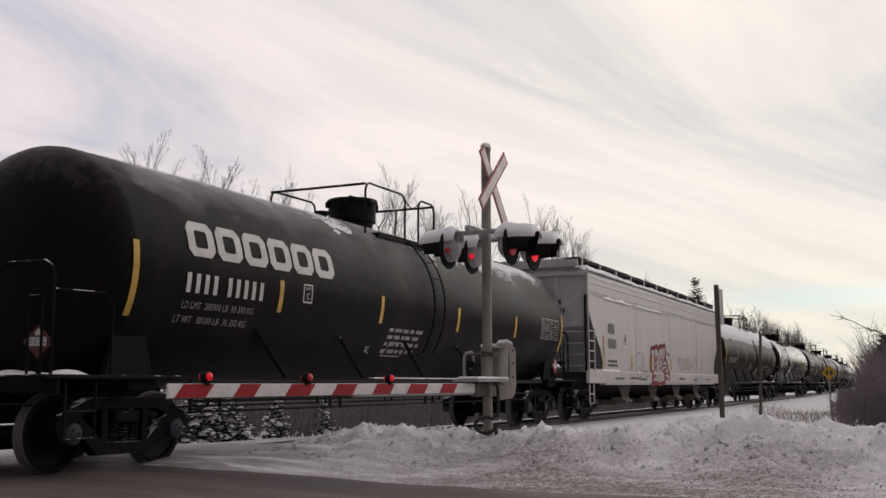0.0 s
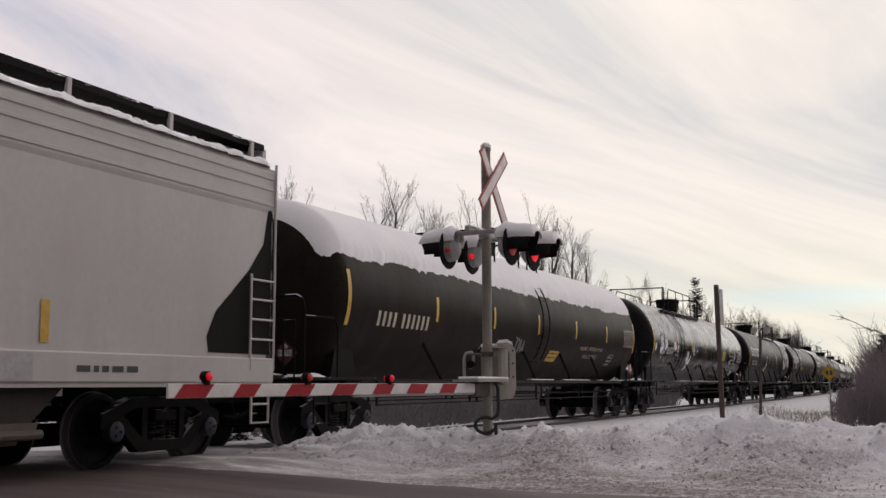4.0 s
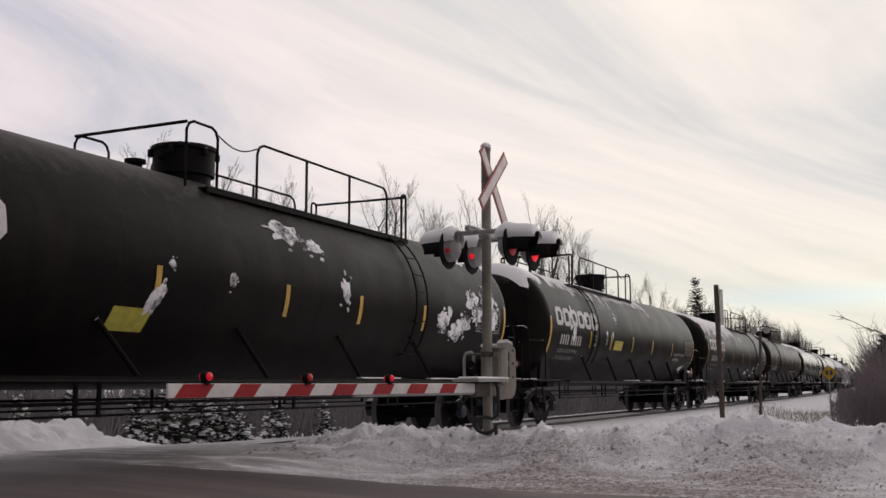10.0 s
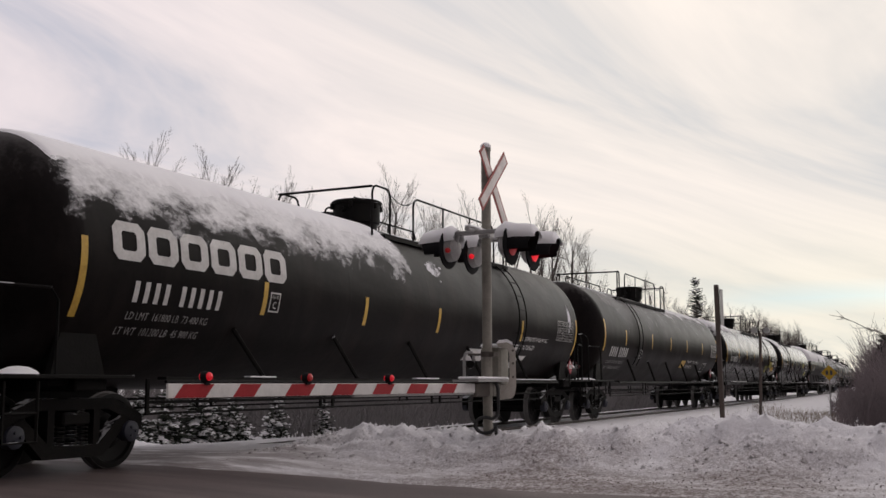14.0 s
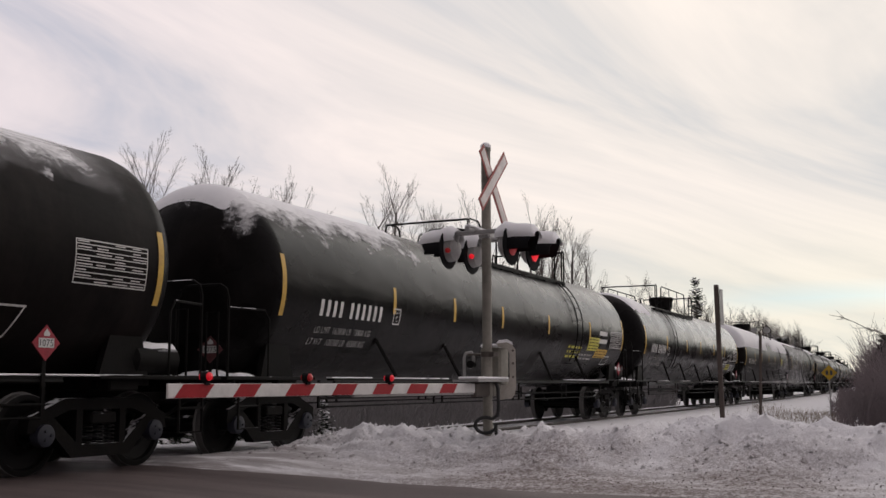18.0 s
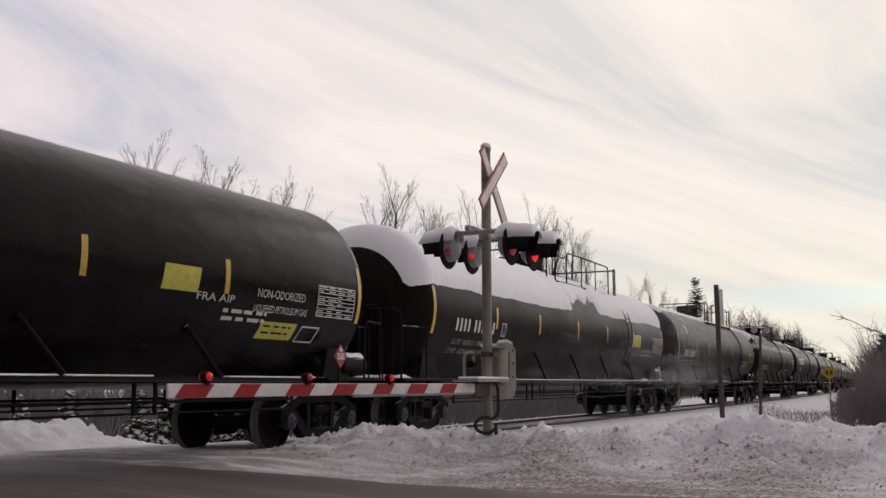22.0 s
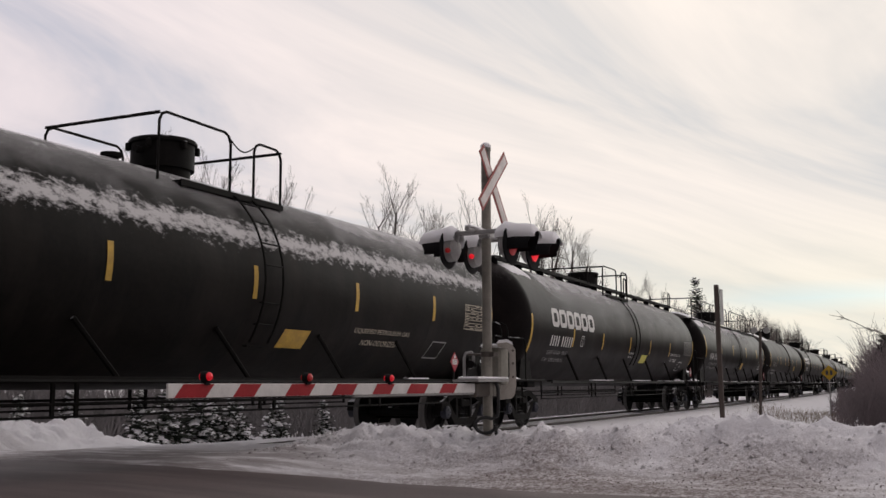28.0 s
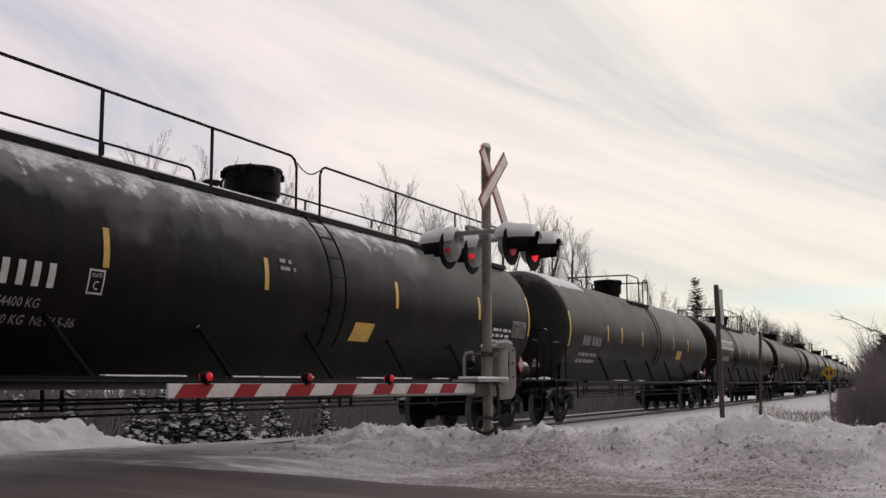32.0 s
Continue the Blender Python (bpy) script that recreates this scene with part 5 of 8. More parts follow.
def hopper_car(spec, spins):
    f, r = spec["ends"]
    half, c = (r - f) / 2, (f + r) / 2
    car = thing("hopper_car", spec["label"], "hopper car", group="")
    W, ZB, ZT = 1.60, 1.36, 4.02
    b = Mesh()
    # body: flat sides, roof rounded to the hatches, slightly sloping end faces
    prof = [(-W, ZB), (-W, 3.40), (-W - 0.02, 3.46), (-W - 0.02, 3.98), (-W + 0.10, 4.10), (-1.1, 4.22), (-0.5, 4.28), (0.5, 4.28), (1.1, 4.22), (W - 0.10, 4.10), (W + 0.02, 3.98), (W + 0.02, 3.46), (W, 3.40), (W, ZB)]
    k = len(prof)
    vs, fs = [], []
    for x in (-half, half):
        vs += [(x, y, z) for y, z in prof]
    fs = [(j, j + k, (j + 1) % k + k, (j + 1) % k) for j in range(k - 1)]
    b.add(vs, fs)
    part("side_panel", b.data("side_panel", "hopper"), car, "dirty pale grey steel hopper body")
    # ends: upright upper sheet, cut-away sloping floor below
    for sx in (-1, 1):
        e = Mesh()
        x = sx * (half - 0.06)
        top = [(y, z) for y, z in prof if z > 2.6]
        top = [(-W, 2.55)] + top + [(W, 2.55)]
        n = len(top)
        e.add([(x, y, z) for y, z in top], [tuple(range(n))])
        e.add([(x, -W, 2.55), (x, W, 2.55), (x - sx * 1.75, W, ZB), (x - sx * 1.75, -W, ZB)], [(0, 1, 2, 3)])
        e.box((x + sx * 0.05, 0.0, 3.98), (0.12, 3.2, 0.12), ch=0.02)
        for y in (-0.75, 0.75):
            e.box((x + sx * 0.03, y, 3.3), (0.07, 0.09, 1.5))
        part("end_sheet", e.data("end_sheet", "hoppergrey"), car, "blue-grey end sheet above a sloping floor")
        s = Mesh()
        for y in (-W + 0.03, W - 0.03):
            s.plate([(sx * half, 1.36), (sx * (half - 0.12), 1.36), (sx * (half - 0.12), 3.4), (sx * half, 3.4)][::int(sx)], y - 0.03, y + 0.03)
        s.box((sx * (half - 0.4), 0, 0.92), (3.2, 0.5, 0.36), ch=0.03)
        s.box((sx * (half + 0.1), 0, 1.12), (0.7, 3.0, 0.05))
        s.tube([(sx * (half - 0.5), 0.5, 1.2), (sx * (half - 0.5), 0.5, 2.2)], 0.18, 12)
        s.tube([(sx * (half - 0.7), -0.7, 1.5), (sx * (half - 0.7), 0.3, 1.5)], 0.2, 12)
        part("end_frame", s.data("end_frame", "steel"), car, "dark end frame and brake gear")
        # a black plate laid on the side draws the shaded cut-away above the truck
        w = Mesh().plate([(sx * (half - 0.05), 1.42), (sx * (half - 1.38), 1.42), (sx * (half - 1.42), 1.62), (sx * (half - 1.25), 1.95), (sx * (half - 0.55), 2.55), (sx * (half - 0.22), 2.95), (sx * (half - 0.12), 3.45), (sx * (half - 0.05), 3.45)][::int(sx)], -W - 0.012, -W - 0.004)
        part("side_opening", w.data("side_opening", "steel"), car, "black plate for the shaded cut-away by the end post")
        # ladders
        ld = Mesh()
        xl = sx * (half - 0.28)
        for dx in (-0.27, 0.27):
            ld.tube([(xl + dx, -W - 0.05, 1.2), (xl + dx, -W - 0.05, 2.5 if dx * sx < 0 else 4.1)], 0.02, 5)
        for i in range(5):
            ld.tube([(xl - 0.27, -W - 0.05, 1.35 + i * 0.27), (xl + 0.27, -W - 0.05, 1.35 + i * 0.27)], 0.016, 5)
        ld.tube([(xl - 0.2, -W - 0.03, 1.0), (xl - 0.2, -W - 0.03, 0.5), (xl + 0.2, -W - 0.03, 0.5), (xl + 0.2, -W - 0.03, 1.0)], 0.02, 5)
        ld.tube([(xl - 0.2, -W - 0.03, 0.75), (xl + 0.2, -W - 0.03, 0.75)], 0.016, 5)
        for i in range(4):
            part("end_rung", shared(("end_rung", sx), lambda: Mesh().tube([(sx * (half + 0.05), -W + 0.1, 0), (sx * (half + 0.05), -W + 0.7, 0)], 0.014, 5).data("end_rung", "hoppergrey")), car, m=Matrix.Translation((0, 0, 1.5 + i * 0.3)))
        if sx < 0:
            for row, n in ((0, 4), (1, 5)):
                for i in range(n):
                    part("painted_bar", shared("end_bar", lambda: Mesh().box((0, 0, 0), (0.008, 0.07, 0.13)).data("painted_bar", "greyspray")), car, m=Matrix.Translation((-half + 0.05, -0.55 - i * 0.1, 3.22 - row * 0.24)))
        part("ladder", ld.data("ladder", "hopper"), car, "pale grey corner ladder")
        add_truck(car, sx * (half - 1.55), spins)
        part("coupler", shared("coupler", coupler_mesh), car, m=Matrix.Translation((sx * (half + 0.3), 0, 0)) @ Matrix.Rotation(0 if sx > 0 else math.pi, 4, "Z"))
    # pressed ridges under the roof edge and upright seams
    for z in (3.52, 3.74, 3.90):
        part("ridge", shared("hopper_ridge", lambda: Mesh().box((0, 0, 0), (2 * half - 0.06, 0.014, 0.05), ch=0.006).data("ridge", "hopper")), car, m=Matrix.Translation((0, -W - 0.03, z)))
    for u in (5.2, 9.9, 14.6):
        part("seam", shared("hopper_seam", lambda: Mesh().box((0, 0, 0), (0.10, 0.006, 2.0), ch=0.002).data("seam", "hopper")), car, m=Matrix.Translation((u - half, -W - 0.004, 2.4)))
    # side sill
    for sy in (-1, 1):
        s = Mesh().box((0, sy * (W + 0.01), 1.20), (2 * half, 0.10, 0.34), ch=0.02).box((0, sy * (W - 0.05), 1.01), (2 * half - 3.2, 0.16, 0.05))
        part("side_sill", s.data("side_sill", "hopper"), car, "pale grey side sill")
    # discharge bays below
    for x in np.linspace(-half * 0.55, half * 0.55, 4):
        g = Mesh()
        for sx in (-1, 1):
            g.add([(x, -1.4, 0.55), (x, 1.4, 0.55), (x + sx * 1.25, 1.45, 1.4), (x + sx * 1.25, -1.45, 1.4)], [(0, 1, 2, 3)])
        for y in (-1.42, 1.42):
            g.add([(x - 0.2, y, 0.5), (x + 0.2, y, 0.5), (x + 1.25, y, 1.4), (x - 1.25, y, 1.4)], [(0, 1, 2, 3)])
        bay = part("discharge_bay", g.data("discharge_bay", "bay"), car, "dark sloping discharge bay")
        part("outlet_gate", shared("outlet_gate", lambda: Mesh().plate([(-0.40, 0.62), (0.40, 0.62), (0.34, 0.44), (-0.34, 0.44)], -1.46, -1.1).box((0, 0, 0.46), (0.7, 2.5, 0.16), ch=0.02).tube([(-0.4, -1.5, 0.5), (0.4, -1.5, 0.5)], 0.05, 8).data("outlet_gate", "gate")), bay, "tan outlet gate", m=Matrix.Translation((x, 0, 0)))
    # roof hatches, running board
    for sy in (-1, 1):
        # board and edge are black in place of the shade gap beneath them
        part("running_board", Mesh().box((0, sy * 1.18, 4.39), (2 * half + 0.04, 0.42, 0.05)).data("running_board", "steel"), car, "steel roof running board")
        part("board_edge", Mesh().box((0, sy * 1.40, 4.38), (2 * half + 0.04, 0.02, 0.09)).data("board_edge", "steel"), car, "black edge strip in place of the shade gap")
        for x in np.linspace(-half + 0.3, half - 0.3, 12):
            part("board_bracket", shared("board_bracket", lambda: Mesh().box((0, 0, 0), (0.07, 0.05, 0.30), ch=0.006).data("board_bracket", "hopper")), car, m=Matrix.Translation((x, sy * 1.415, 4.26)))
    for sx in (-1, 1):
        ew = Mesh()
        ew.box((sx * (half - 0.25), 0, 4.36), (0.55, 2.1, 0.05))
        ew.plate([(sx * half, 4.36), (sx * (half + 0.08), 4.36), (sx * (half + 0.08), 4.16), (sx * half, 4.16)][::int(sx)], -1.4, 1.4)
        part("end_walkway", ew.data("end_walkway", "hoppergrey"), car, "grey end walkway")
    for x in np.linspace(-half + 1.2, half - 1.2, 8):
        hm = shared("hatch", lambda: Mesh().box((0, 0, 0), (1.6, 0.62, 0.10), ch=0.04).box((0, 0, 0.06), (1.4, 0.1, 0.04)).data("roof_hatch", "hopper"))
        part("roof_hatch", hm, car, m=Matrix.Translation((x, 0, 4.36)))
    def drift(x0, x1, y, z, wide, high, seed, ragged):
        """A rough ridge of snow along the car."""
        m = Mesh()
        n, k = int((x1 - x0) / 0.05), 8
        vs = []
        for i in range(n + 1):
            x = x0 + (x1 - x0) * i / n
            e = min(1.0, min(i, n - i) / 3)
            g = max(0.2, 0.85 + ragged * (0.6 * lumps(x, seed, 0.9, seed) + 0.45 * lumps(x, seed, 3.0, seed) + 0.3 * lumps(x, seed, 9, seed))) * e
            for j in range(k + 1):
                a = math.pi * j / k
                q = 1 + 0.25 * lumps(x, j * 0.4, 5, seed)
                vs.append((x, y - wide / 2 * math.cos(a) * q * (0.4 + 0.6 * g), z - 0.01 + high * math.sin(a) * g * q))
        m.add(vs, [(i * (k + 1) + j, (i + 1) * (k + 1) + j, (i + 1) * (k + 1) + j + 1, i * (k + 1) + j + 1) for i in range(n) for j in range(k)])
        return m
    part("roof_snow", drift(-half, half, -1.47, 4.08, 0.34, 0.13, 5, 0.6).data("roof_snow", "snow", True), car, "snow along the roof edge")
    part("board_snow", drift(-half, half, -1.22, 4.41, 0.40, 0.05, 9, 0.5).data("board_snow", "snow", True), car, "snow on the running board")
    part("rib_snow", drift(1.6 - half, 8.6 - half, -W - 0.012, 3.40, 0.09, 0.085, 13, 1.3).data("rib_snow", "snow", True), car, "thin smear of snow along the side rib")
    part("rib_snow", drift(8.6 - half, 14.6 - half, -W - 0.008, 3.41, 0.04, 0.03, 17, 1.2).data("rib_snow", "snow", True), car, "thin line of snow along the side rib")
    part("sill_snow", drift(1.3 - half, 3.1 - half, -W - 0.03, 1.37, 0.10, 0.06, 19, 0.8).data("sill_snow", "snow", True), car, "snow on the side sill")
    # marks on the near side
    y = -W - 0.014
    ysill = -W - 0.066

    def flat(name, rects, mat, label="", yy=None):
        b = Mesh()
        for u0, u1, z0, z1, *_ in rects:
            b.add([(u0 - half, yy or y, z0), (u1 - half, yy or y, z0), (u1 - half, yy or y, z1), (u0 - half, yy or y, z1)], [(0, 1, 2, 3)])
        return part(name, b.data(name, mat), car, label)

    for q in bars(2.05, 4, 0.13, 0.05, 2.44, 2.72) + bars(2.05, 5, 0.13, 0.05, 2.02, 2.30):
        flat("painted_bar", [q], "greyspray")
    flat("plate_mark", [(3.75, 3.97, 2.18, 2.2), (3.75, 3.97, 2.43, 2.45), (3.75, 3.77, 2.18, 2.45), (3.95, 3.97, 2.18, 2.45), (3.80, 3.92, 2.28, 2.38)], "greyspray")
    for u, z0, z1 in ((1.6, 1.5, 2.4), (4.6, 1.45, 1.9), (6.84, 1.45, 1.9), (9.97, 1.45, 1.9), (12.7, 1.45, 1.9), (15.38, 1.45, 1.9)):
        flat("reflective_stripe", [(u - 0.06, u + 0.06, z0, z1)], "yellow")
    for u0, z in ((1.95, 1.62), (1.95, 1.5), (2.5, 1.13), (4.2, 1.15), (5.2, 1.12), (10.9, 1.16), (13.4, 1.14), (15.8, 1.15)):
        rg = random.Random(int(u0 * 9 + z * 10))
        x, rc = u0, []
        while x < u0 + 0.95:
            w = rg.uniform(0.07, 0.2)
            rc.append((x, x + w, z, z + 0.07))
            x += w + 0.05
        flat("stencil", rc, "greyspray", yy=-W - 0.066 if z < 1.37 else None)["kind"] = "stuff"
    flat("patch", [(13.64, 15.2, 1.06, 1.34)], "hoppergrey", "fresh grey paint patch", yy=-W - 0.065)

    def stroke(name, lines, w, mat, label):
        b = Mesh()
        for line in lines:
            fine = []
            for i in range(len(line) - 1):
                p0, p1, p2, p3 = (Vector(line[max(0, min(len(line) - 1, i + q))]) for q in (-1, 0, 1, 2))
                for q in range(4):
                    u = q / 4
                    fine.append(0.5 * (2 * p1 + (p2 - p0) * u + (2 * p0 - 5 * p1 + 4 * p2 - p3) * u * u + (3 * p1 - p0 - 3 * p2 + p3) * u ** 3))
            line = fine + [Vector(line[-1])]
            for (xa, za), (xb, zb) in zip(line, line[1:]):
                d = Vector((xb - xa, zb - za))
                if d.length < 1e-6:
                    continue
                nrm = Vector((-d.y, d.x)).normalized() * w / 2
                d = d.normalized() * w * 0.35
                y0, y1 = (ysill if za < 1.40 else y), (ysill if zb < 1.40 else y)
                b.add([(xa - d.x + nrm.x - half, y0, za - d.y + nrm.y), (xa - d.x - nrm.x - half, y0, za - d.y - nrm.y), (xb + d.x - nrm.x - half, y1, zb + d.y - nrm.y), (xb + d.x + nrm.x - half, y1, zb + d.y + nrm.y)], [(0, 1, 2, 3)])
        return part(name, b.data(name, mat), car, label)
    thick = [[(6.96, 0.98), (6.98, 1.56), (7.03, 2.05), (7.14, 2.16), (7.44, 2.2), (7.59, 2.19), (7.79, 2.26), (8.04, 2.21), (8.11, 2.1), (8.3, 2.28), (8.63, 2.27), (9.06, 2.33), (9.12, 2.13), (9.07, 1.94), (8.94, 1.81)], [(9.19, 1.82), (9.39, 1.62), (9.46, 1.38), (9.39, 1.12)], [(6.91, 1.0), (7.34, 1.05), (7.8, 1.02), (8.04, 1.0), (8.56, 1.05), (8.71, 1.06)], [(7.02, 1.0), (7.04, 1.52), (7.09, 1.97)]]
    middle = [[(7.53, 2.13), (7.49, 1.84), (7.47, 1.54), (7.36, 1.41)], [(7.6, 1.54), (7.34, 1.42)], [(7.57, 2.15), (7.8, 2.19), (8.08, 2.09), (8.16, 1.83), (8.16, 1.39), (8.13, 1.09)], [(7.58, 2.01), (7.53, 1.67), (7.78, 1.43), (7.81, 1.09)], [(7.62, 1.92), (7.64, 1.78), (7.73, 1.76), (7.75, 1.89)], [(7.83, 1.93), (7.85, 1.82), (7.93, 1.81), (7.96, 1.92)], [(7.82, 1.71), (7.74, 1.6), (7.83, 1.64), (7.83, 1.52)]]
    lower = [[(8.4, 1.98), (8.41, 1.69)], [(8.29, 1.81), (8.53, 1.83)], [(8.18, 2.15), (8.4, 2.23), (8.67, 2.19), (8.73, 1.96), (8.65, 1.7), (8.47, 1.55), (8.27, 1.53)], [(8.47, 1.54), (8.49, 1.36)], [(9.15, 1.85), (8.73, 1.75), (8.6, 1.62), (9.16, 1.63), (9.17, 1.54), (8.88, 1.48), (8.71, 1.49), (8.68, 1.35)], [(9.06, 1.49), (8.82, 1.36)], [(8.59, 1.05), (8.54, 1.23), (8.61, 1.32), (8.96, 1.36), (9.32, 1.34)]]
    tags = [[(7.14, 1.18), (7.16, 1.31), (7.22, 1.24), (7.27, 1.31), (7.29, 1.19)], [(7.31, 1.19), (7.35, 1.3), (7.42, 1.19)], [(7.45, 1.29), (7.53, 1.27), (7.52, 1.19), (7.44, 1.2), (7.45, 1.29)], [(8.62, 1.25), (8.75, 1.26)], [(8.68, 1.25), (8.69, 1.14)], [(8.79, 1.25), (8.8, 1.16), (8.86, 1.16), (8.87, 1.25)], [(8.91, 1.28), (8.92, 1.15), (8.99, 1.19), (8.91, 1.21)], [(9.04, 1.19), (9.11, 1.21), (9.05, 1.24), (9.03, 1.15), (9.13, 1.15)], [(9.29, 2.14), (9.33, 2.0), (9.46, 2.02)], [(9.45, 1.97), (9.5, 2.11), (9.6, 1.94)], [(9.54, 2.04), (9.77, 2.01)], [(9.66, 2.02), (9.64, 1.89)]]
    stroke("graffiti_outline", thick, 0.13, "graffiti", "broad red spray painted outline")
    stroke("graffiti_letters", middle + lower, 0.055, "graffiti", "red spray painted letters")
    stroke("graffiti_tags", tags, 0.035, "graffiti", "small red spray tags")
    ink = [[(11.3, 1.94), (11.11, 1.95), (11.05, 1.82), (11.21, 1.8), (11.29, 1.92), (11.24, 1.64), (11.17, 1.68)], [(11.45, 1.87), (11.81, 1.91)], [(11.63, 1.88), (11.61, 1.52)], [(11.44, 1.5), (11.82, 1.54)], [(12.03, 1.9), (11.92, 1.69), (11.99, 1.54), (12.14, 1.59), (12.18, 1.79), (12.05, 1.9)], [(12.62, 1.97), (12.34, 1.88), (12.27, 1.71), (12.38, 1.57), (12.59, 1.6)], [(13.14, 1.98), (12.91, 1.88), (12.83, 1.67), (12.91, 1.52), (13.06, 1.62), (13.08, 1.74), (12.91, 1.71)]]
    ink2 = [[(13.29, 1.95), (13.21, 1.65), (13.43, 1.67)], [(13.47, 1.81), (13.43, 1.62)], [(13.7, 1.83), (13.45, 1.72), (13.64, 1.66), (13.62, 1.45)], [(14.38, 2.03), (14.19, 2.01), (14.13, 1.84), (14.29, 1.81), (14.42, 1.99), (14.33, 1.6), (14.2, 1.62)], [(11.36, 1.69), (11.4, 1.68)], [(12.67, 1.74), (12.71, 1.74)], [(13.76, 1.75), (13.81, 1.75)], [(5.62, 1.92), (5.38, 2.0), (5.12, 1.86), (5.0, 1.55), (5.1, 1.28), (5.4, 1.2), (5.66, 1.34), (5.55, 1.55), (5.4, 1.46)], [(5.85, 1.98), (5.86, 1.6), (5.9, 1.24), (6.2, 1.25), (6.45, 1.28)], [(6.02, 1.96), (6.04, 1.42), (6.4, 1.42)]]
    stroke("scribble", ink + ink2, 0.024, "greyspray", "thin black spray scribble")
    return car, c


PROX_ST = (3.5, 6.5, 9.3, 11.45, 13.8)
TILX_ST = (3.3, 5.9, 8.6, 11.55, 14.7)
LPG = "LIQUEFIED PETROLEUM GAS"


def prox_marks(L, u, z, ld, lt, extra=(), uid=None):
    """Block logo, painted bars, weights, plate mark and data panel of one owner's cars."""
    uid = u + 0.42 if uid is None else uid
    return [("logo", u, u + 3.55, z, z + 0.46), ("id", uid, 4, 5, 0.134, z - 0.47, z - 0.22, "white"), ("text", ld, uid - 0.02, uid + 1.5, z - 0.67, z - 0.58, "dullwhite"), ("text", lt, uid - 0.10, uid + 1.42, z - 0.85, z - 0.76, "dullwhite"),
            ("plate", 3.62 + max(0, u - 1.2), z - 0.42), ("table", L - 1.5, L - 0.25, 2.08, 2.58, "dullwhite")] + list(extra)


def tilx_marks(L, extra=()):
    return [("id", 1.03, 4, 6, 0.143, 2.06, 2.31, "white"), ("text", "LD LMT  162800 LB  73800 KG", 1.02, 2.75, 1.80, 1.90, "dullwhite"), ("text", "LT WT   100300 LB  45500 KG", 0.96, 2.7, 1.62, 1.72, "dullwhite"), ("plate", 3.42, 2.04),
            ("table", L - 1.3, L - 0.12, 2.04, 2.52, "white")] + list(extra)


LPG_LINES = lambda u0, u1, z: [("text", LPG, u0, u1, z, z + 0.105, "white"), ("text", "NON-ODORIZED", u0, u0 + (u1 - u0) * 0.55, z - 0.18, z - 0.075, "white")]

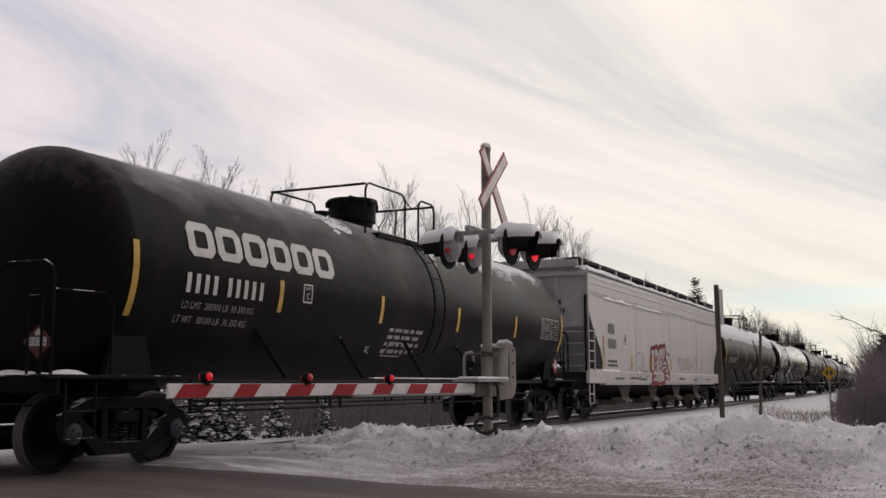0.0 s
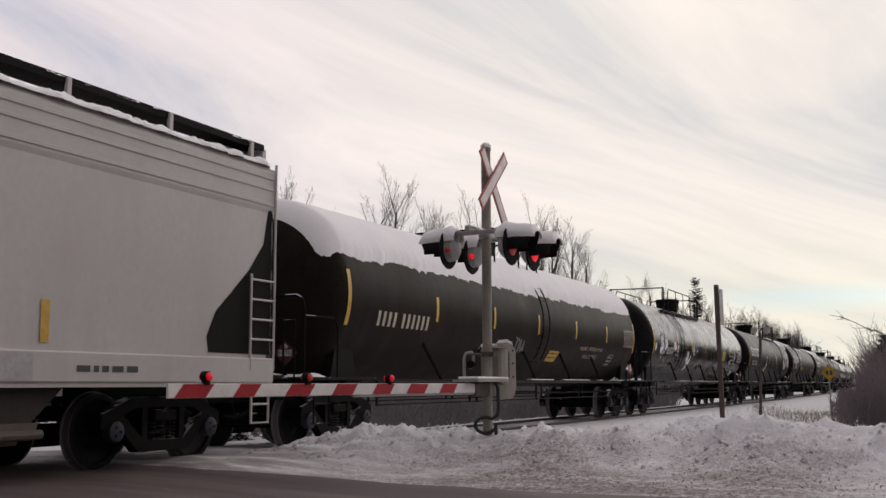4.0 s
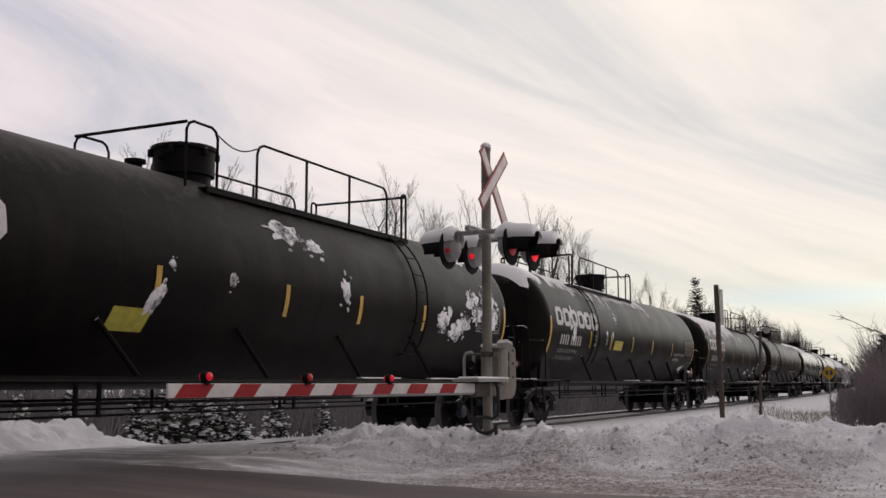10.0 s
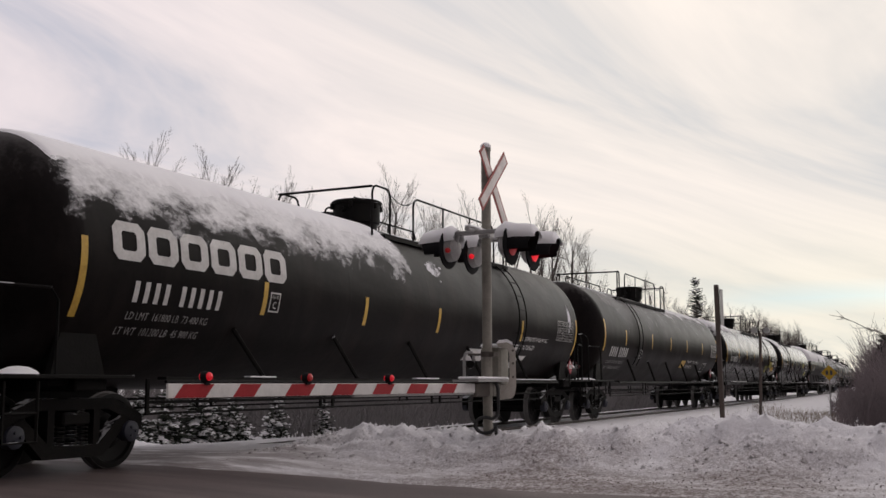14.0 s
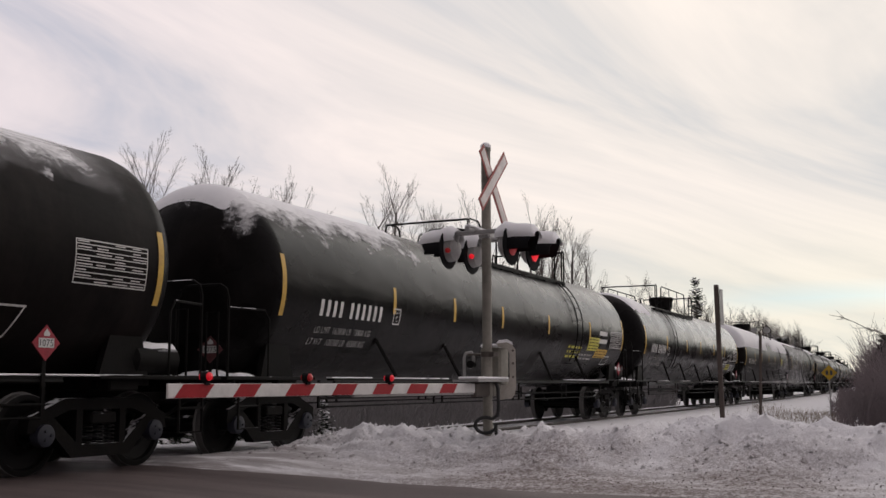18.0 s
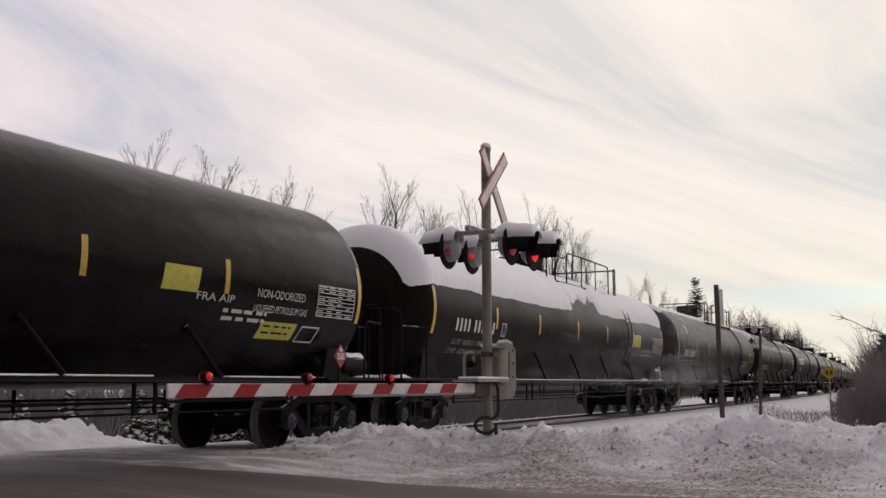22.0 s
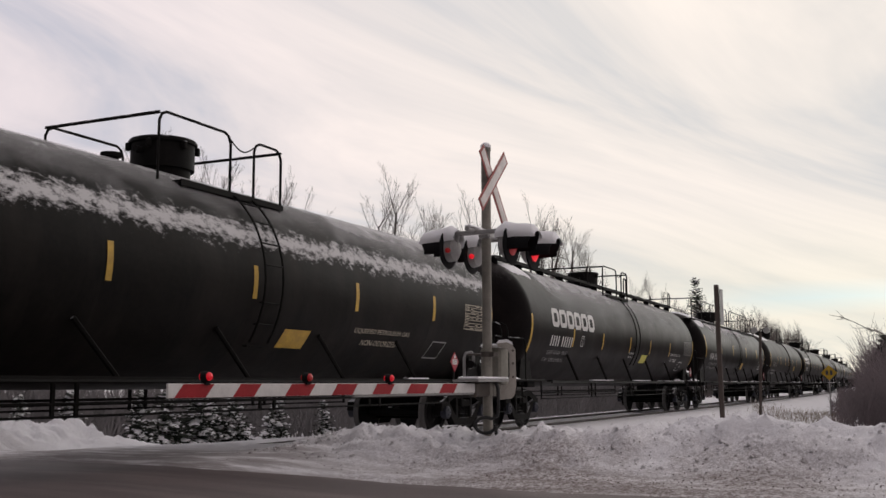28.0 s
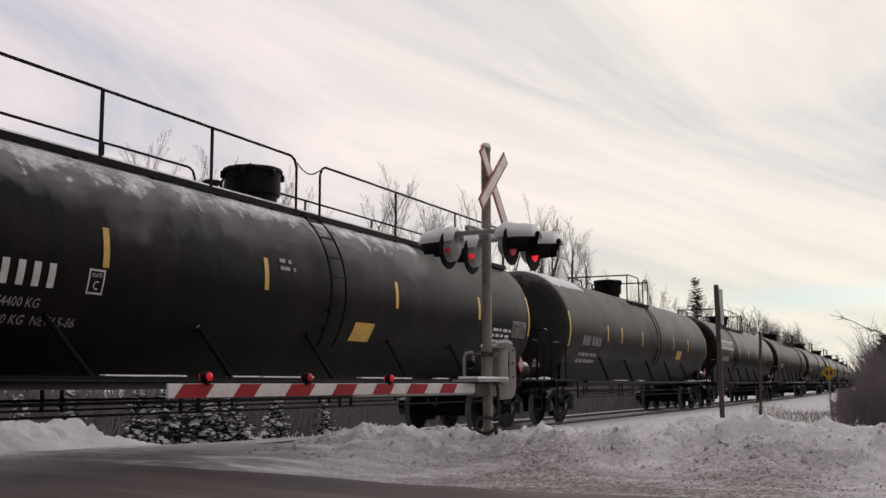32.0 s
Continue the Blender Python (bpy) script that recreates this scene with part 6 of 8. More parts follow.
CARS = [
    dict(ends=(9.29, 24.82), label="black tank car with white block logo, light snow", top="C", stripe_z=2.27, stripes=(3.05, 6.1, 9.26, 12.37),
         marks=prox_marks(15.53, 0.97, 2.64, "LD LMT  205900 LB  93 350 KG", "LT WT   80100 LB  36 350 KG", [("rows", 6.5, 7.8, 1.98, 4, 0.12, "dullwhite"), ("frame", 6.6, 7.3, 1.5, 1.75, 0.1, "dullwhite"), ("rows", 12.4, 13.0, 1.72, 3, 0.1, "dullwhite")], uid=0.94),
         snow=((0.6, 7.4, 60, 20, 0.03, 3, 0.4, "thin snow on the tank top"), (-7.6, 0.8, 66, 22, 0.02, 7, 0.4, "dusting of snow on the tank top", "film_dust")), patches=((5.6, 3.75, 0.9, 0.35), (6.0, 1.62, 0.12, 0.1))),
    dict(hopper=True, ends=(26.62, 46.1), label="pale grey covered hopper car with red graffiti"),
    dict(ends=(48.4, 66.0), label="brown-black tank car under thick snow", paint="brown", top="C", stripes=(3.3, 6.16, 8.93, 11.8, 14.61), stripe_z=2.41,
         marks=[("id", 1.0, 4, 6, 0.143, 2.0, 2.25, "tan"), ("text", LPG, 12.36, 14.4, 1.90, 2.0, "tan"), ("text", "NON-ODORIZED", 12.8, 14.0, 1.70, 1.80, "tan"), ("box", 10.0, 10.72, 1.57, 1.83, "amber"), ("rows", 10.05, 10.66, 1.78, 2, 0.1, "steel"), ("table", 16.44, 17.5, 2.12, 2.62, "tan"),
                ("frame", 15.15, 15.6, 1.55, 1.86, 0.08, "dullwhite"), ("rows", 15.2, 15.6, 1.8, 3, 0.1, "dullwhite"), ("scrawl", 7.55, 8.2, 1.66, 2.1)], snow=((-9.2, 9.0, 66, 66, 0.13, 11, 0.09, "thick snow along the whole tank top"),)),
    dict(ends=(68.65, 86.8), label="glossy black tank car with torn snow scraps", paint="glossy", top="B", stripes=(3.47, 6.29, 9.0, 11.9, 14.7), stripe_z=2.46,
         marks=tilx_marks(18.15, [("box", 13.0, 13.72, 2.02, 2.44, "paleyellow"), ("rows", 13.08, 13.64, 2.36, 3, 0.11, "amber"), ("text", "NON-ODORIZED", 14.86, 16.0, 2.22, 2.33, "white"), ("text", LPG, 14.82, 16.15, 2.04, 2.14, "white"), ("frame", 15.95, 16.3, 1.6, 1.96, 0.12, "white"), ("rows", 12.9, 13.7, 1.93, 1, 0.11, "dullwhite")]),
         # this pale film stands in for sky sheen on the upper side
         snow=((-2.4, 6.4, 68, 25, 0.03, 21, 0.5, "dusting of snow on the tank top", "film_dust"),),
         patches=((1.25, 2.55, 0.42, 0.75, 0.1), (1.15, 2.2, 0.4, 0.4), (1.8, 2.75, 0.26, 0.62, 0.25), (1.85, 2.4, 0.36, 0.4), (2.5, 3.25, 0.45, 0.4, -0.2), (2.65, 3.0, 0.25, 0.35), (3.25, 2.35, 0.45, 0.32), (3.7, 2.8, 0.2, 0.5), (3.78, 2.4, 0.2, 0.5), (0.3, 2.24, 0.22, 0.36, 0.3), (5.1, 3.15, 0.5, 0.34), (5.55, 2.02, 0.5, 0.35), (5.95, 1.75, 0.45, 0.45, 0.5), (6.65, 2.38, 0.34, 0.4), (7.3, 2.3, 0.12, 0.12), (16.2, 2.3, 0.14, 0.5), (15.1, 2.0, 0.35, 0.22), (13.6, 1.95, 0.2, 0.1), (16.5, 1.5, 0.5, 0.2), (14.0, 1.6, 0.35, 0.16, 0.6))),
    dict(ends=(89.73, 107.45), label="black tank car with white block logo and snow scraps", top="A", stripe_z=2.22, stripes=PROX_ST,
         marks=prox_marks(17.72, 0.62, 2.46, "LD LMT  161900 LB  73 450 KG", "LT WT  101100 LB  45 850 KG", [("box", 5.8, 6.46, 1.64, 1.92, "paleyellow")]),
         snow=((-9.15, -8.1, 34, 20, 0.03, 31, 0.4, "thin snow on the tank's shoulder"), (7.0, 8.7, 52, 30, 0.05, 33, 0.3, "snow on the tank's shoulder")),
         patches=((9.5, 3.25, 0.8, 0.34), (10.2, 3.12, 0.4, 0.25), (10.95, 2.5, 0.25, 0.45, -0.2), (6.5, 2.04, 0.28, 0.36, 0.4), (8.0, 2.4, 0.14, 0.22), (6.75, 2.5, 0.12, 0.12), (16.0, 2.7, 0.6, 0.4), (16.8, 2.75, 0.7, 0.5), (17.0, 2.35, 0.6, 0.6), (16.2, 2.4, 0.5, 0.35), (14.6, 2.2, 0.5, 0.4), (15.3, 2.05, 0.6, 0.36), (14.9, 2.42, 0.2, 0.2), (15.7, 2.25, 0.5, 0.3))),
    dict(ends=(110.53, 127.5), label="black tank car with snow-smeared white block logo", top="B", stripe_z=2.22, stripes=(3.35, 5.36, 7.82, 10.38, 13.3),
         marks=prox_marks(16.97, 0.4, 2.48, "LD LMT  161800 LB  73 400 KG", "LT WT  101200 LB  45 900 KG", [("box", 5.72, 6.6, 2.0, 2.27, "paleyellow"), ("rows", 5.8, 6.5, 2.23, 2, 0.1, "amber")] + LPG_LINES(13.66, 15.3, 2.0)),
         snow=((-8.9, -7.7, 52, 30, 0.05, 41, 0.4, "snow on the tank's shoulder"), (-7.6, 2.6, 62, 30, 0.04, 43, 0.45, "thin snow on the tank top")), patches=((1.7, 2.75, 0.3, 0.6, 0.3), (1.9, 2.35, 0.26, 0.5), (2.9, 2.75, 0.25, 0.3), (15.6, 1.6, 0.6, 0.2, 1.4), (4.9, 2.35, 0.16, 0.3), (5.5, 2.4, 0.12, 0.2), (6.0, 2.95, 0.3, 0.25))),
    dict(ends=(130.66, 148.2), bare_front=True, label="black tank car with snow over its logo", top="A", stripe_z=2.21, stripes=(3.5, 6.39, 9.22, 11.46, 13.63),
         marks=prox_marks(17.54, 0.44, 2.45, "LD LMT  161800 LB  73 400 KG", "LT WT  101200 LB  45 900 KG", [("box", 10.9, 11.9, 1.5, 1.74, "white"), ("box", 13.1, 13.9, 1.38, 1.5, "white"), ("box", 13.5, 14.3, 1.56, 1.66, "white"), ("box", 13.3, 13.6, 1.66, 1.9, "white")] + LPG_LINES(13.75, 15.4, 1.98)),
         snow=((-8.9, -0.6, 46, 45, 0.05, 51, 0.25, "snow along the tank top"), (-9.0, -0.45, 78, 20, 0.04, 52, 0.12, "ragged thin snow down the tank's shoulder"), (-0.4, 2.2, 34, 30, 0.03, 54, 0.5, "thin snow on the tank top"), (5.2, 8.4, 30, 24, 0.03, 53, 0.4, "thin snow on the tank top")), patches=((9.3, 3.2, 0.5, 0.3), (17.0, 2.7, 0.2, 0.5))),
    dict(ends=(150.9, 168.24), label="black tank car with thin frost on its top", top="B", stripes=(2.29, 5.63, 8.41, 11.15, 14.11), stripe_z=2.41,
         marks=[("id", 0.8, 4, 5, 0.15, 1.82, 2.10, "white"), ("table", 15.94, 17.1, 2.12, 2.62, "white"), ("text", "LD LMT  162400 LB  73650 KG", 0.75, 2.6, 1.62, 1.71, "dullwhite"), ("text", "LT WT  100600 LB  45630 KG", 0.7, 2.55, 1.46, 1.55, "dullwhite"), ("plate", 4.2, 1.82), ("box", 10.64, 11.36, 1.62, 1.88, "amber"), ("frame", 14.6, 15.3, 1.5, 1.84, 0.12, "white")] + LPG_LINES(11.6, 13.8, 1.80), snow=((-8.0, 8.4, 76, 26, 0.025, 61, 0.4, "dusting of snow on the tank top", "film_dust"), (0.2, 8.0, 56, 26, 0.025, 62, 0.5, "thin snow on the tank top"), (-8.9, -5.0, 36, 36, 0.025, 63, 0.4, "thin snow on the tank top")), placards=((15.57, 1.45),)),
    dict(ends=(170.9, 189.05), label="glossy black tank car with melting snow band", paint="glossy", top="A", stripes=(3.43, 5.96, 8.48, 11.5, 14.86), stripe_z=2.45,
         marks=tilx_marks(18.15, [("box", 14.8, 15.75, 1.92, 2.28, "paleyellow"), ("box", 15.76, 16.5, 2.36, 2.48, "white"), ("box", 15.73, 16.5, 2.14, 2.26, "white"), ("box", 15.6, 16.7, 1.74, 1.98, "amber"), ("rows", 14.88, 15.7, 2.23, 4, 0.08, "steel"), ("rows", 15.68, 16.66, 1.93, 3, 0.075, "steel"), ("frame", 16.55, 17.05, 1.56, 1.8, 0.07, "white"), ("rows", 13.2, 14.3, 2.0, 3, 0.12, "paleyellow"), ("rows", 14.2, 15.4, 1.82, 2, 0.1, "dullwhite")]),
         snow=((-9.5, -4.3, 34, 50, 0.05, 71, 0.3, "snow along the tank top"), (-9.6, -4.1, 62, 30, 0.04, 72, 0.2, "ragged thin snow on the tank's shoulder"), (-4.3, 8.6, 66, 40, 0.018, 73, 0.12, "thin icy snow on the tank top"))),
    dict(ends=(191.9, 210.0), label="glossy black tank car with snow on its shoulder", paint="glossy", top="B", stripes=(3.1, 6.45, 9.1, 12.0, 14.6),
         marks=[("id", 0.9, 4, 6, 0.147, 2.06, 2.34, "white"), ("text", "LD LMT  163500 LB  74150 KG", 0.85, 2.75, 1.82, 1.92, "dullwhite"), ("text", "LT WT   99500 LB  45150 KG", 0.75, 2.7, 1.64, 1.74, "dullwhite"), ("plate", 3.3, 2.02),
                ("box", 13.3, 14.0, 2.18, 2.5, "paleyellow"), ("rows", 14.6, 15.6, 2.02, 2, 0.1, "white"), ("box", 15.5, 16.4, 1.66, 1.9, "paleyellow"), ("rows", 15.6, 16.3, 1.85, 2, 0.09, "steel"), ("frame", 16.5, 17.0, 1.64, 1.88, 0.08, "white"), ("table", 16.85, 17.95, 2.04, 2.52, "white"), ("text", "NON-ODORIZED", 15.3, 16.5, 2.22, 2.34, "white"), ("text", LPG, 15.25, 16.6, 2.0, 2.12, "white"), ("text", "FRA AIP", 14.0, 14.8, 2.1, 2.2, "white")],
         snow=((-9.2, -7.1, 58, 40, 0.05, 81, 0.2, "snow on the tank's shoulder"), (-7.0, 8.0, 66, 34, 0.015, 83, 0.15, "thin icy snow on the tank top"))),
    dict(ends=(212.85, 231.1), bare_front=True, label="black tank car under thick unbroken snow", top="A", stripes=(3.12, 5.83, 8.81, 11.55, 14.4), bar_snow=0.9, stripe_z=2.41,
         marks=tilx_marks(18.25, [("box", 14.46, 15.3, 2.16, 2.54, "paleyellow"), ("rows", 15.6, 16.8, 2.1, 2, 0.14, "dullwhite")]), snow=((-9.6, -0.6, 75, 66, 0.13, 91, 0.035, "thick smooth snow along the tank top"), (-0.7, 1.9, 60, 60, 0.09, 93, 0.35, "thick snow sliding off the tank"), (1.8, 9.4, 73, 64, 0.11, 95, 0.06, "thick smooth snow along the tank top"))),
    dict(ends=(233.8, 252.3), bare_front=True, label="dusty dark grey tank car with blown frost", paint="greyed", top="A", stripes=(3.31, 5.95, 8.62, 11.72, 14.64), stripe_z=2.43,
         marks=[("id", 1.08, 4, 5, 0.158, 2.05, 2.32, "white"), ("text", "LD LMT  164900 LB  74750 KG", 1.1, 2.9, 1.84, 1.93, "dullwhite"), ("text", "LT WT   98100 LB  44450 KG", 1.05, 2.85, 1.68, 1.77, "dullwhite"), ("plate", 3.5, 2.02), ("table", 16.9, 17.9, 2.1, 2.56, "amber"), ("rows", 15.0, 16.5, 2.1, 2, 0.16, "dullwhite")],
         snow=((-9.5, 9.2, 34, 45, 0.05, 101, 0.3, "wind-blown snow on the tank top"), (-9.6, 9.3, 82, 20, 0.04, 103, 0.2, "dusting of blown snow on the tank's shoulder", "film_dust")), patches=((1.9, 3.1, 0.3, 0.35),)),
    dict(ends=(255.0, 272.15), placards=((15.25, 1.44),), label="black tank car crusted with frost", paint="frosty", top="C", stripes=(3.14, 5.84, 8.68, 11.5, 14.38), stripe_z=2.42, stripe="amber",
         marks=[("id", 1.1, 4, 6, 0.147, 1.82, 2.08, "tan"), ("text", "LD LMT  163500 LB  74150 KG", 1.0, 2.8, 1.60, 1.69, "dullwhite"), ("text", "LT WT   99500 LB  45150 KG", 0.95, 2.75, 1.45, 1.54, "dullwhite"), ("plate", 3.35, 1.8), ("box", 9.58, 10.28, 1.55, 1.82, "amber"), ("table", 15.8, 16.8, 2.1, 2.6, "tan"), ("text", LPG, 11.6, 13.55, 1.84, 1.93, "tan"), ("text", "NON-ODORIZED", 11.95, 13.2, 1.66, 1.75, "tan"), ("frame", 14.5, 15.1, 1.5, 1.82, 0.1, "dullwhite")],
         snow=((-9.2, -7.9, 50, 50, 0.06, 111, 0.25, "snow on the tank's shoulder"), (-9.1, 8.9, 66, 20, 0.03, 113, 0.2, "dusting of frost on the tank top", "film_dust"), (2.6, 9.0, 64, 15, 0.03, 115, 0.2, "grainy snow blown over the tank's shoulder", "film_frost"))),
    dict(ends=(274.65, 292.75), label="black tank car with white block logo and roof walk", top="C", longwalk=True, stripe_z=2.2, stripes=(3.19, 5.9, 8.87, 11.4, 14.25), stripe="amber",
         marks=prox_marks(18.1, 1.42, 2.42, "LD LMT  163700 LB  69750 KG", "LT WT  109300 LB  49600 KG", [("box", 10.46, 11.16, 1.68, 1.94, "paleyellow"), ("rows", 8.9, 9.5, 1.98, 2, 0.11, "dullwhite")] + [("text", LPG, 14.32, 16.0, 1.98, 2.085, "white"), ("text", "NOT ODORIZED", 14.62, 15.6, 1.80, 1.905, "white")] + [("frame", 16.1, 16.6, 1.5, 1.82, 0.1, "white")], uid=1.44),
         snow=((-8.9, -7.7, 40, 20, 0.06, 121, 0.2, "snow on the tank's shoulder"), (-7.6, 7.5, 78, 15, 0.03, 123, 0.3, "dusting of snow on the tank's shoulder", "film_dust"), (-7.7, -0.2, 68, 15, 0.03, 125, 0.2, "grainy snow blown over the tank's shoulder", "film_frost"), (0.1, 1.7, 62, 15, 0.03, 127, 0.3, "streaked snow beside the dome", "film_frost"))),
    dict(ends=(295.6, 312.9), label="dark tank car with full-length roof railing", paint="black", top="D", stripes=(3.64, 6.8, 10.75, 14.4), stripe_z=2.56,
         marks=[("id", 1.0, 4, 5, 0.155, 2.04, 2.30, "white"), ("text", "LD LMT  164000 LB  74400 KG", 0.95, 2.8, 1.82, 1.92, "dullwhite"), ("text", "LT WT   99000 LB  44900 KG  NEW 5-86", 0.9, 3.4, 1.64, 1.74, "dullwhite"), ("plate", 3.4, 2.02), ("rows", 7.15, 7.55, 2.82, 2, 0.11, "dullwhite"), ("box", 9.38, 10.02, 1.72, 2.02, "amber"), ("rows", 15.2, 16.2, 2.2, 4, 0.12, "white"), ("table", 16.3, 17.1, 2.05, 2.4, "dullwhite")],
         snow=((-8.5, -6.9, 50, 20, 0.06, 131, 0.2, "snow on the tank's shoulder"), (-6.8, 3.8, 62, 20, 0.025, 133, 0.3, "ragged snow on the tank top"), (-6.9, 4.2, 80, 5, 0.025, 135, 0.3, "dusting of snow down the tank's shoulder", "film_dust"))),
    dict(ends=(315.95, 334.0), label="dark tank car with light frost", paint="greyed", top="C", stripes=(3.5, 5.0, 7.5, 9.5, 12, 14.5), marks=[("id", 1.2, 4, 5, 0.13, 2.05, 2.3, "dullwhite"), ("rows", 1.1, 2.8, 1.85, 2, 0.17, "dullwhite"), ("box", 12.6, 13.4, 1.9, 2.2, "amber")], snow=((-8.9, -6.0, 40, 40, 0.05, 141, 0.3, "snow on the tank's shoulder"),)),
]
for i in range(12):
    CARS.append(dict(ends=(337.0 + 21.1 * i, 355.2 + 21.1 * i), label="distant black tank car " + ("with snow on top" if i % 3 else "with white block logo"), top="BAC"[i % 3], paint=("black", "brown", "black")[i % 3], stripes=TILX_ST,
                     marks=[("id", 1.0, 4, 6, 0.13, 2.03, 2.29, "white")] + ([("logo", 0.6, 4.0, 2.55, 3.0)] if i % 3 == 0 else []), snow=() if i % 3 == 0 else ((-8.8, 2.0 + i % 4, 38, 40, 0.04, 151 + i, 0.3, "snow on the tank top"),)))
TRAIN, SPINS = [], []


def make_train():
    for spec in CARS:
        spins = []
        car, c = (hopper_car if spec.get("hopper") else tank_car)(spec, spins)
        if spec.get("longwalk"):
            half = (spec["ends"][1] - spec["ends"][0]) / 2
            b = Mesh()
            for sy in (-1, 1):
                b.box((0, sy * 0.55, 4.02), (2 * half + 0.5, 0.26, 0.03))
                b.box((0, sy * 0.68, 4.01), (2 * half + 0.5, 0.012, 0.08))
                for x in np.linspace(-half, half, 12):
                    b.box((x, sy * 0.55, 3.93), (0.05, 0.2, 0.16))
            for x in (-half + 0.1, half - 0.3, -1.9, 2.2):
                b.tube([(x, -0.68, 4.0), (x, -0.68, 4.42), (x + 0.05, -0.68, 4.52), (x + 0.25, -0.68, 4.52), (x + 0.3, -0.68, 4.42), (x + 0.3, -0.68, 4.0)], 0.022, 6)
            b.tube([(-half + 0.1, 0.68, 4.0), (-half + 0.1, 0.68, 4.5)], 0.022, 6)
            part("roof_walk", b.data("roof_walk", "steel"), car, "full length steel roof walk")
        TRAIN.append((car, c))
        SPINS.extend(spins)


POWDER = 231.5


def make_powder():
    """Fine snow whirled up beside the snowiest cars: thousands of flakes in drifting wisps."""
    rng = np.random.default_rng(12)
    chunks = []
    for i in range(150):
        s = rng.normal(-1.0, 5.5)
        z = 1.0 + abs(rng.normal(0.0, 0.75)) if i % 4 else rng.uniform(2.6, 4.2)
        y = -rng.uniform(1.62, 2.1) if z < 3.2 else -rng.uniform(0.9, 1.6)
        n = int(rng.uniform(1800, 6200))
        along = rng.normal(0, 0.75, n)
        rise = 0.28 * np.abs(along) ** 1.3 + rng.normal(0, 0.13 + 0.1 * np.abs(along), n)
        chunks.append(np.stack([s + along, y + rng.normal(0, 0.16, n), z + rise * rng.choice([-0.5, 1.0])], 1))
    c = np.concatenate(chunks)
    c = c[(c[:, 2] > 0.35)]
    n = len(c)
    tri = rng.normal(0, 0.0015, (n, 3, 3))
    me = bpy.data.meshes.new("blown_snow")
    me.vertices.add(3 * n)
    me.vertices.foreach_set("co", (c[:, None, :] + tri).ravel())
    me.loops.add(3 * n)
    me.loops.foreach_set("vertex_index", np.arange(3 * n))
    me.polygons.add(n)
    me.polygons.foreach_set("loop_start", np.arange(n) * 3)
    me.update()
    me.validate()
    me.materials.append(M["snow"])
    return thing("blown_snow", "fine powder snow whirling along the train's side", "snow", kind="stuff", mesh=me)


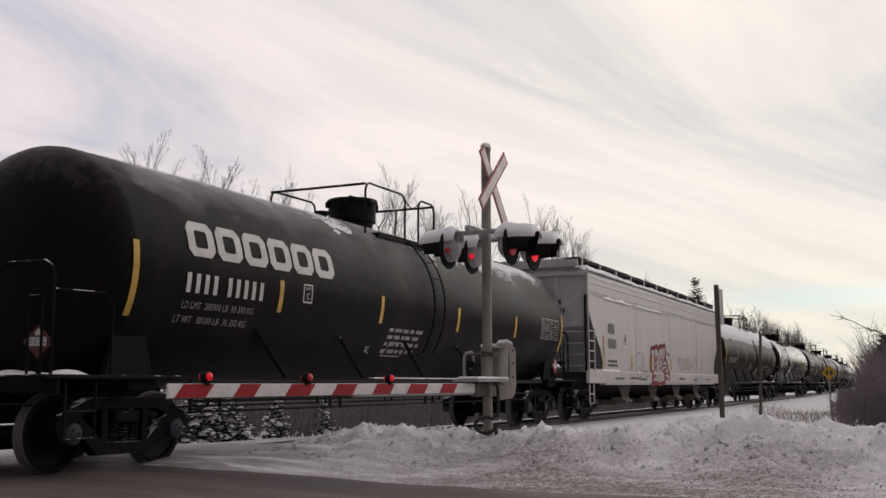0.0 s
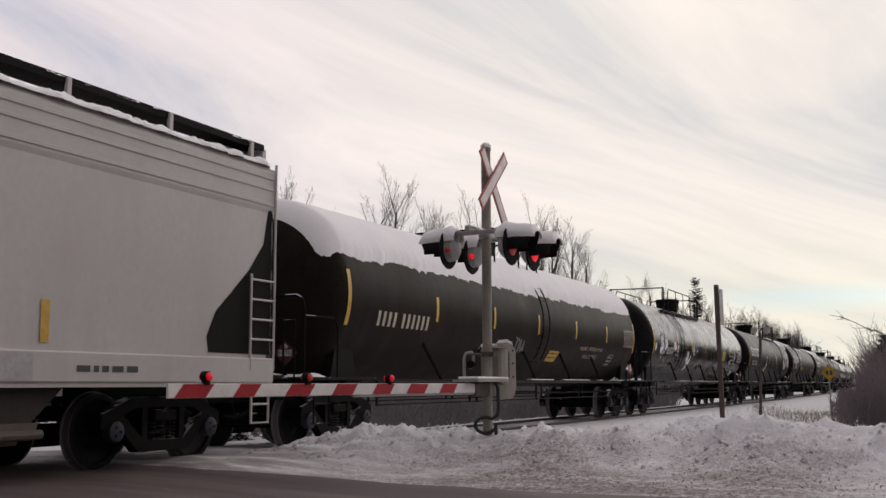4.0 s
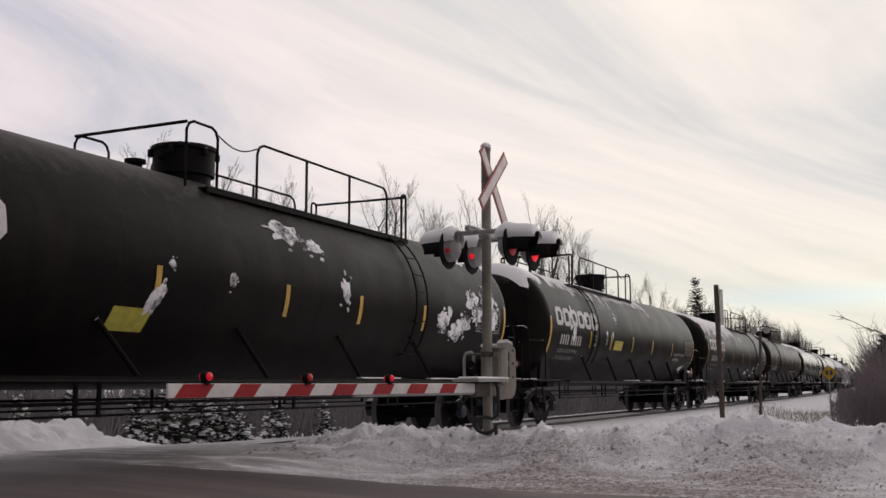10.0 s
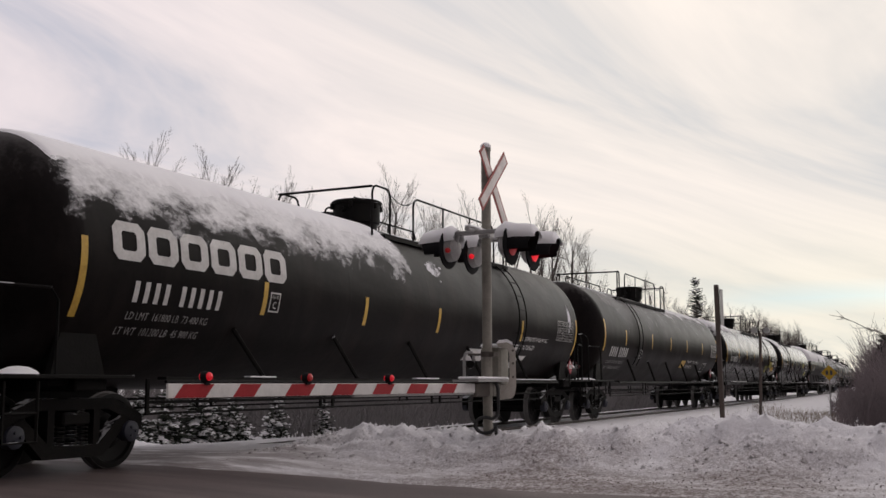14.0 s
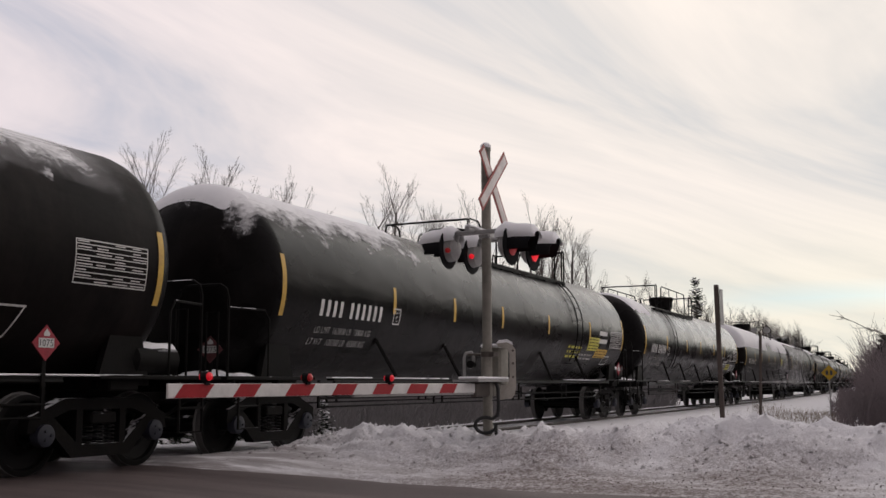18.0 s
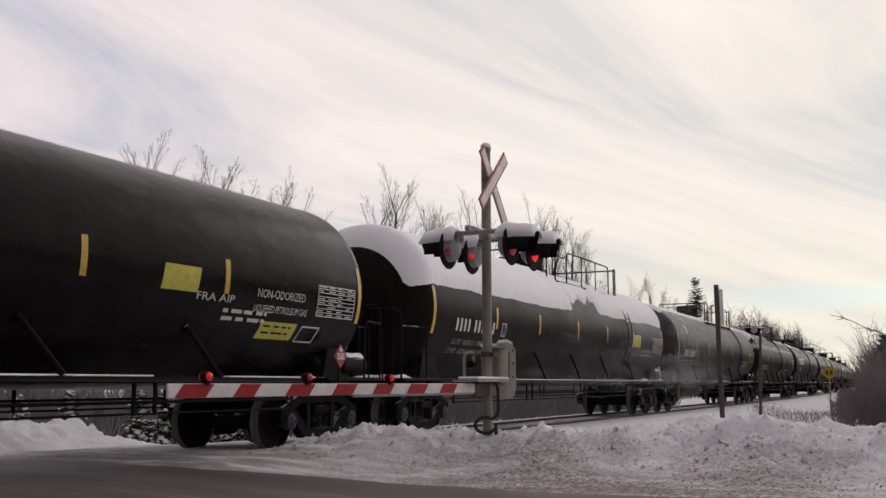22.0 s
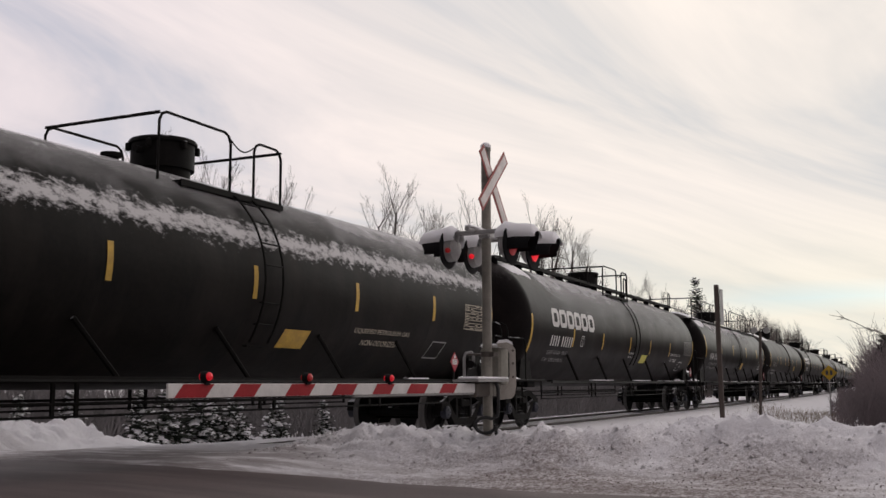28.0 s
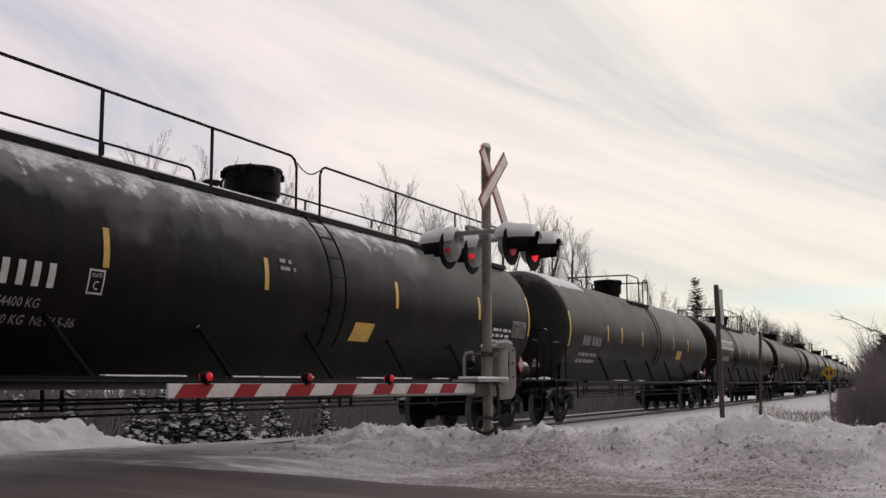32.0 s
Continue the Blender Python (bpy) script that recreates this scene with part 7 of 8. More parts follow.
# ---- crossing signal and gate ----
def make_signal():
    X, Y = 12.735, 5.705
    sig = thing("crossing_signal", "weathered crossing signal mast with crossbuck, flashing lights and lowered gate", "railway signal", m=Matrix.Translation((X, Y, 0)))
    b = Mesh()
    b.tube([(0, 0, -0.4), (0, 0, 4.16)], 0.064, 20)
    b.turn([(4.16, 0.07), (4.20, 0.07), (4.22, 0.03), (4.225, 0.0)], 20, Matrix.Rotation(radians(-90), 4, "Y"))
    part("mast", b.data("mast", "mastpaint", True), sig, "weathered aluminium mast")
    part("mast_snow", Mesh().turn([(4.2, 0.072), (4.24, 0.07), (4.27, 0.04), (4.275, 0.0)], 16, Matrix.Rotation(radians(-90), 4, "Y")).data("mast_snow", "snow", True), sig, "snow cap")
    # crossbuck, facing the road
    for i, (a, n, zc) in enumerate(((50, 1.32, 3.62), (-43, 1.17, 3.735))):
        m = Matrix.Translation((0.06 if i == 0 else -0.02, -0.10 - 0.02 * i, zc)) @ Matrix.Rotation(radians(a), 4, "Y")
        bl = part("crossbuck_blade", Mesh().box((0, 0, 0), (n, 0.012, 0.20), ch=0.004).data("crossbuck_blade", "signred"), sig, "white blade with red border", m=m)
        part("blade_face", Mesh().box((0, -0.008, 0), (n - 0.08, 0.006, 0.125)).data("blade_face", "signwhite"), bl)
    # cross-arm and four lamps, two each way
    arm = Mesh().tube([(-0.62, 0, 3.01), (0.62, 0, 3.01)], 0.032, 10).box((0, 0, 3.01), (0.17, 0.17, 0.12), ch=0.02)
    for sx in (-1, 1):
        arm.box((sx * 0.39, -0.06, 2.985), (0.09, 0.66, 0.055), ch=0.01)
        for sy in (-1, 1):
            arm.tube([(sx * 0.39, sy * 0.30 - 0.06, 2.985), (sx * 0.39, sy * 0.33 - 0.06, 2.82)], 0.03, 8)
    part("cross_arm", arm.data("cross_arm", "galv", True), sig, "grey cross-arm")
    part("arm_snow", Mesh().box((0, 0, 3.05), (1.2, 0.09, 0.03), ch=0.01).data("arm_snow", "snow"), sig, "snow on the cross-arm")

    def plate():
        return Mesh().turn([(-0.015, 0.0), (-0.015, 0.25), (0.0, 0.262), (0.012, 0.255), (0.012, 0.0)], 36, RX90).data("lamp", "hood", True)

    def casing():
        return Mesh().turn([(0.012, 0.0), (0.012, 0.17), (0.10, 0.155), (0.15, 0.09), (0.155, 0.0)][::-1], 24, RX90).data("casing", "galv", True)

    def hood():
        b = Mesh()
        n = 22
        vs = []
        for ring, (y, r) in enumerate(((-0.01, 0.165), (-0.37, 0.150), (-0.37, 0.158), (-0.01, 0.173))):
            for j in range(n + 1):
                a = radians(-25 + 230 * j / n)
                cut = 1.0 if y > -0.1 else 0.75 + 0.25 * math.sin(a)
                vs.append((r * math.cos(a), y * (0.78 + 0.22 * max(0, math.sin(a))) if y < -0.1 else y, r * math.sin(a)))
        fs = []
        for q in range(4):
            for j in range(n):
                fs.append((q * (n + 1) + j, q * (n + 1) + j + 1, ((q + 1) % 4) * (n + 1) + j + 1, ((q + 1) % 4) * (n + 1) + j))
        return b.add(vs, fs).data("hood", "hood", True)

    def lens():
        return Mesh().turn([(-0.02, 0.135), (-0.04, 0.11), (-0.055, 0.06), (-0.06, 0.0)], 24, RX90)

    def cap():
        b = Mesh()
        n, vs = 12, []
        for i, y in enumerate((0.16, 0.06, -0.1, -0.22, -0.33, -0.38)):
            for j in range(n + 1):
                a = radians(30 + 120 * j / n)
                t = (0.05, 0.12, 0.115, 0.11, 0.085, 0.0)[i] * math.sin(math.pi * j / n) ** 0.7
                rr = (0.165 if -0.02 > y else 0.2) + t - (0.01 if j in (0, n) else 0)
                vs.append((rr * math.cos(a), y, rr * math.sin(a)))
        fs = [(i * (n + 1) + j, i * (n + 1) + j + 1, (i + 1) * (n + 1) + j + 1, (i + 1) * (n + 1) + j) for i in range(5) for j in range(n)]
        return b.add(vs, fs).data("snow_cap", "snow", True)

    for sy in (-1, 1):
        for sx in (-1, 1):
            m = Matrix.Translation((sx * (0.385 if sy < 0 else 0.37), -0.52 if sy < 0 else 0.39, 2.785)) @ Matrix.Rotation(0 if sy < 0 else math.pi, 4, "Z")
            lit = sx > 0
            lp = part("lamp", shared("lampplate", plate), sig, "round black lamp backplate", m=m)
            part("casing", shared("casing", casing), lp, "grey lamp casing")
            part("hood", shared("hood", hood), lp, "long black hood")
            part("lens", shared(("lens", lit), lambda: lens().data("lens", "lamp_on" if lit else "lamp_dim", True)), lp, "red glowing lens" if lit else "dim red lens")
            part("snow_cap", shared("lampsnow", cap), lp, "thick snow on the hood")
            if sy > 0:
                part("peep_light", shared(("peep", lit), lambda: Mesh().turn([(-0.02, 0.036), (0.02, 0.036), (0.034, 0.022), (0.038, 0.0)], 12).data("peep_light", "lamp_on" if lit else "lamp_dim", True)), lp, "small red tell-tale light", m=Matrix.Translation((0.150, 0.07, -0.03)))
    # gate machine, brackets and counterweights
    def P(r, f, z):
        return (r * 0.41 + f * 0.91, -r * 0.91 + f * 0.41, z)

    def slab(pts, f0, f1):
        n = len(pts)
        vs = [P(r, f0, z) for r, z in pts] + [P(r, f1, z) for r, z in pts]
        return Mesh().add(vs, [tuple(range(n))[::-1], tuple(range(n, 2 * n))] + [(i, (i + 1) % n, n + (i + 1) % n, n + i) for i in range(n)])

    box = Mesh().box((0, 0, 1.24), (0.30, 0.30, 0.52), Matrix.Translation((0.42, 0.08, 0)), ch=0.03)
    box.box((0, 0, 0.93), (0.36, 0.24, 0.16), Matrix.Translation((0.22, 0.05, 0)), ch=0.02)
    part("gate_machine", box.data("gate_machine", "mastpaint"), sig, "weathered grey gate machine box")
    for zc in (1.40, 1.06):
        part("clamp", Mesh().turn([(-0.035, 0.066), (-0.035, 0.088), (0.035, 0.088), (0.035, 0.066)], 18, Matrix.Translation((0, 0, zc)) @ Matrix.Rotation(radians(-90), 4, "Y")).box((0.0, -0.10, zc), (0.16, 0.05, 0.05)).data("clamp", "rail", True), sig, "rusty mast clamp")
    for zc in (1.40, 1.09):
        part("clamp_bolt", Mesh().tube([P(-0.26, 0.05, zc), P(0.12, 0.05, zc)], 0.016, 8).data("clamp_bolt", "rail", True), sig, "rusty clamp bolt")
    part("guard_loop", Mesh().tube([P(-0.19, 0.06, 1.06), P(-0.285, 0.06, 1.07), P(-0.31, 0.06, 1.12), P(-0.31, 0.06, 1.36), P(-0.285, 0.06, 1.42), P(-0.21, 0.06, 1.43), P(-0.185, 0.06, 1.38), P(-0.185, 0.06, 1.28), P(-0.24, 0.06, 1.22)], 0.022, 8).data("guard_loop", "galv", True), sig, "bent grey guard pipe")
    part("hub", Mesh().tube([P(-0.23, -0.02, 1.27), P(-0.20, 0.10, 1.27)], 0.05, 16).data("hub", "steel", True), sig, "round black hub")
    part("machine_snow", Mesh().box((0.42, 0.08, 1.525), (0.30, 0.31, 0.055), ch=0.025).data("machine_snow", "snow"), sig, "snow on the machine")
    part("ledge", Mesh().box((-0.18, -0.02, 1.052), (1.1, 0.36, 0.03)).data("ledge", "galv"), sig, "flat steel arm base")
    part("ledge_snow", Mesh().box((-0.2, -0.04, 1.085), (0.98, 0.30, 0.036), ch=0.015).data("ledge_snow", "snow"), sig, "snow on the arm base")
    part("bracket", Mesh().box((-0.22, 0.0, 0.94), (0.5, 0.10, 0.19), ch=0.02).data("bracket", "rail"), sig, "rusty arm bracket")
    # pale counterweight frame: foot, upright and a hooked top round an opening
    frame_pts = [(0.16, 0.80), (0.18, 1.00), (0.27, 1.00), (0.30, 1.10), (0.30, 1.42), (0.27, 1.48), (0.14, 1.50), (0.13, 1.55), (0.26, 1.56), (0.33, 1.53), (0.375, 1.46), (0.38, 0.98), (0.36, 0.87), (0.32, 0.82)]
    for f in (0.02, 0.30):
        part("counterweight_arm", slab(frame_pts, f, f + 0.05).data("counterweight_arm", "cream"), sig, "pale grey counterweight arm")
    for zc in (1.45, 1.28, 1.1):
        part("bolt", Mesh().tube([P(0.34, 0.0, zc), P(0.34, 0.03, zc)], 0.016, 8).data("bolt", "rail"), sig, "rusty bolt")
    part("frame_snow", slab([(0.12, 1.545), (0.15, 1.59), (0.27, 1.60), (0.33, 1.56), (0.34, 1.53), (0.26, 1.56)], 0.0, 0.36).data("frame_snow", "snow"), sig, "snow on the counterweight frame")
    cable = Mesh()
    pts = [P(0.11, -0.17, 1.02), P(0.135, -0.17, 0.95), P(0.14, -0.17, 0.70), P(0.125, -0.16, 0.60)]
    for i in range(1, 20):
        a = radians(35 + i * 17.5)
        pts.append(P(-0.03 + 0.135 * math.cos(a), -0.17 - 0.003 * i, 0.48 + 0.10 * math.sin(a)))
    pts += [P(0.10, -0.2, 0.42), P(0.12, -0.2, 0.30), P(0.12, -0.2, 0.1)]
    cable.tube(pts, 0.024, 8)
    part("cable", cable.data("cable", "cable", True), sig, "looped black cable")
    # the lowered arm with slanting stripes
    arm_len = 5.80
    gate = part("gate_arm", Mesh().box((-0.45 - arm_len / 2, -0.02, 0.958), (arm_len, 0.022, 0.118), ch=0.004).data("gate_arm", "armwhite"), sig, "red and white striped gate arm")
    for x0, x1 in ((-6.18, -5.79), (-5.43, -5.13), (-4.66, -4.26), (-3.86, -3.47), (-3.07, -2.68), (-2.31, -1.87), (-1.49, -1.09)):
        z0, z1 = 0.902, 1.014
        st = Mesh().add([(x0, -0.0335, z0), (x1, -0.0335, z0), (x1 + 0.11, -0.0335, z1), (x0 + 0.11, -0.0335, z1)], [(0, 1, 2, 3)])
        part("red_stripe", st.data("red_stripe", "armred"), gate)
    part("arm_support", Mesh().box((-0.7, 0.03, 0.95), (1.1, 0.06, 0.10), ch=0.01).box((-1.9, 0.0, 0.886), (3.0, 0.03, 0.02)).data("arm_support", "galv"), gate, "grey arm bracket")
    for xl, lit in ((-5.79, True), (-4.30, False), (-2.70, True)):
        lm = Mesh().turn([(-0.03, 0.0), (-0.03, 0.045), (0.03, 0.045), (0.03, 0.0)], 18, Matrix.Translation((xl, -0.03, 1.075)) @ RX90).box((xl, -0.03, 1.02), (0.05, 0.05, 0.03))
        l2 = part("arm_lamp", lm.data("arm_lamp", "hood", True), gate, "small gate lamp")
        part("lens", Mesh().turn([(-0.031, 0.037), (-0.05, 0.03), (-0.06, 0.0)], 16, Matrix.Translation((xl, -0.03, 1.075)) @ RX90).data("lens", "arm_lamp_on" if lit else "lamp_dim", True), l2, "red lens")
        part("lens", Mesh().turn([(0.031, 0.037), (0.05, 0.03), (0.06, 0.0)], 16, Matrix.Translation((xl, -0.03, 1.075)) @ RX90).data("lens", "arm_lamp_on" if lit else "lamp_dim", True), l2, "red lens")


def make_posts():
    # tall leaning board post beside the track
    p = thing("timber_post", "tall weathered timber post leaning beside the track", "post", m=Matrix.Translation((31.0, 6.44, -0.5)) @ Matrix.Rotation(radians(-0.7), 4, "X"))
    part("post", Mesh().box((0, 0, 2.2), (0.11, 0.13, 4.4), ch=0.012).data("post", "timber"), p)
    part("board", Mesh().box((0.14, -0.10, 3.75), (0.42, 0.02, 1.05), ch=0.004).data("board", "galv"), p, "pale sign board seen edge on")
    q = thing("signal_post", "slim metal post with two round grey reflectors", "post", m=Matrix.Translation((36.0, 6.25, -0.5)) @ Matrix.Rotation(radians(2.0), 4, "X"))
    part("post", Mesh().tube([(0, 0, 0), (0, 0, 3.2)], 0.05, 10).data("post", "timber"), q, "thin dark post")
    for dx in (-0.2, 0.2):
        part("reflector", Mesh().turn([(-0.03, 0.0), (-0.03, 0.105), (0.03, 0.105), (0.03, 0.0)], 20, Matrix.Translation((0, dx, 3.28))).data("reflector", "galv", True), q, "round grey disc")
    s = thing("speed_sign", "yellow diamond speed sign on a post by the track", "sign", m=Matrix.Translation((50.0, 5.60, -0.5)) @ Matrix.Rotation(radians(8), 4, "Z"))
    part("post", Mesh().tube([(0, 0, 0), (0, 0, 1.75)], 0.03, 8).data("post", "galv"), s)
    part("panel", Mesh().add([(-0.03, y, z) for y, z in ((0, 1.65), (0.34, 1.99), (0, 2.33), (-0.34, 1.99))] + [(0.0, y, z) for y, z in ((0, 1.65), (0.34, 1.99), (0, 2.33), (-0.34, 1.99))], [(0, 1, 2, 3), (7, 6, 5, 4), (0, 4, 5, 1), (1, 5, 6, 2), (2, 6, 7, 3), (3, 7, 4, 0)]).data("panel", "signyellow"), s, "yellow diamond panel")
    part("number_bars", Mesh().box((-0.04, 0.09, 1.99), (0.012, 0.11, 0.2)).box((-0.04, -0.09, 1.99), (0.012, 0.11, 0.2)).data("number_bars", "black_mark"), s, "dark marks on the panel")


# ---- trees and brush ----
def bare_tree_meshes(seed, height, spread=0.5, stems=1, density=1.0):
    """Trunk and limbs in one mesh, the fine crown of twigs in another."""
    rng = random.Random(seed)
    wood, twigs = Mesh(), Mesh()

    def grow(p, d, length, r, depth):
        n = (5, 4, 3, 2, 1)[depth]
        pts, dirs = [p], [d]
        for i in range(n):
            bend = 0.04 + 0.018 * depth
            d = (d + Vector((rng.uniform(-bend, bend), rng.uniform(-bend, bend), rng.uniform(-0.01, 0.06)))).normalized()
            p = p + d * (length / n)
            pts.append(p)
            dirs.append(d)
        (wood if depth < 2 else twigs).tube(pts, r, 6 if depth == 0 else (4 if depth == 1 else 3), r * (0.38 if depth < 3 else 0.3), cap=False)
        if depth >= 4:
            return
        kids = int((13, 8, 6, 3)[depth] * density + rng.random())
        for i in range(kids):
            u = (0.40 if depth == 0 else 0.22) + (1.0 - 0.3) * (i + rng.random() * 0.8) / kids * 0.95
            u = min(u, 0.99)
            k = min(n - 1, int(u * n))
            q = pts[k].lerp(pts[k + 1], u * n - k)
            a = rng.uniform(0, 6.283)
            side = dirs[k].orthogonal().normalized()
            side = Matrix.Rotation(a, 3, dirs[k]) @ side
            lean = rng.uniform(0.55, 1.0) * (spread + 0.42)
            dd = (dirs[k] + side * lean * 0.82 + Vector((0, 0, 0.16))).normalized()
            grow(q, dd, length * rng.uniform(0.28, 0.46) * (1.15 - 0.55 * u), max(0.0034, r * (0.34, 0.40, 0.46, 0.55)[depth] * (1 - 0.5 * u)), depth + 1)

    for s in range(stems):
        a = rng.uniform(0, 6.28)
        off = Vector((math.cos(a), math.sin(a), 0)) * (0.25 if stems > 1 else 0)
        tilt = Vector((math.cos(a) * 0.14, math.sin(a) * 0.14, 1)) if stems > 1 else Vector((rng.uniform(-.04, .04), rng.uniform(-.04, .04), 1))
        grow(off, tilt.normalized(), height * rng.uniform(0.86, 1.0), 0.0085 * height + 0.015, 0)
    tx, ty, high = max(twigs.v, key=lambda p: p[2])
    for b in (wood, twigs):
        b.v = [((x - tx * z / high) * height / high, (y - ty * z / high) * height / high, z * height / high) for x, y, z in b.v]
    return wood.data("trunk", "bark"), twigs.data("crown", "twig")


def spruce_meshes(seed, height, width, snowy):
    rng = random.Random(seed)
    wood, green, white = Mesh(), Mesh(), Mesh()
    wood.tube([(0, 0, -0.1), (0, 0, height * 0.98)], 0.016 * height + 0.012, 6, 0.006)
    count = 150 if height < 3 else 420
    for i in range(count):
        u = rng.random() ** 1.25
        z = height * (0.04 + 0.95 * u)
        a = rng.uniform(0, 6.283)
        r = (width * (1 - u) ** 0.8 + 0.03 * height) * rng.uniform(0.55, 1.15)
        d = Vector((math.cos(a), math.sin(a), rng.uniform(-0.45, 0.1) + 0.55 * u))
        p0, p1 = Vector((0, 0, z)), Vector((0, 0, z)) + d * r
        wood.tube([p0, p1], 0.006 * height ** 0.5, 3, 0.002, cap=False)
        side = Vector((-d.y, d.x, 0)).normalized()
        m = 6
        for k in range(m):
            q = p0.lerp(p1, (k + 0.8) / m)
            w = max(0.05 * height ** 0.5, r * 0.34 * (1.2 - k / m)) * rng.uniform(0.7, 1.2)
            for sgn in (-1, 1, 0):
                tip = q + (side * sgn * rng.uniform(0.6, 1.0) + d * 0.7).normalized() * w + Vector((0, 0, rng.uniform(-0.35, 0.12) * w))
                t = 0.16 * w
                green.add([q - side * t, q + side * t, tip, q + Vector((0, 0, t * 1.2)), q - Vector((0, 0, t * 1.2))], [(0, 3, 2), (3, 1, 2), (1, 4, 2), (4, 0, 2)])
            if snowy and rng.random() < snowy * (0.35 + 0.4 * k / m):
                s = w * rng.uniform(0.3, 1.05)
                n = 7
                vs = [q + Vector((s * math.cos(b) * rng.uniform(0.5, 1.2), s * math.sin(b) * rng.uniform(0.5, 1.2), -0.1 * s)) for b in np.linspace(0, 5.4, n)]
                vs += [q + Vector((s * 0.6 * math.cos(b) * rng.uniform(0.6, 1.2), s * 0.6 * math.sin(b) * rng.uniform(0.6, 1.2), s * 0.45)) for b in np.linspace(0.3, 5.7, n)]
                vs.append(q + Vector((0, 0, s * 0.6)))
                white.add(vs, [(b, (b + 1) % n, n + (b + 1) % n, n + b) for b in range(n)] + [(n + b, n + (b + 1) % n, 2 * n) for b in range(n)])
    return wood.data("trunk", "bark"), green.data("foliage", "needles"), (white.data("snow_clump", "snow", True) if snowy else None)


def brush_mesh(seed, count, region, h_lo, h_hi, lean=0.25, r0=0.012, kids=3):
    """Thicket of thin stems with side twigs over a region of the ground."""
    rng = random.Random(seed)
    b = Mesh()
    for _ in range(count):
        x, y = region(rng)
        z = ground_z(x, y) - 0.05
        hgt = rng.uniform(h_lo, h_hi) * rng.uniform(0.4, 1.0)
        d = Vector((rng.uniform(-lean, lean), rng.uniform(-lean, lean), 1)).normalized()
        far = 1 + max(0, math.hypot(x, y) - 30) * 0.012
        p0 = Vector((x, y, z))
        mid = p0 + d * hgt * 0.55 + Vector((rng.uniform(-.08, .08), rng.uniform(-.08, .08), 0)) * hgt
        top = p0 + d * hgt
        b.tube([p0, mid, top], r0 * far, 3, r0 * 0.25 * far, cap=False)
        for k in range(kids):
            u = rng.uniform(0.25, 0.9)
            q = p0.lerp(mid, u / 0.55) if u < 0.55 else mid.lerp(top, (u - 0.55) / 0.45)
            a = rng.uniform(0, 6.28)
            e = q + (d + Vector((math.cos(a), math.sin(a), 0.1)) * 0.8).normalized() * hgt * rng.uniform(0.14, 0.34)
            b.tube([q, e], r0 * 0.55 * far, 3, r0 * 0.2 * far, cap=False)
    return b


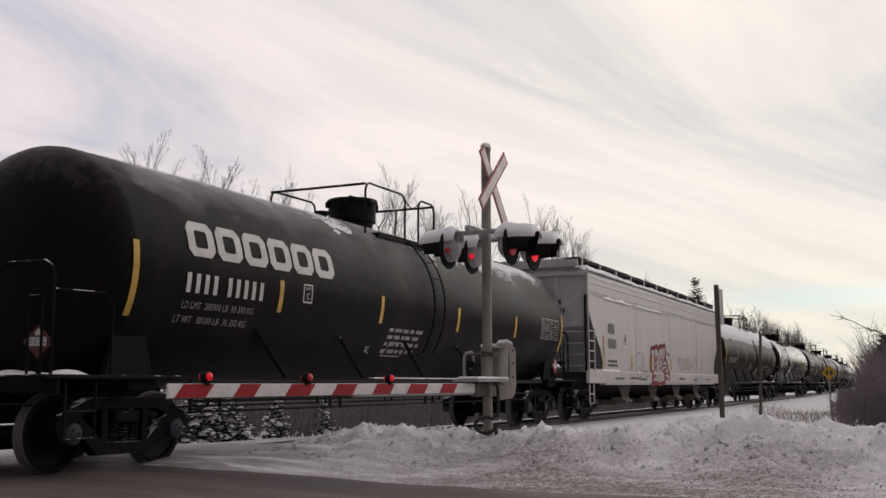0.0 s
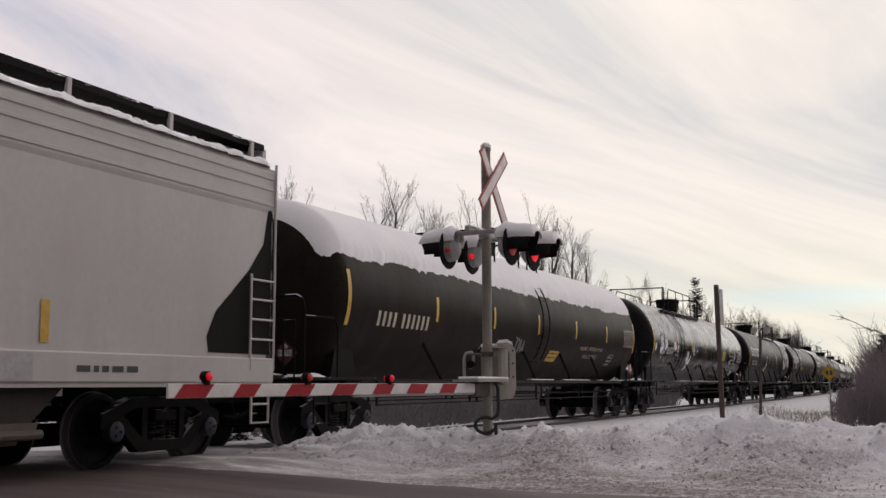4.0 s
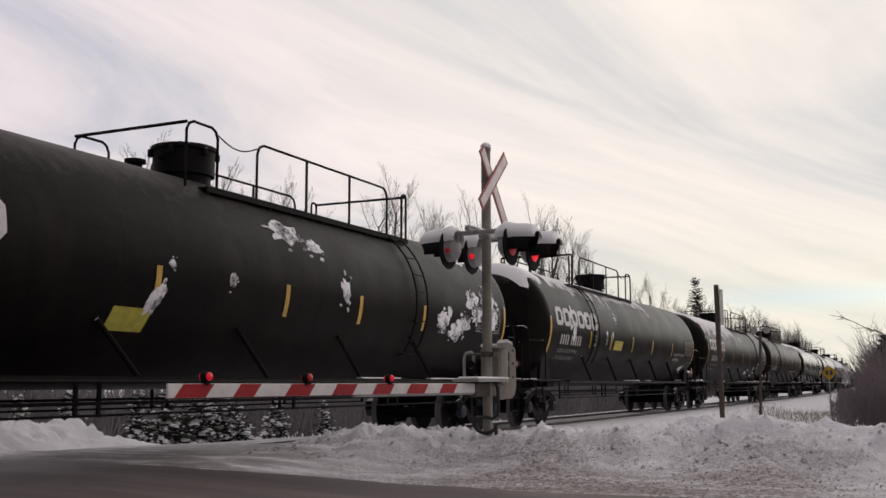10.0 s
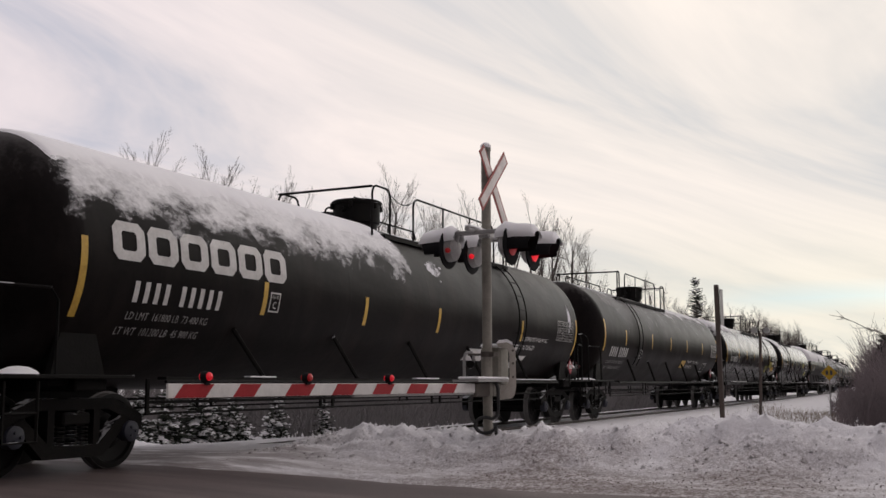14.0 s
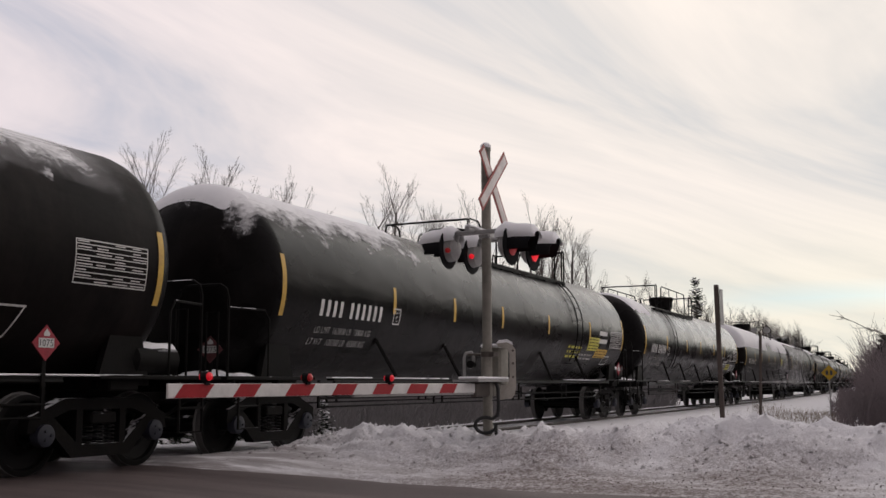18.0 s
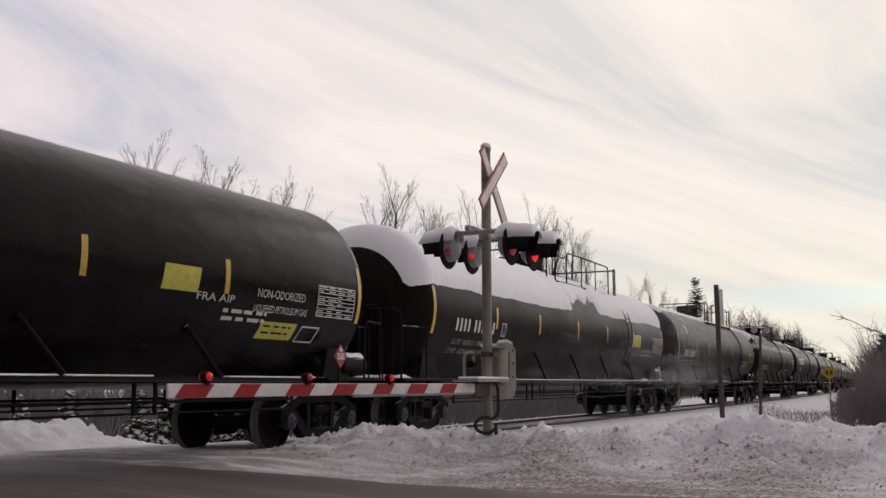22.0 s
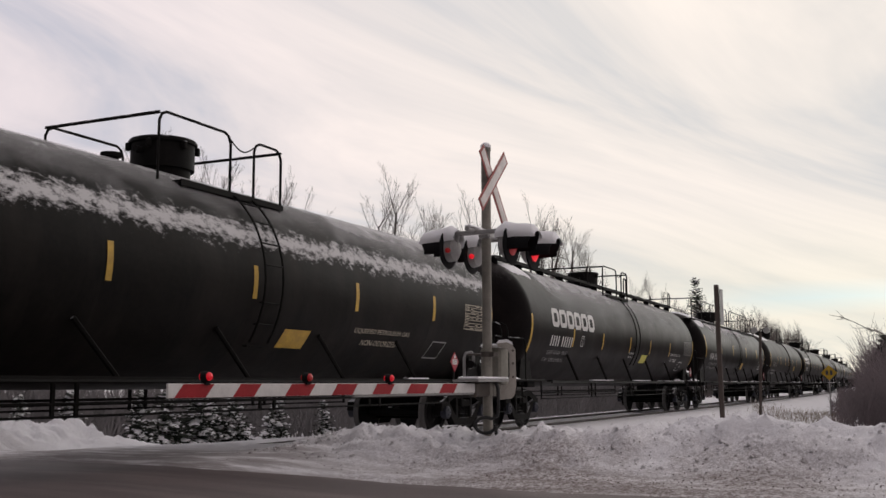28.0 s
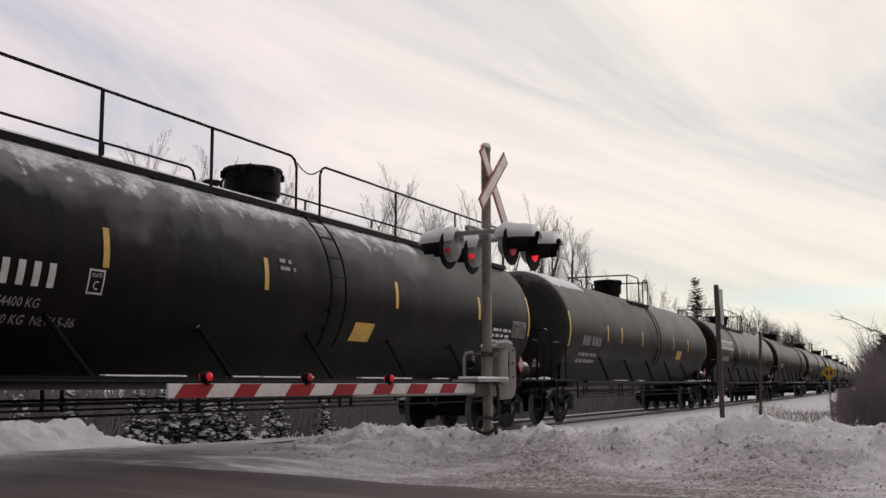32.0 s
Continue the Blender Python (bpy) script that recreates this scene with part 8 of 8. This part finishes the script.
def make_plants():
    kinds = [bare_tree_meshes(11, 10, 0.5), bare_tree_meshes(23, 10, 0.65), bare_tree_meshes(37, 10, 0.35, 2, 0.75), bare_tree_meshes(41, 10, 0.6, 1, 0.85), bare_tree_meshes(59, 10, 0.3, 3, 0.6)]

    def tree(x, y, height, k, turn, label="bare grey deciduous tree in winter"):
        t = thing("bare_tree", label, "tree", group="bare trees behind the track", m=Matrix.Translation((x, y, ground_z(x, y) - 0.1)) @ Matrix.Rotation(turn, 4, "Z") @ Matrix.Scale(height / 10, 4))
        part("trunk", kinds[k][0], t)
        part("crown", kinds[k][1], t, "open crown of fine twigs")

    # those whose crowns stand up over the train
    for x, y, top, k, turn in ((24.1, 22, 8.8, 4, 5.0), (23.2, 20.5, 8.9, 0, 5.0), (25.0, 21.5, 8.5, 3, 1.3), (24.9, 21, 8.8, 0, 2.0), (26.6, 22, 8.8, 1, 2.1), (28.5, 23, 8.6, 3, 4.3), (29.9, 23, 8.7, 1, 2.1),
                               (31.8, 24, 9.3, 3, 2.1), (29.9, 21, 9.1, 1, 1.0), (30.6, 22, 8.6, 3, 5.5), (33.5, 22.5, 9.1, 3, 1.8), (34.4, 20, 10.0, 0, 2.2), (36.4, 22, 9.3, 3, 3.7), (39.4, 22, 10.5, 1, 1.5),
                               (42.4, 23, 10.3, 3, 3.4), (37.7, 24, 9.0, 3, 6.3), (41.0, 21, 9.6, 1, 0.5), (45.9, 23, 10.0, 3, 0.5), (43.7, 21, 10.8, 2, 5.3), (49.6, 23, 11.1, 4, 1.6), (50.3, 20.5, 11.6, 4, 2.0),
                               (56.4, 22, 11.8, 1, 6.1), (56.1, 21, 11.8, 0, 3.2), (63.1, 23, 12.2, 3, 2.8), (60.8, 21.5, 11.2, 0, 3.2), (64.1, 22, 11.2, 1, 3.6), (69.6, 23, 10.3, 3, 5.4), (75.9, 24, 9.6, 1, 2.1),
                               (82.5, 24.5, 10.2, 0, 1.8), (90.8, 25, 11.5, 1, 3.3)):
        tree(x, y, top, k, turn)
    rng = random.Random(77)
    for i in range(96):
        x = 92 + i * 2.4 + rng.uniform(-1.5, 1.5)
        y = track_y(x) + rng.uniform(9.5, 15)
        tree(x, y, rng.uniform(0.82, 1.0) * min(15.5, 11.2 + (x - 92) * 0.03), rng.randrange(5), rng.uniform(0, 6.28))
    for i in range(12):
        x = 8 + i * 7 + rng.uniform(-2, 2)
        tree(x, track_y(x) + rng.uniform(24, 34), rng.uniform(5.0, 6.5), rng.randrange(5), rng.uniform(0, 6.28))
    # the tree that reaches in from the near side, and bare trees behind it
    t = thing("bare_tree", "bare tree with one limb reaching over the bank", "tree", group="bare trees behind the track", m=Matrix.Translation((29.6, 0.75, -0.5)))
    part("trunk", Mesh().tube([(0, 0, 0), (0.05, 0.0, 1.6), (-0.05, 0.05, 3.4), (0.0, -0.1, 4.6)], 0.10, 8, 0.03).data("trunk", "bark"), t)
    pts = [Vector(p) for p in ((0, 0, 2.1), (2.60, 1.18, 2.79), (2.20, 1.44, 2.94), (2.0, 1.71, 3.03), (1.70, 2.02, 3.21), (1.45, 2.37, 3.37))]
    lb = Mesh().tube(pts, 0.019, 5, 0.005)
    rb = random.Random(8)
    for i in range(22):
        k = rb.randrange(1, 5)
        q = pts[k].lerp(pts[k + 1], rb.random())
        d = (pts[k + 1] - pts[k]).normalized() + Vector((rb.uniform(-.3, .3), rb.uniform(-.2, .5), rb.uniform(-.55, .6)))
        ln = rb.uniform(0.15, 0.45)
        mid = q + d.normalized() * ln * 0.5
        lb.tube([q, mid, mid + (d.normalized() + Vector((0, 0.2, rb.uniform(-.1, .3)))) * ln * 0.45], 0.010, 3, 0.004, cap=False)
    part("limb", lb.data("limb", "bark"), t, "thin bare limb")
    for x, y, hgt, k in ((56, 3.9, 3.4, 3), (64, 4.6, 3.6, 1), (74, 5.6, 3.8, 4), (84, 6.4, 4.0, 3), (96, 7.2, 4.4, 1), (50, 3.2, 3.8, 1), (70, 4.2, 5.0, 2)):
        tree(x, y, hgt, k, x, "bare shrubby tree beside the track")

    # spruces
    def spruce(x, y, hgt, width, seed, snowy, label):
        w, g, s = spruce_meshes(seed, hgt, width, snowy)
        t = thing("spruce", label, "spruce tree", m=Matrix.Translation((x, y, ground_z(x, y) - 0.03)))
        part("trunk", w, t)
        part("foliage", g, t, "dark green needles")
        if s:
            part("snow_clump", s, t, "clumps of snow on the boughs", kind="stuff")

    spruce(109.8, 25.1, 12.5, 1.7, 5, 0.15, "tall dark spruce among bare trees")
    for x, y, hgt, w, sd in ((17.0, 15.6, 1.15, 0.5, 1), (17.7, 15.5, 1.3, 0.6, 2), (18.3, 15.2, 1.3, 0.6, 3), (18.9, 15.3, 1.25, 0.6, 14), (19.4, 15.0, 1.15, 0.55, 4), (13.6, 16.4, 1.1, 0.4, 6), (20.6, 14.7, 1.15, 0.42, 7), (22.0, 14.3, 0.95, 0.4, 8), (16.0, 16.6, 1.0, 0.42, 9), (15.0, 16.9, 0.8, 0.3, 12)):
        spruce(x, y, hgt, w, sd, 0.55, "small snow-laden spruce behind the track")
    for x, y, hgt, w, sd in ((50.0, 3.25, 3.6, 1.2, 21), (66.0, 4.5, 3.7, 1.2, 22), (80.0, 5.7, 3.9, 1.4, 23), (58.0, 3.85, 3.2, 1.1, 24)):
        spruce(x, y, hgt, w, sd, 0.0, "dark spruce in the thicket beside the track")

    # thickets
    def stuff(name, b, mat, label, cat):
        thing(name, label, cat, kind="stuff", mesh=b.data(name, mat))

    def behind(r):
        x = r.uniform(8, 62)
        return x, track_y(x) + r.uniform(7.5 - 4.0 * smooth(19.5, 22, x), 12.5)

    stuff("thicket", brush_mesh(1, 15000, behind, 0.7, 2.5, 0.55, 0.020, 4), "hazebrush", "dense grey leafless brush behind the track", "brush")
    stuff("thicket", brush_mesh(2, 4200, lambda r: ((lambda x: (x, track_y(x) + r.uniform(8, 16)))(r.uniform(50, 290))), 2.5, 5.5, 0.2, 0.02, 4), "brush", "distant grey leafless brush behind the track", "brush")
    for sd, n, r0, r1, lo, hi in ((3, 4200, 0.045, 0.072, 2.4, 4.2), (31, 2600, 0.062, 0.084, 1.2, 2.6), (32, 2400, 0.074, 0.104, 0.4, 1.3)):
        stuff("thicket", brush_mesh(sd, n, lambda r: ((lambda x: (x, x * r.uniform(r0, r1)))(r.uniform(38, 120))), lo, hi, 0.45, 0.014, 4), "scrub", "dark leafless brush on the near side", "brush")
    stuff("thicket", brush_mesh(4, 700, lambda r: ((lambda x: (x, x * r.uniform(0.075, 0.112)))(r.uniform(38, 80))), 0.3, 0.9, 0.4, 0.008, 3), "scrub", "low scrub poking out of the snow", "brush")
    stuff("dead_grass", brush_mesh(5, 260, lambda r: ((lambda x: (x, track_y(x) - r.uniform(2.6, 4.6)))(r.uniform(17, 50))), 0.12, 0.42, 0.35, 0.006, 1), "grass", "dead grass and weeds poking through snow", "grass")
    stuff("dead_grass", brush_mesh(6, 1000, lambda r: ((lambda x: (x, x * r.uniform(0.105, 0.18)))(r.uniform(38, 54))), 0.15, 0.5, 0.4, 0.006, 2), "grass", "dead straw grass in the ditch", "grass")
    # far woods closing the view
    far = Mesh()
    rr = random.Random(9)
    for i in range(4200):
        a = rr.uniform(-0.12, 0.45) if i % 4 else rr.uniform(-0.5, 2.3)
        d = rr.uniform(330, 520)
        x, y = d * math.cos(a), d * math.sin(a)
        if abs(y - track_y(x)) < 14 and x < 420:
            continue
        h = rr.uniform(3.0, 7.5)
        w = rr.uniform(0.9, 1.9)
        vs = [(x + w * math.cos(b) * rr.uniform(.6, 1.2), y + w * math.sin(b) * rr.uniform(.6, 1.2), -0.5) for b in np.linspace(0, 5.2, 6)]
        vs += [(x + w * .7 * math.cos(b) * rr.uniform(.5, 1.2), y + w * .7 * math.sin(b) * rr.uniform(.5, 1.2), h * rr.uniform(.5, .8)) for b in np.linspace(0, 5.2, 6)] + [(x, y, h)]
        far.add(vs, [(q, (q + 1) % 6, 6 + (q + 1) % 6, 6 + q) for q in range(6)] + [(6 + q, 6 + (q + 1) % 6, 12) for q in range(6)])
    stuff("far_woods", far, "brush", "distant dark line of woods", "woods")
    # unseen spruce woods added on the near side and behind the road to darken reflections
    close = Mesh()
    rr = random.Random(19)
    for i in range(960):
        if i % 3 == 0:
            x, y = rr.uniform(-80, 40), rr.uniform(-66, -34)
        elif i % 3 == 1:
            x, y = rr.uniform(36, 190), rr.uniform(-62, -24)
        else:
            x = 50 + 290 * rr.random() ** 1.4
            y = rr.uniform(-24, 0.022 * x - 1.8)
        h, w = rr.uniform(6.0, 10.5), rr.uniform(1.2, 2.0)
        k, tiers = 7, 5
        for q in range(tiers):
            zb, zt = h * (0.06 + 0.17 * q), h * (0.34 + 0.17 * q) if q < tiers - 1 else h
            rb = w * (1 - 0.17 * q)
            vs = [(x + rb * math.cos(6.283 * a / k + q) * rr.uniform(0.6, 1.2), y + rb * math.sin(6.283 * a / k + q) * rr.uniform(0.6, 1.2), zb - 0.4 + rr.uniform(-0.3, 0.3)) for a in range(k)] + [(x, y, zt - 0.4)]
            close.add(vs, [(a, (a + 1) % k, k) for a in range(k)])
        close.tube([(x, y, -0.6), (x, y, h * 0.3)], 0.16, 5, 0.12, cap=False)
    stuff("spruce_woods", close, "needles", "unseen dark spruce woods added to darken tank reflections", "woods")


make_ground()
make_clods()
make_track()
make_signal()
make_posts()
make_plants()
make_train()
TRAIN.append((make_powder(), POWDER))


def motions():
    times = [i * 0.5 for i in range(65)]
    for car, c in TRAIN:
        rows = []
        for t in times:
            p, th = track(c - travelled(t))
            rows.append((t, Matrix.Translation(p) @ Matrix.Rotation(th, 4, "Z")))
        walk(car, rows)
    turns = [(i * 2) / FPS for i in range(481)]
    for ws, dx in SPINS:
        walk(ws, [(t, Matrix.Translation((dx, 0, 0.457)) @ Matrix.Rotation(-travelled(t) / 0.457, 4, "Y")) for t in turns])


motions()
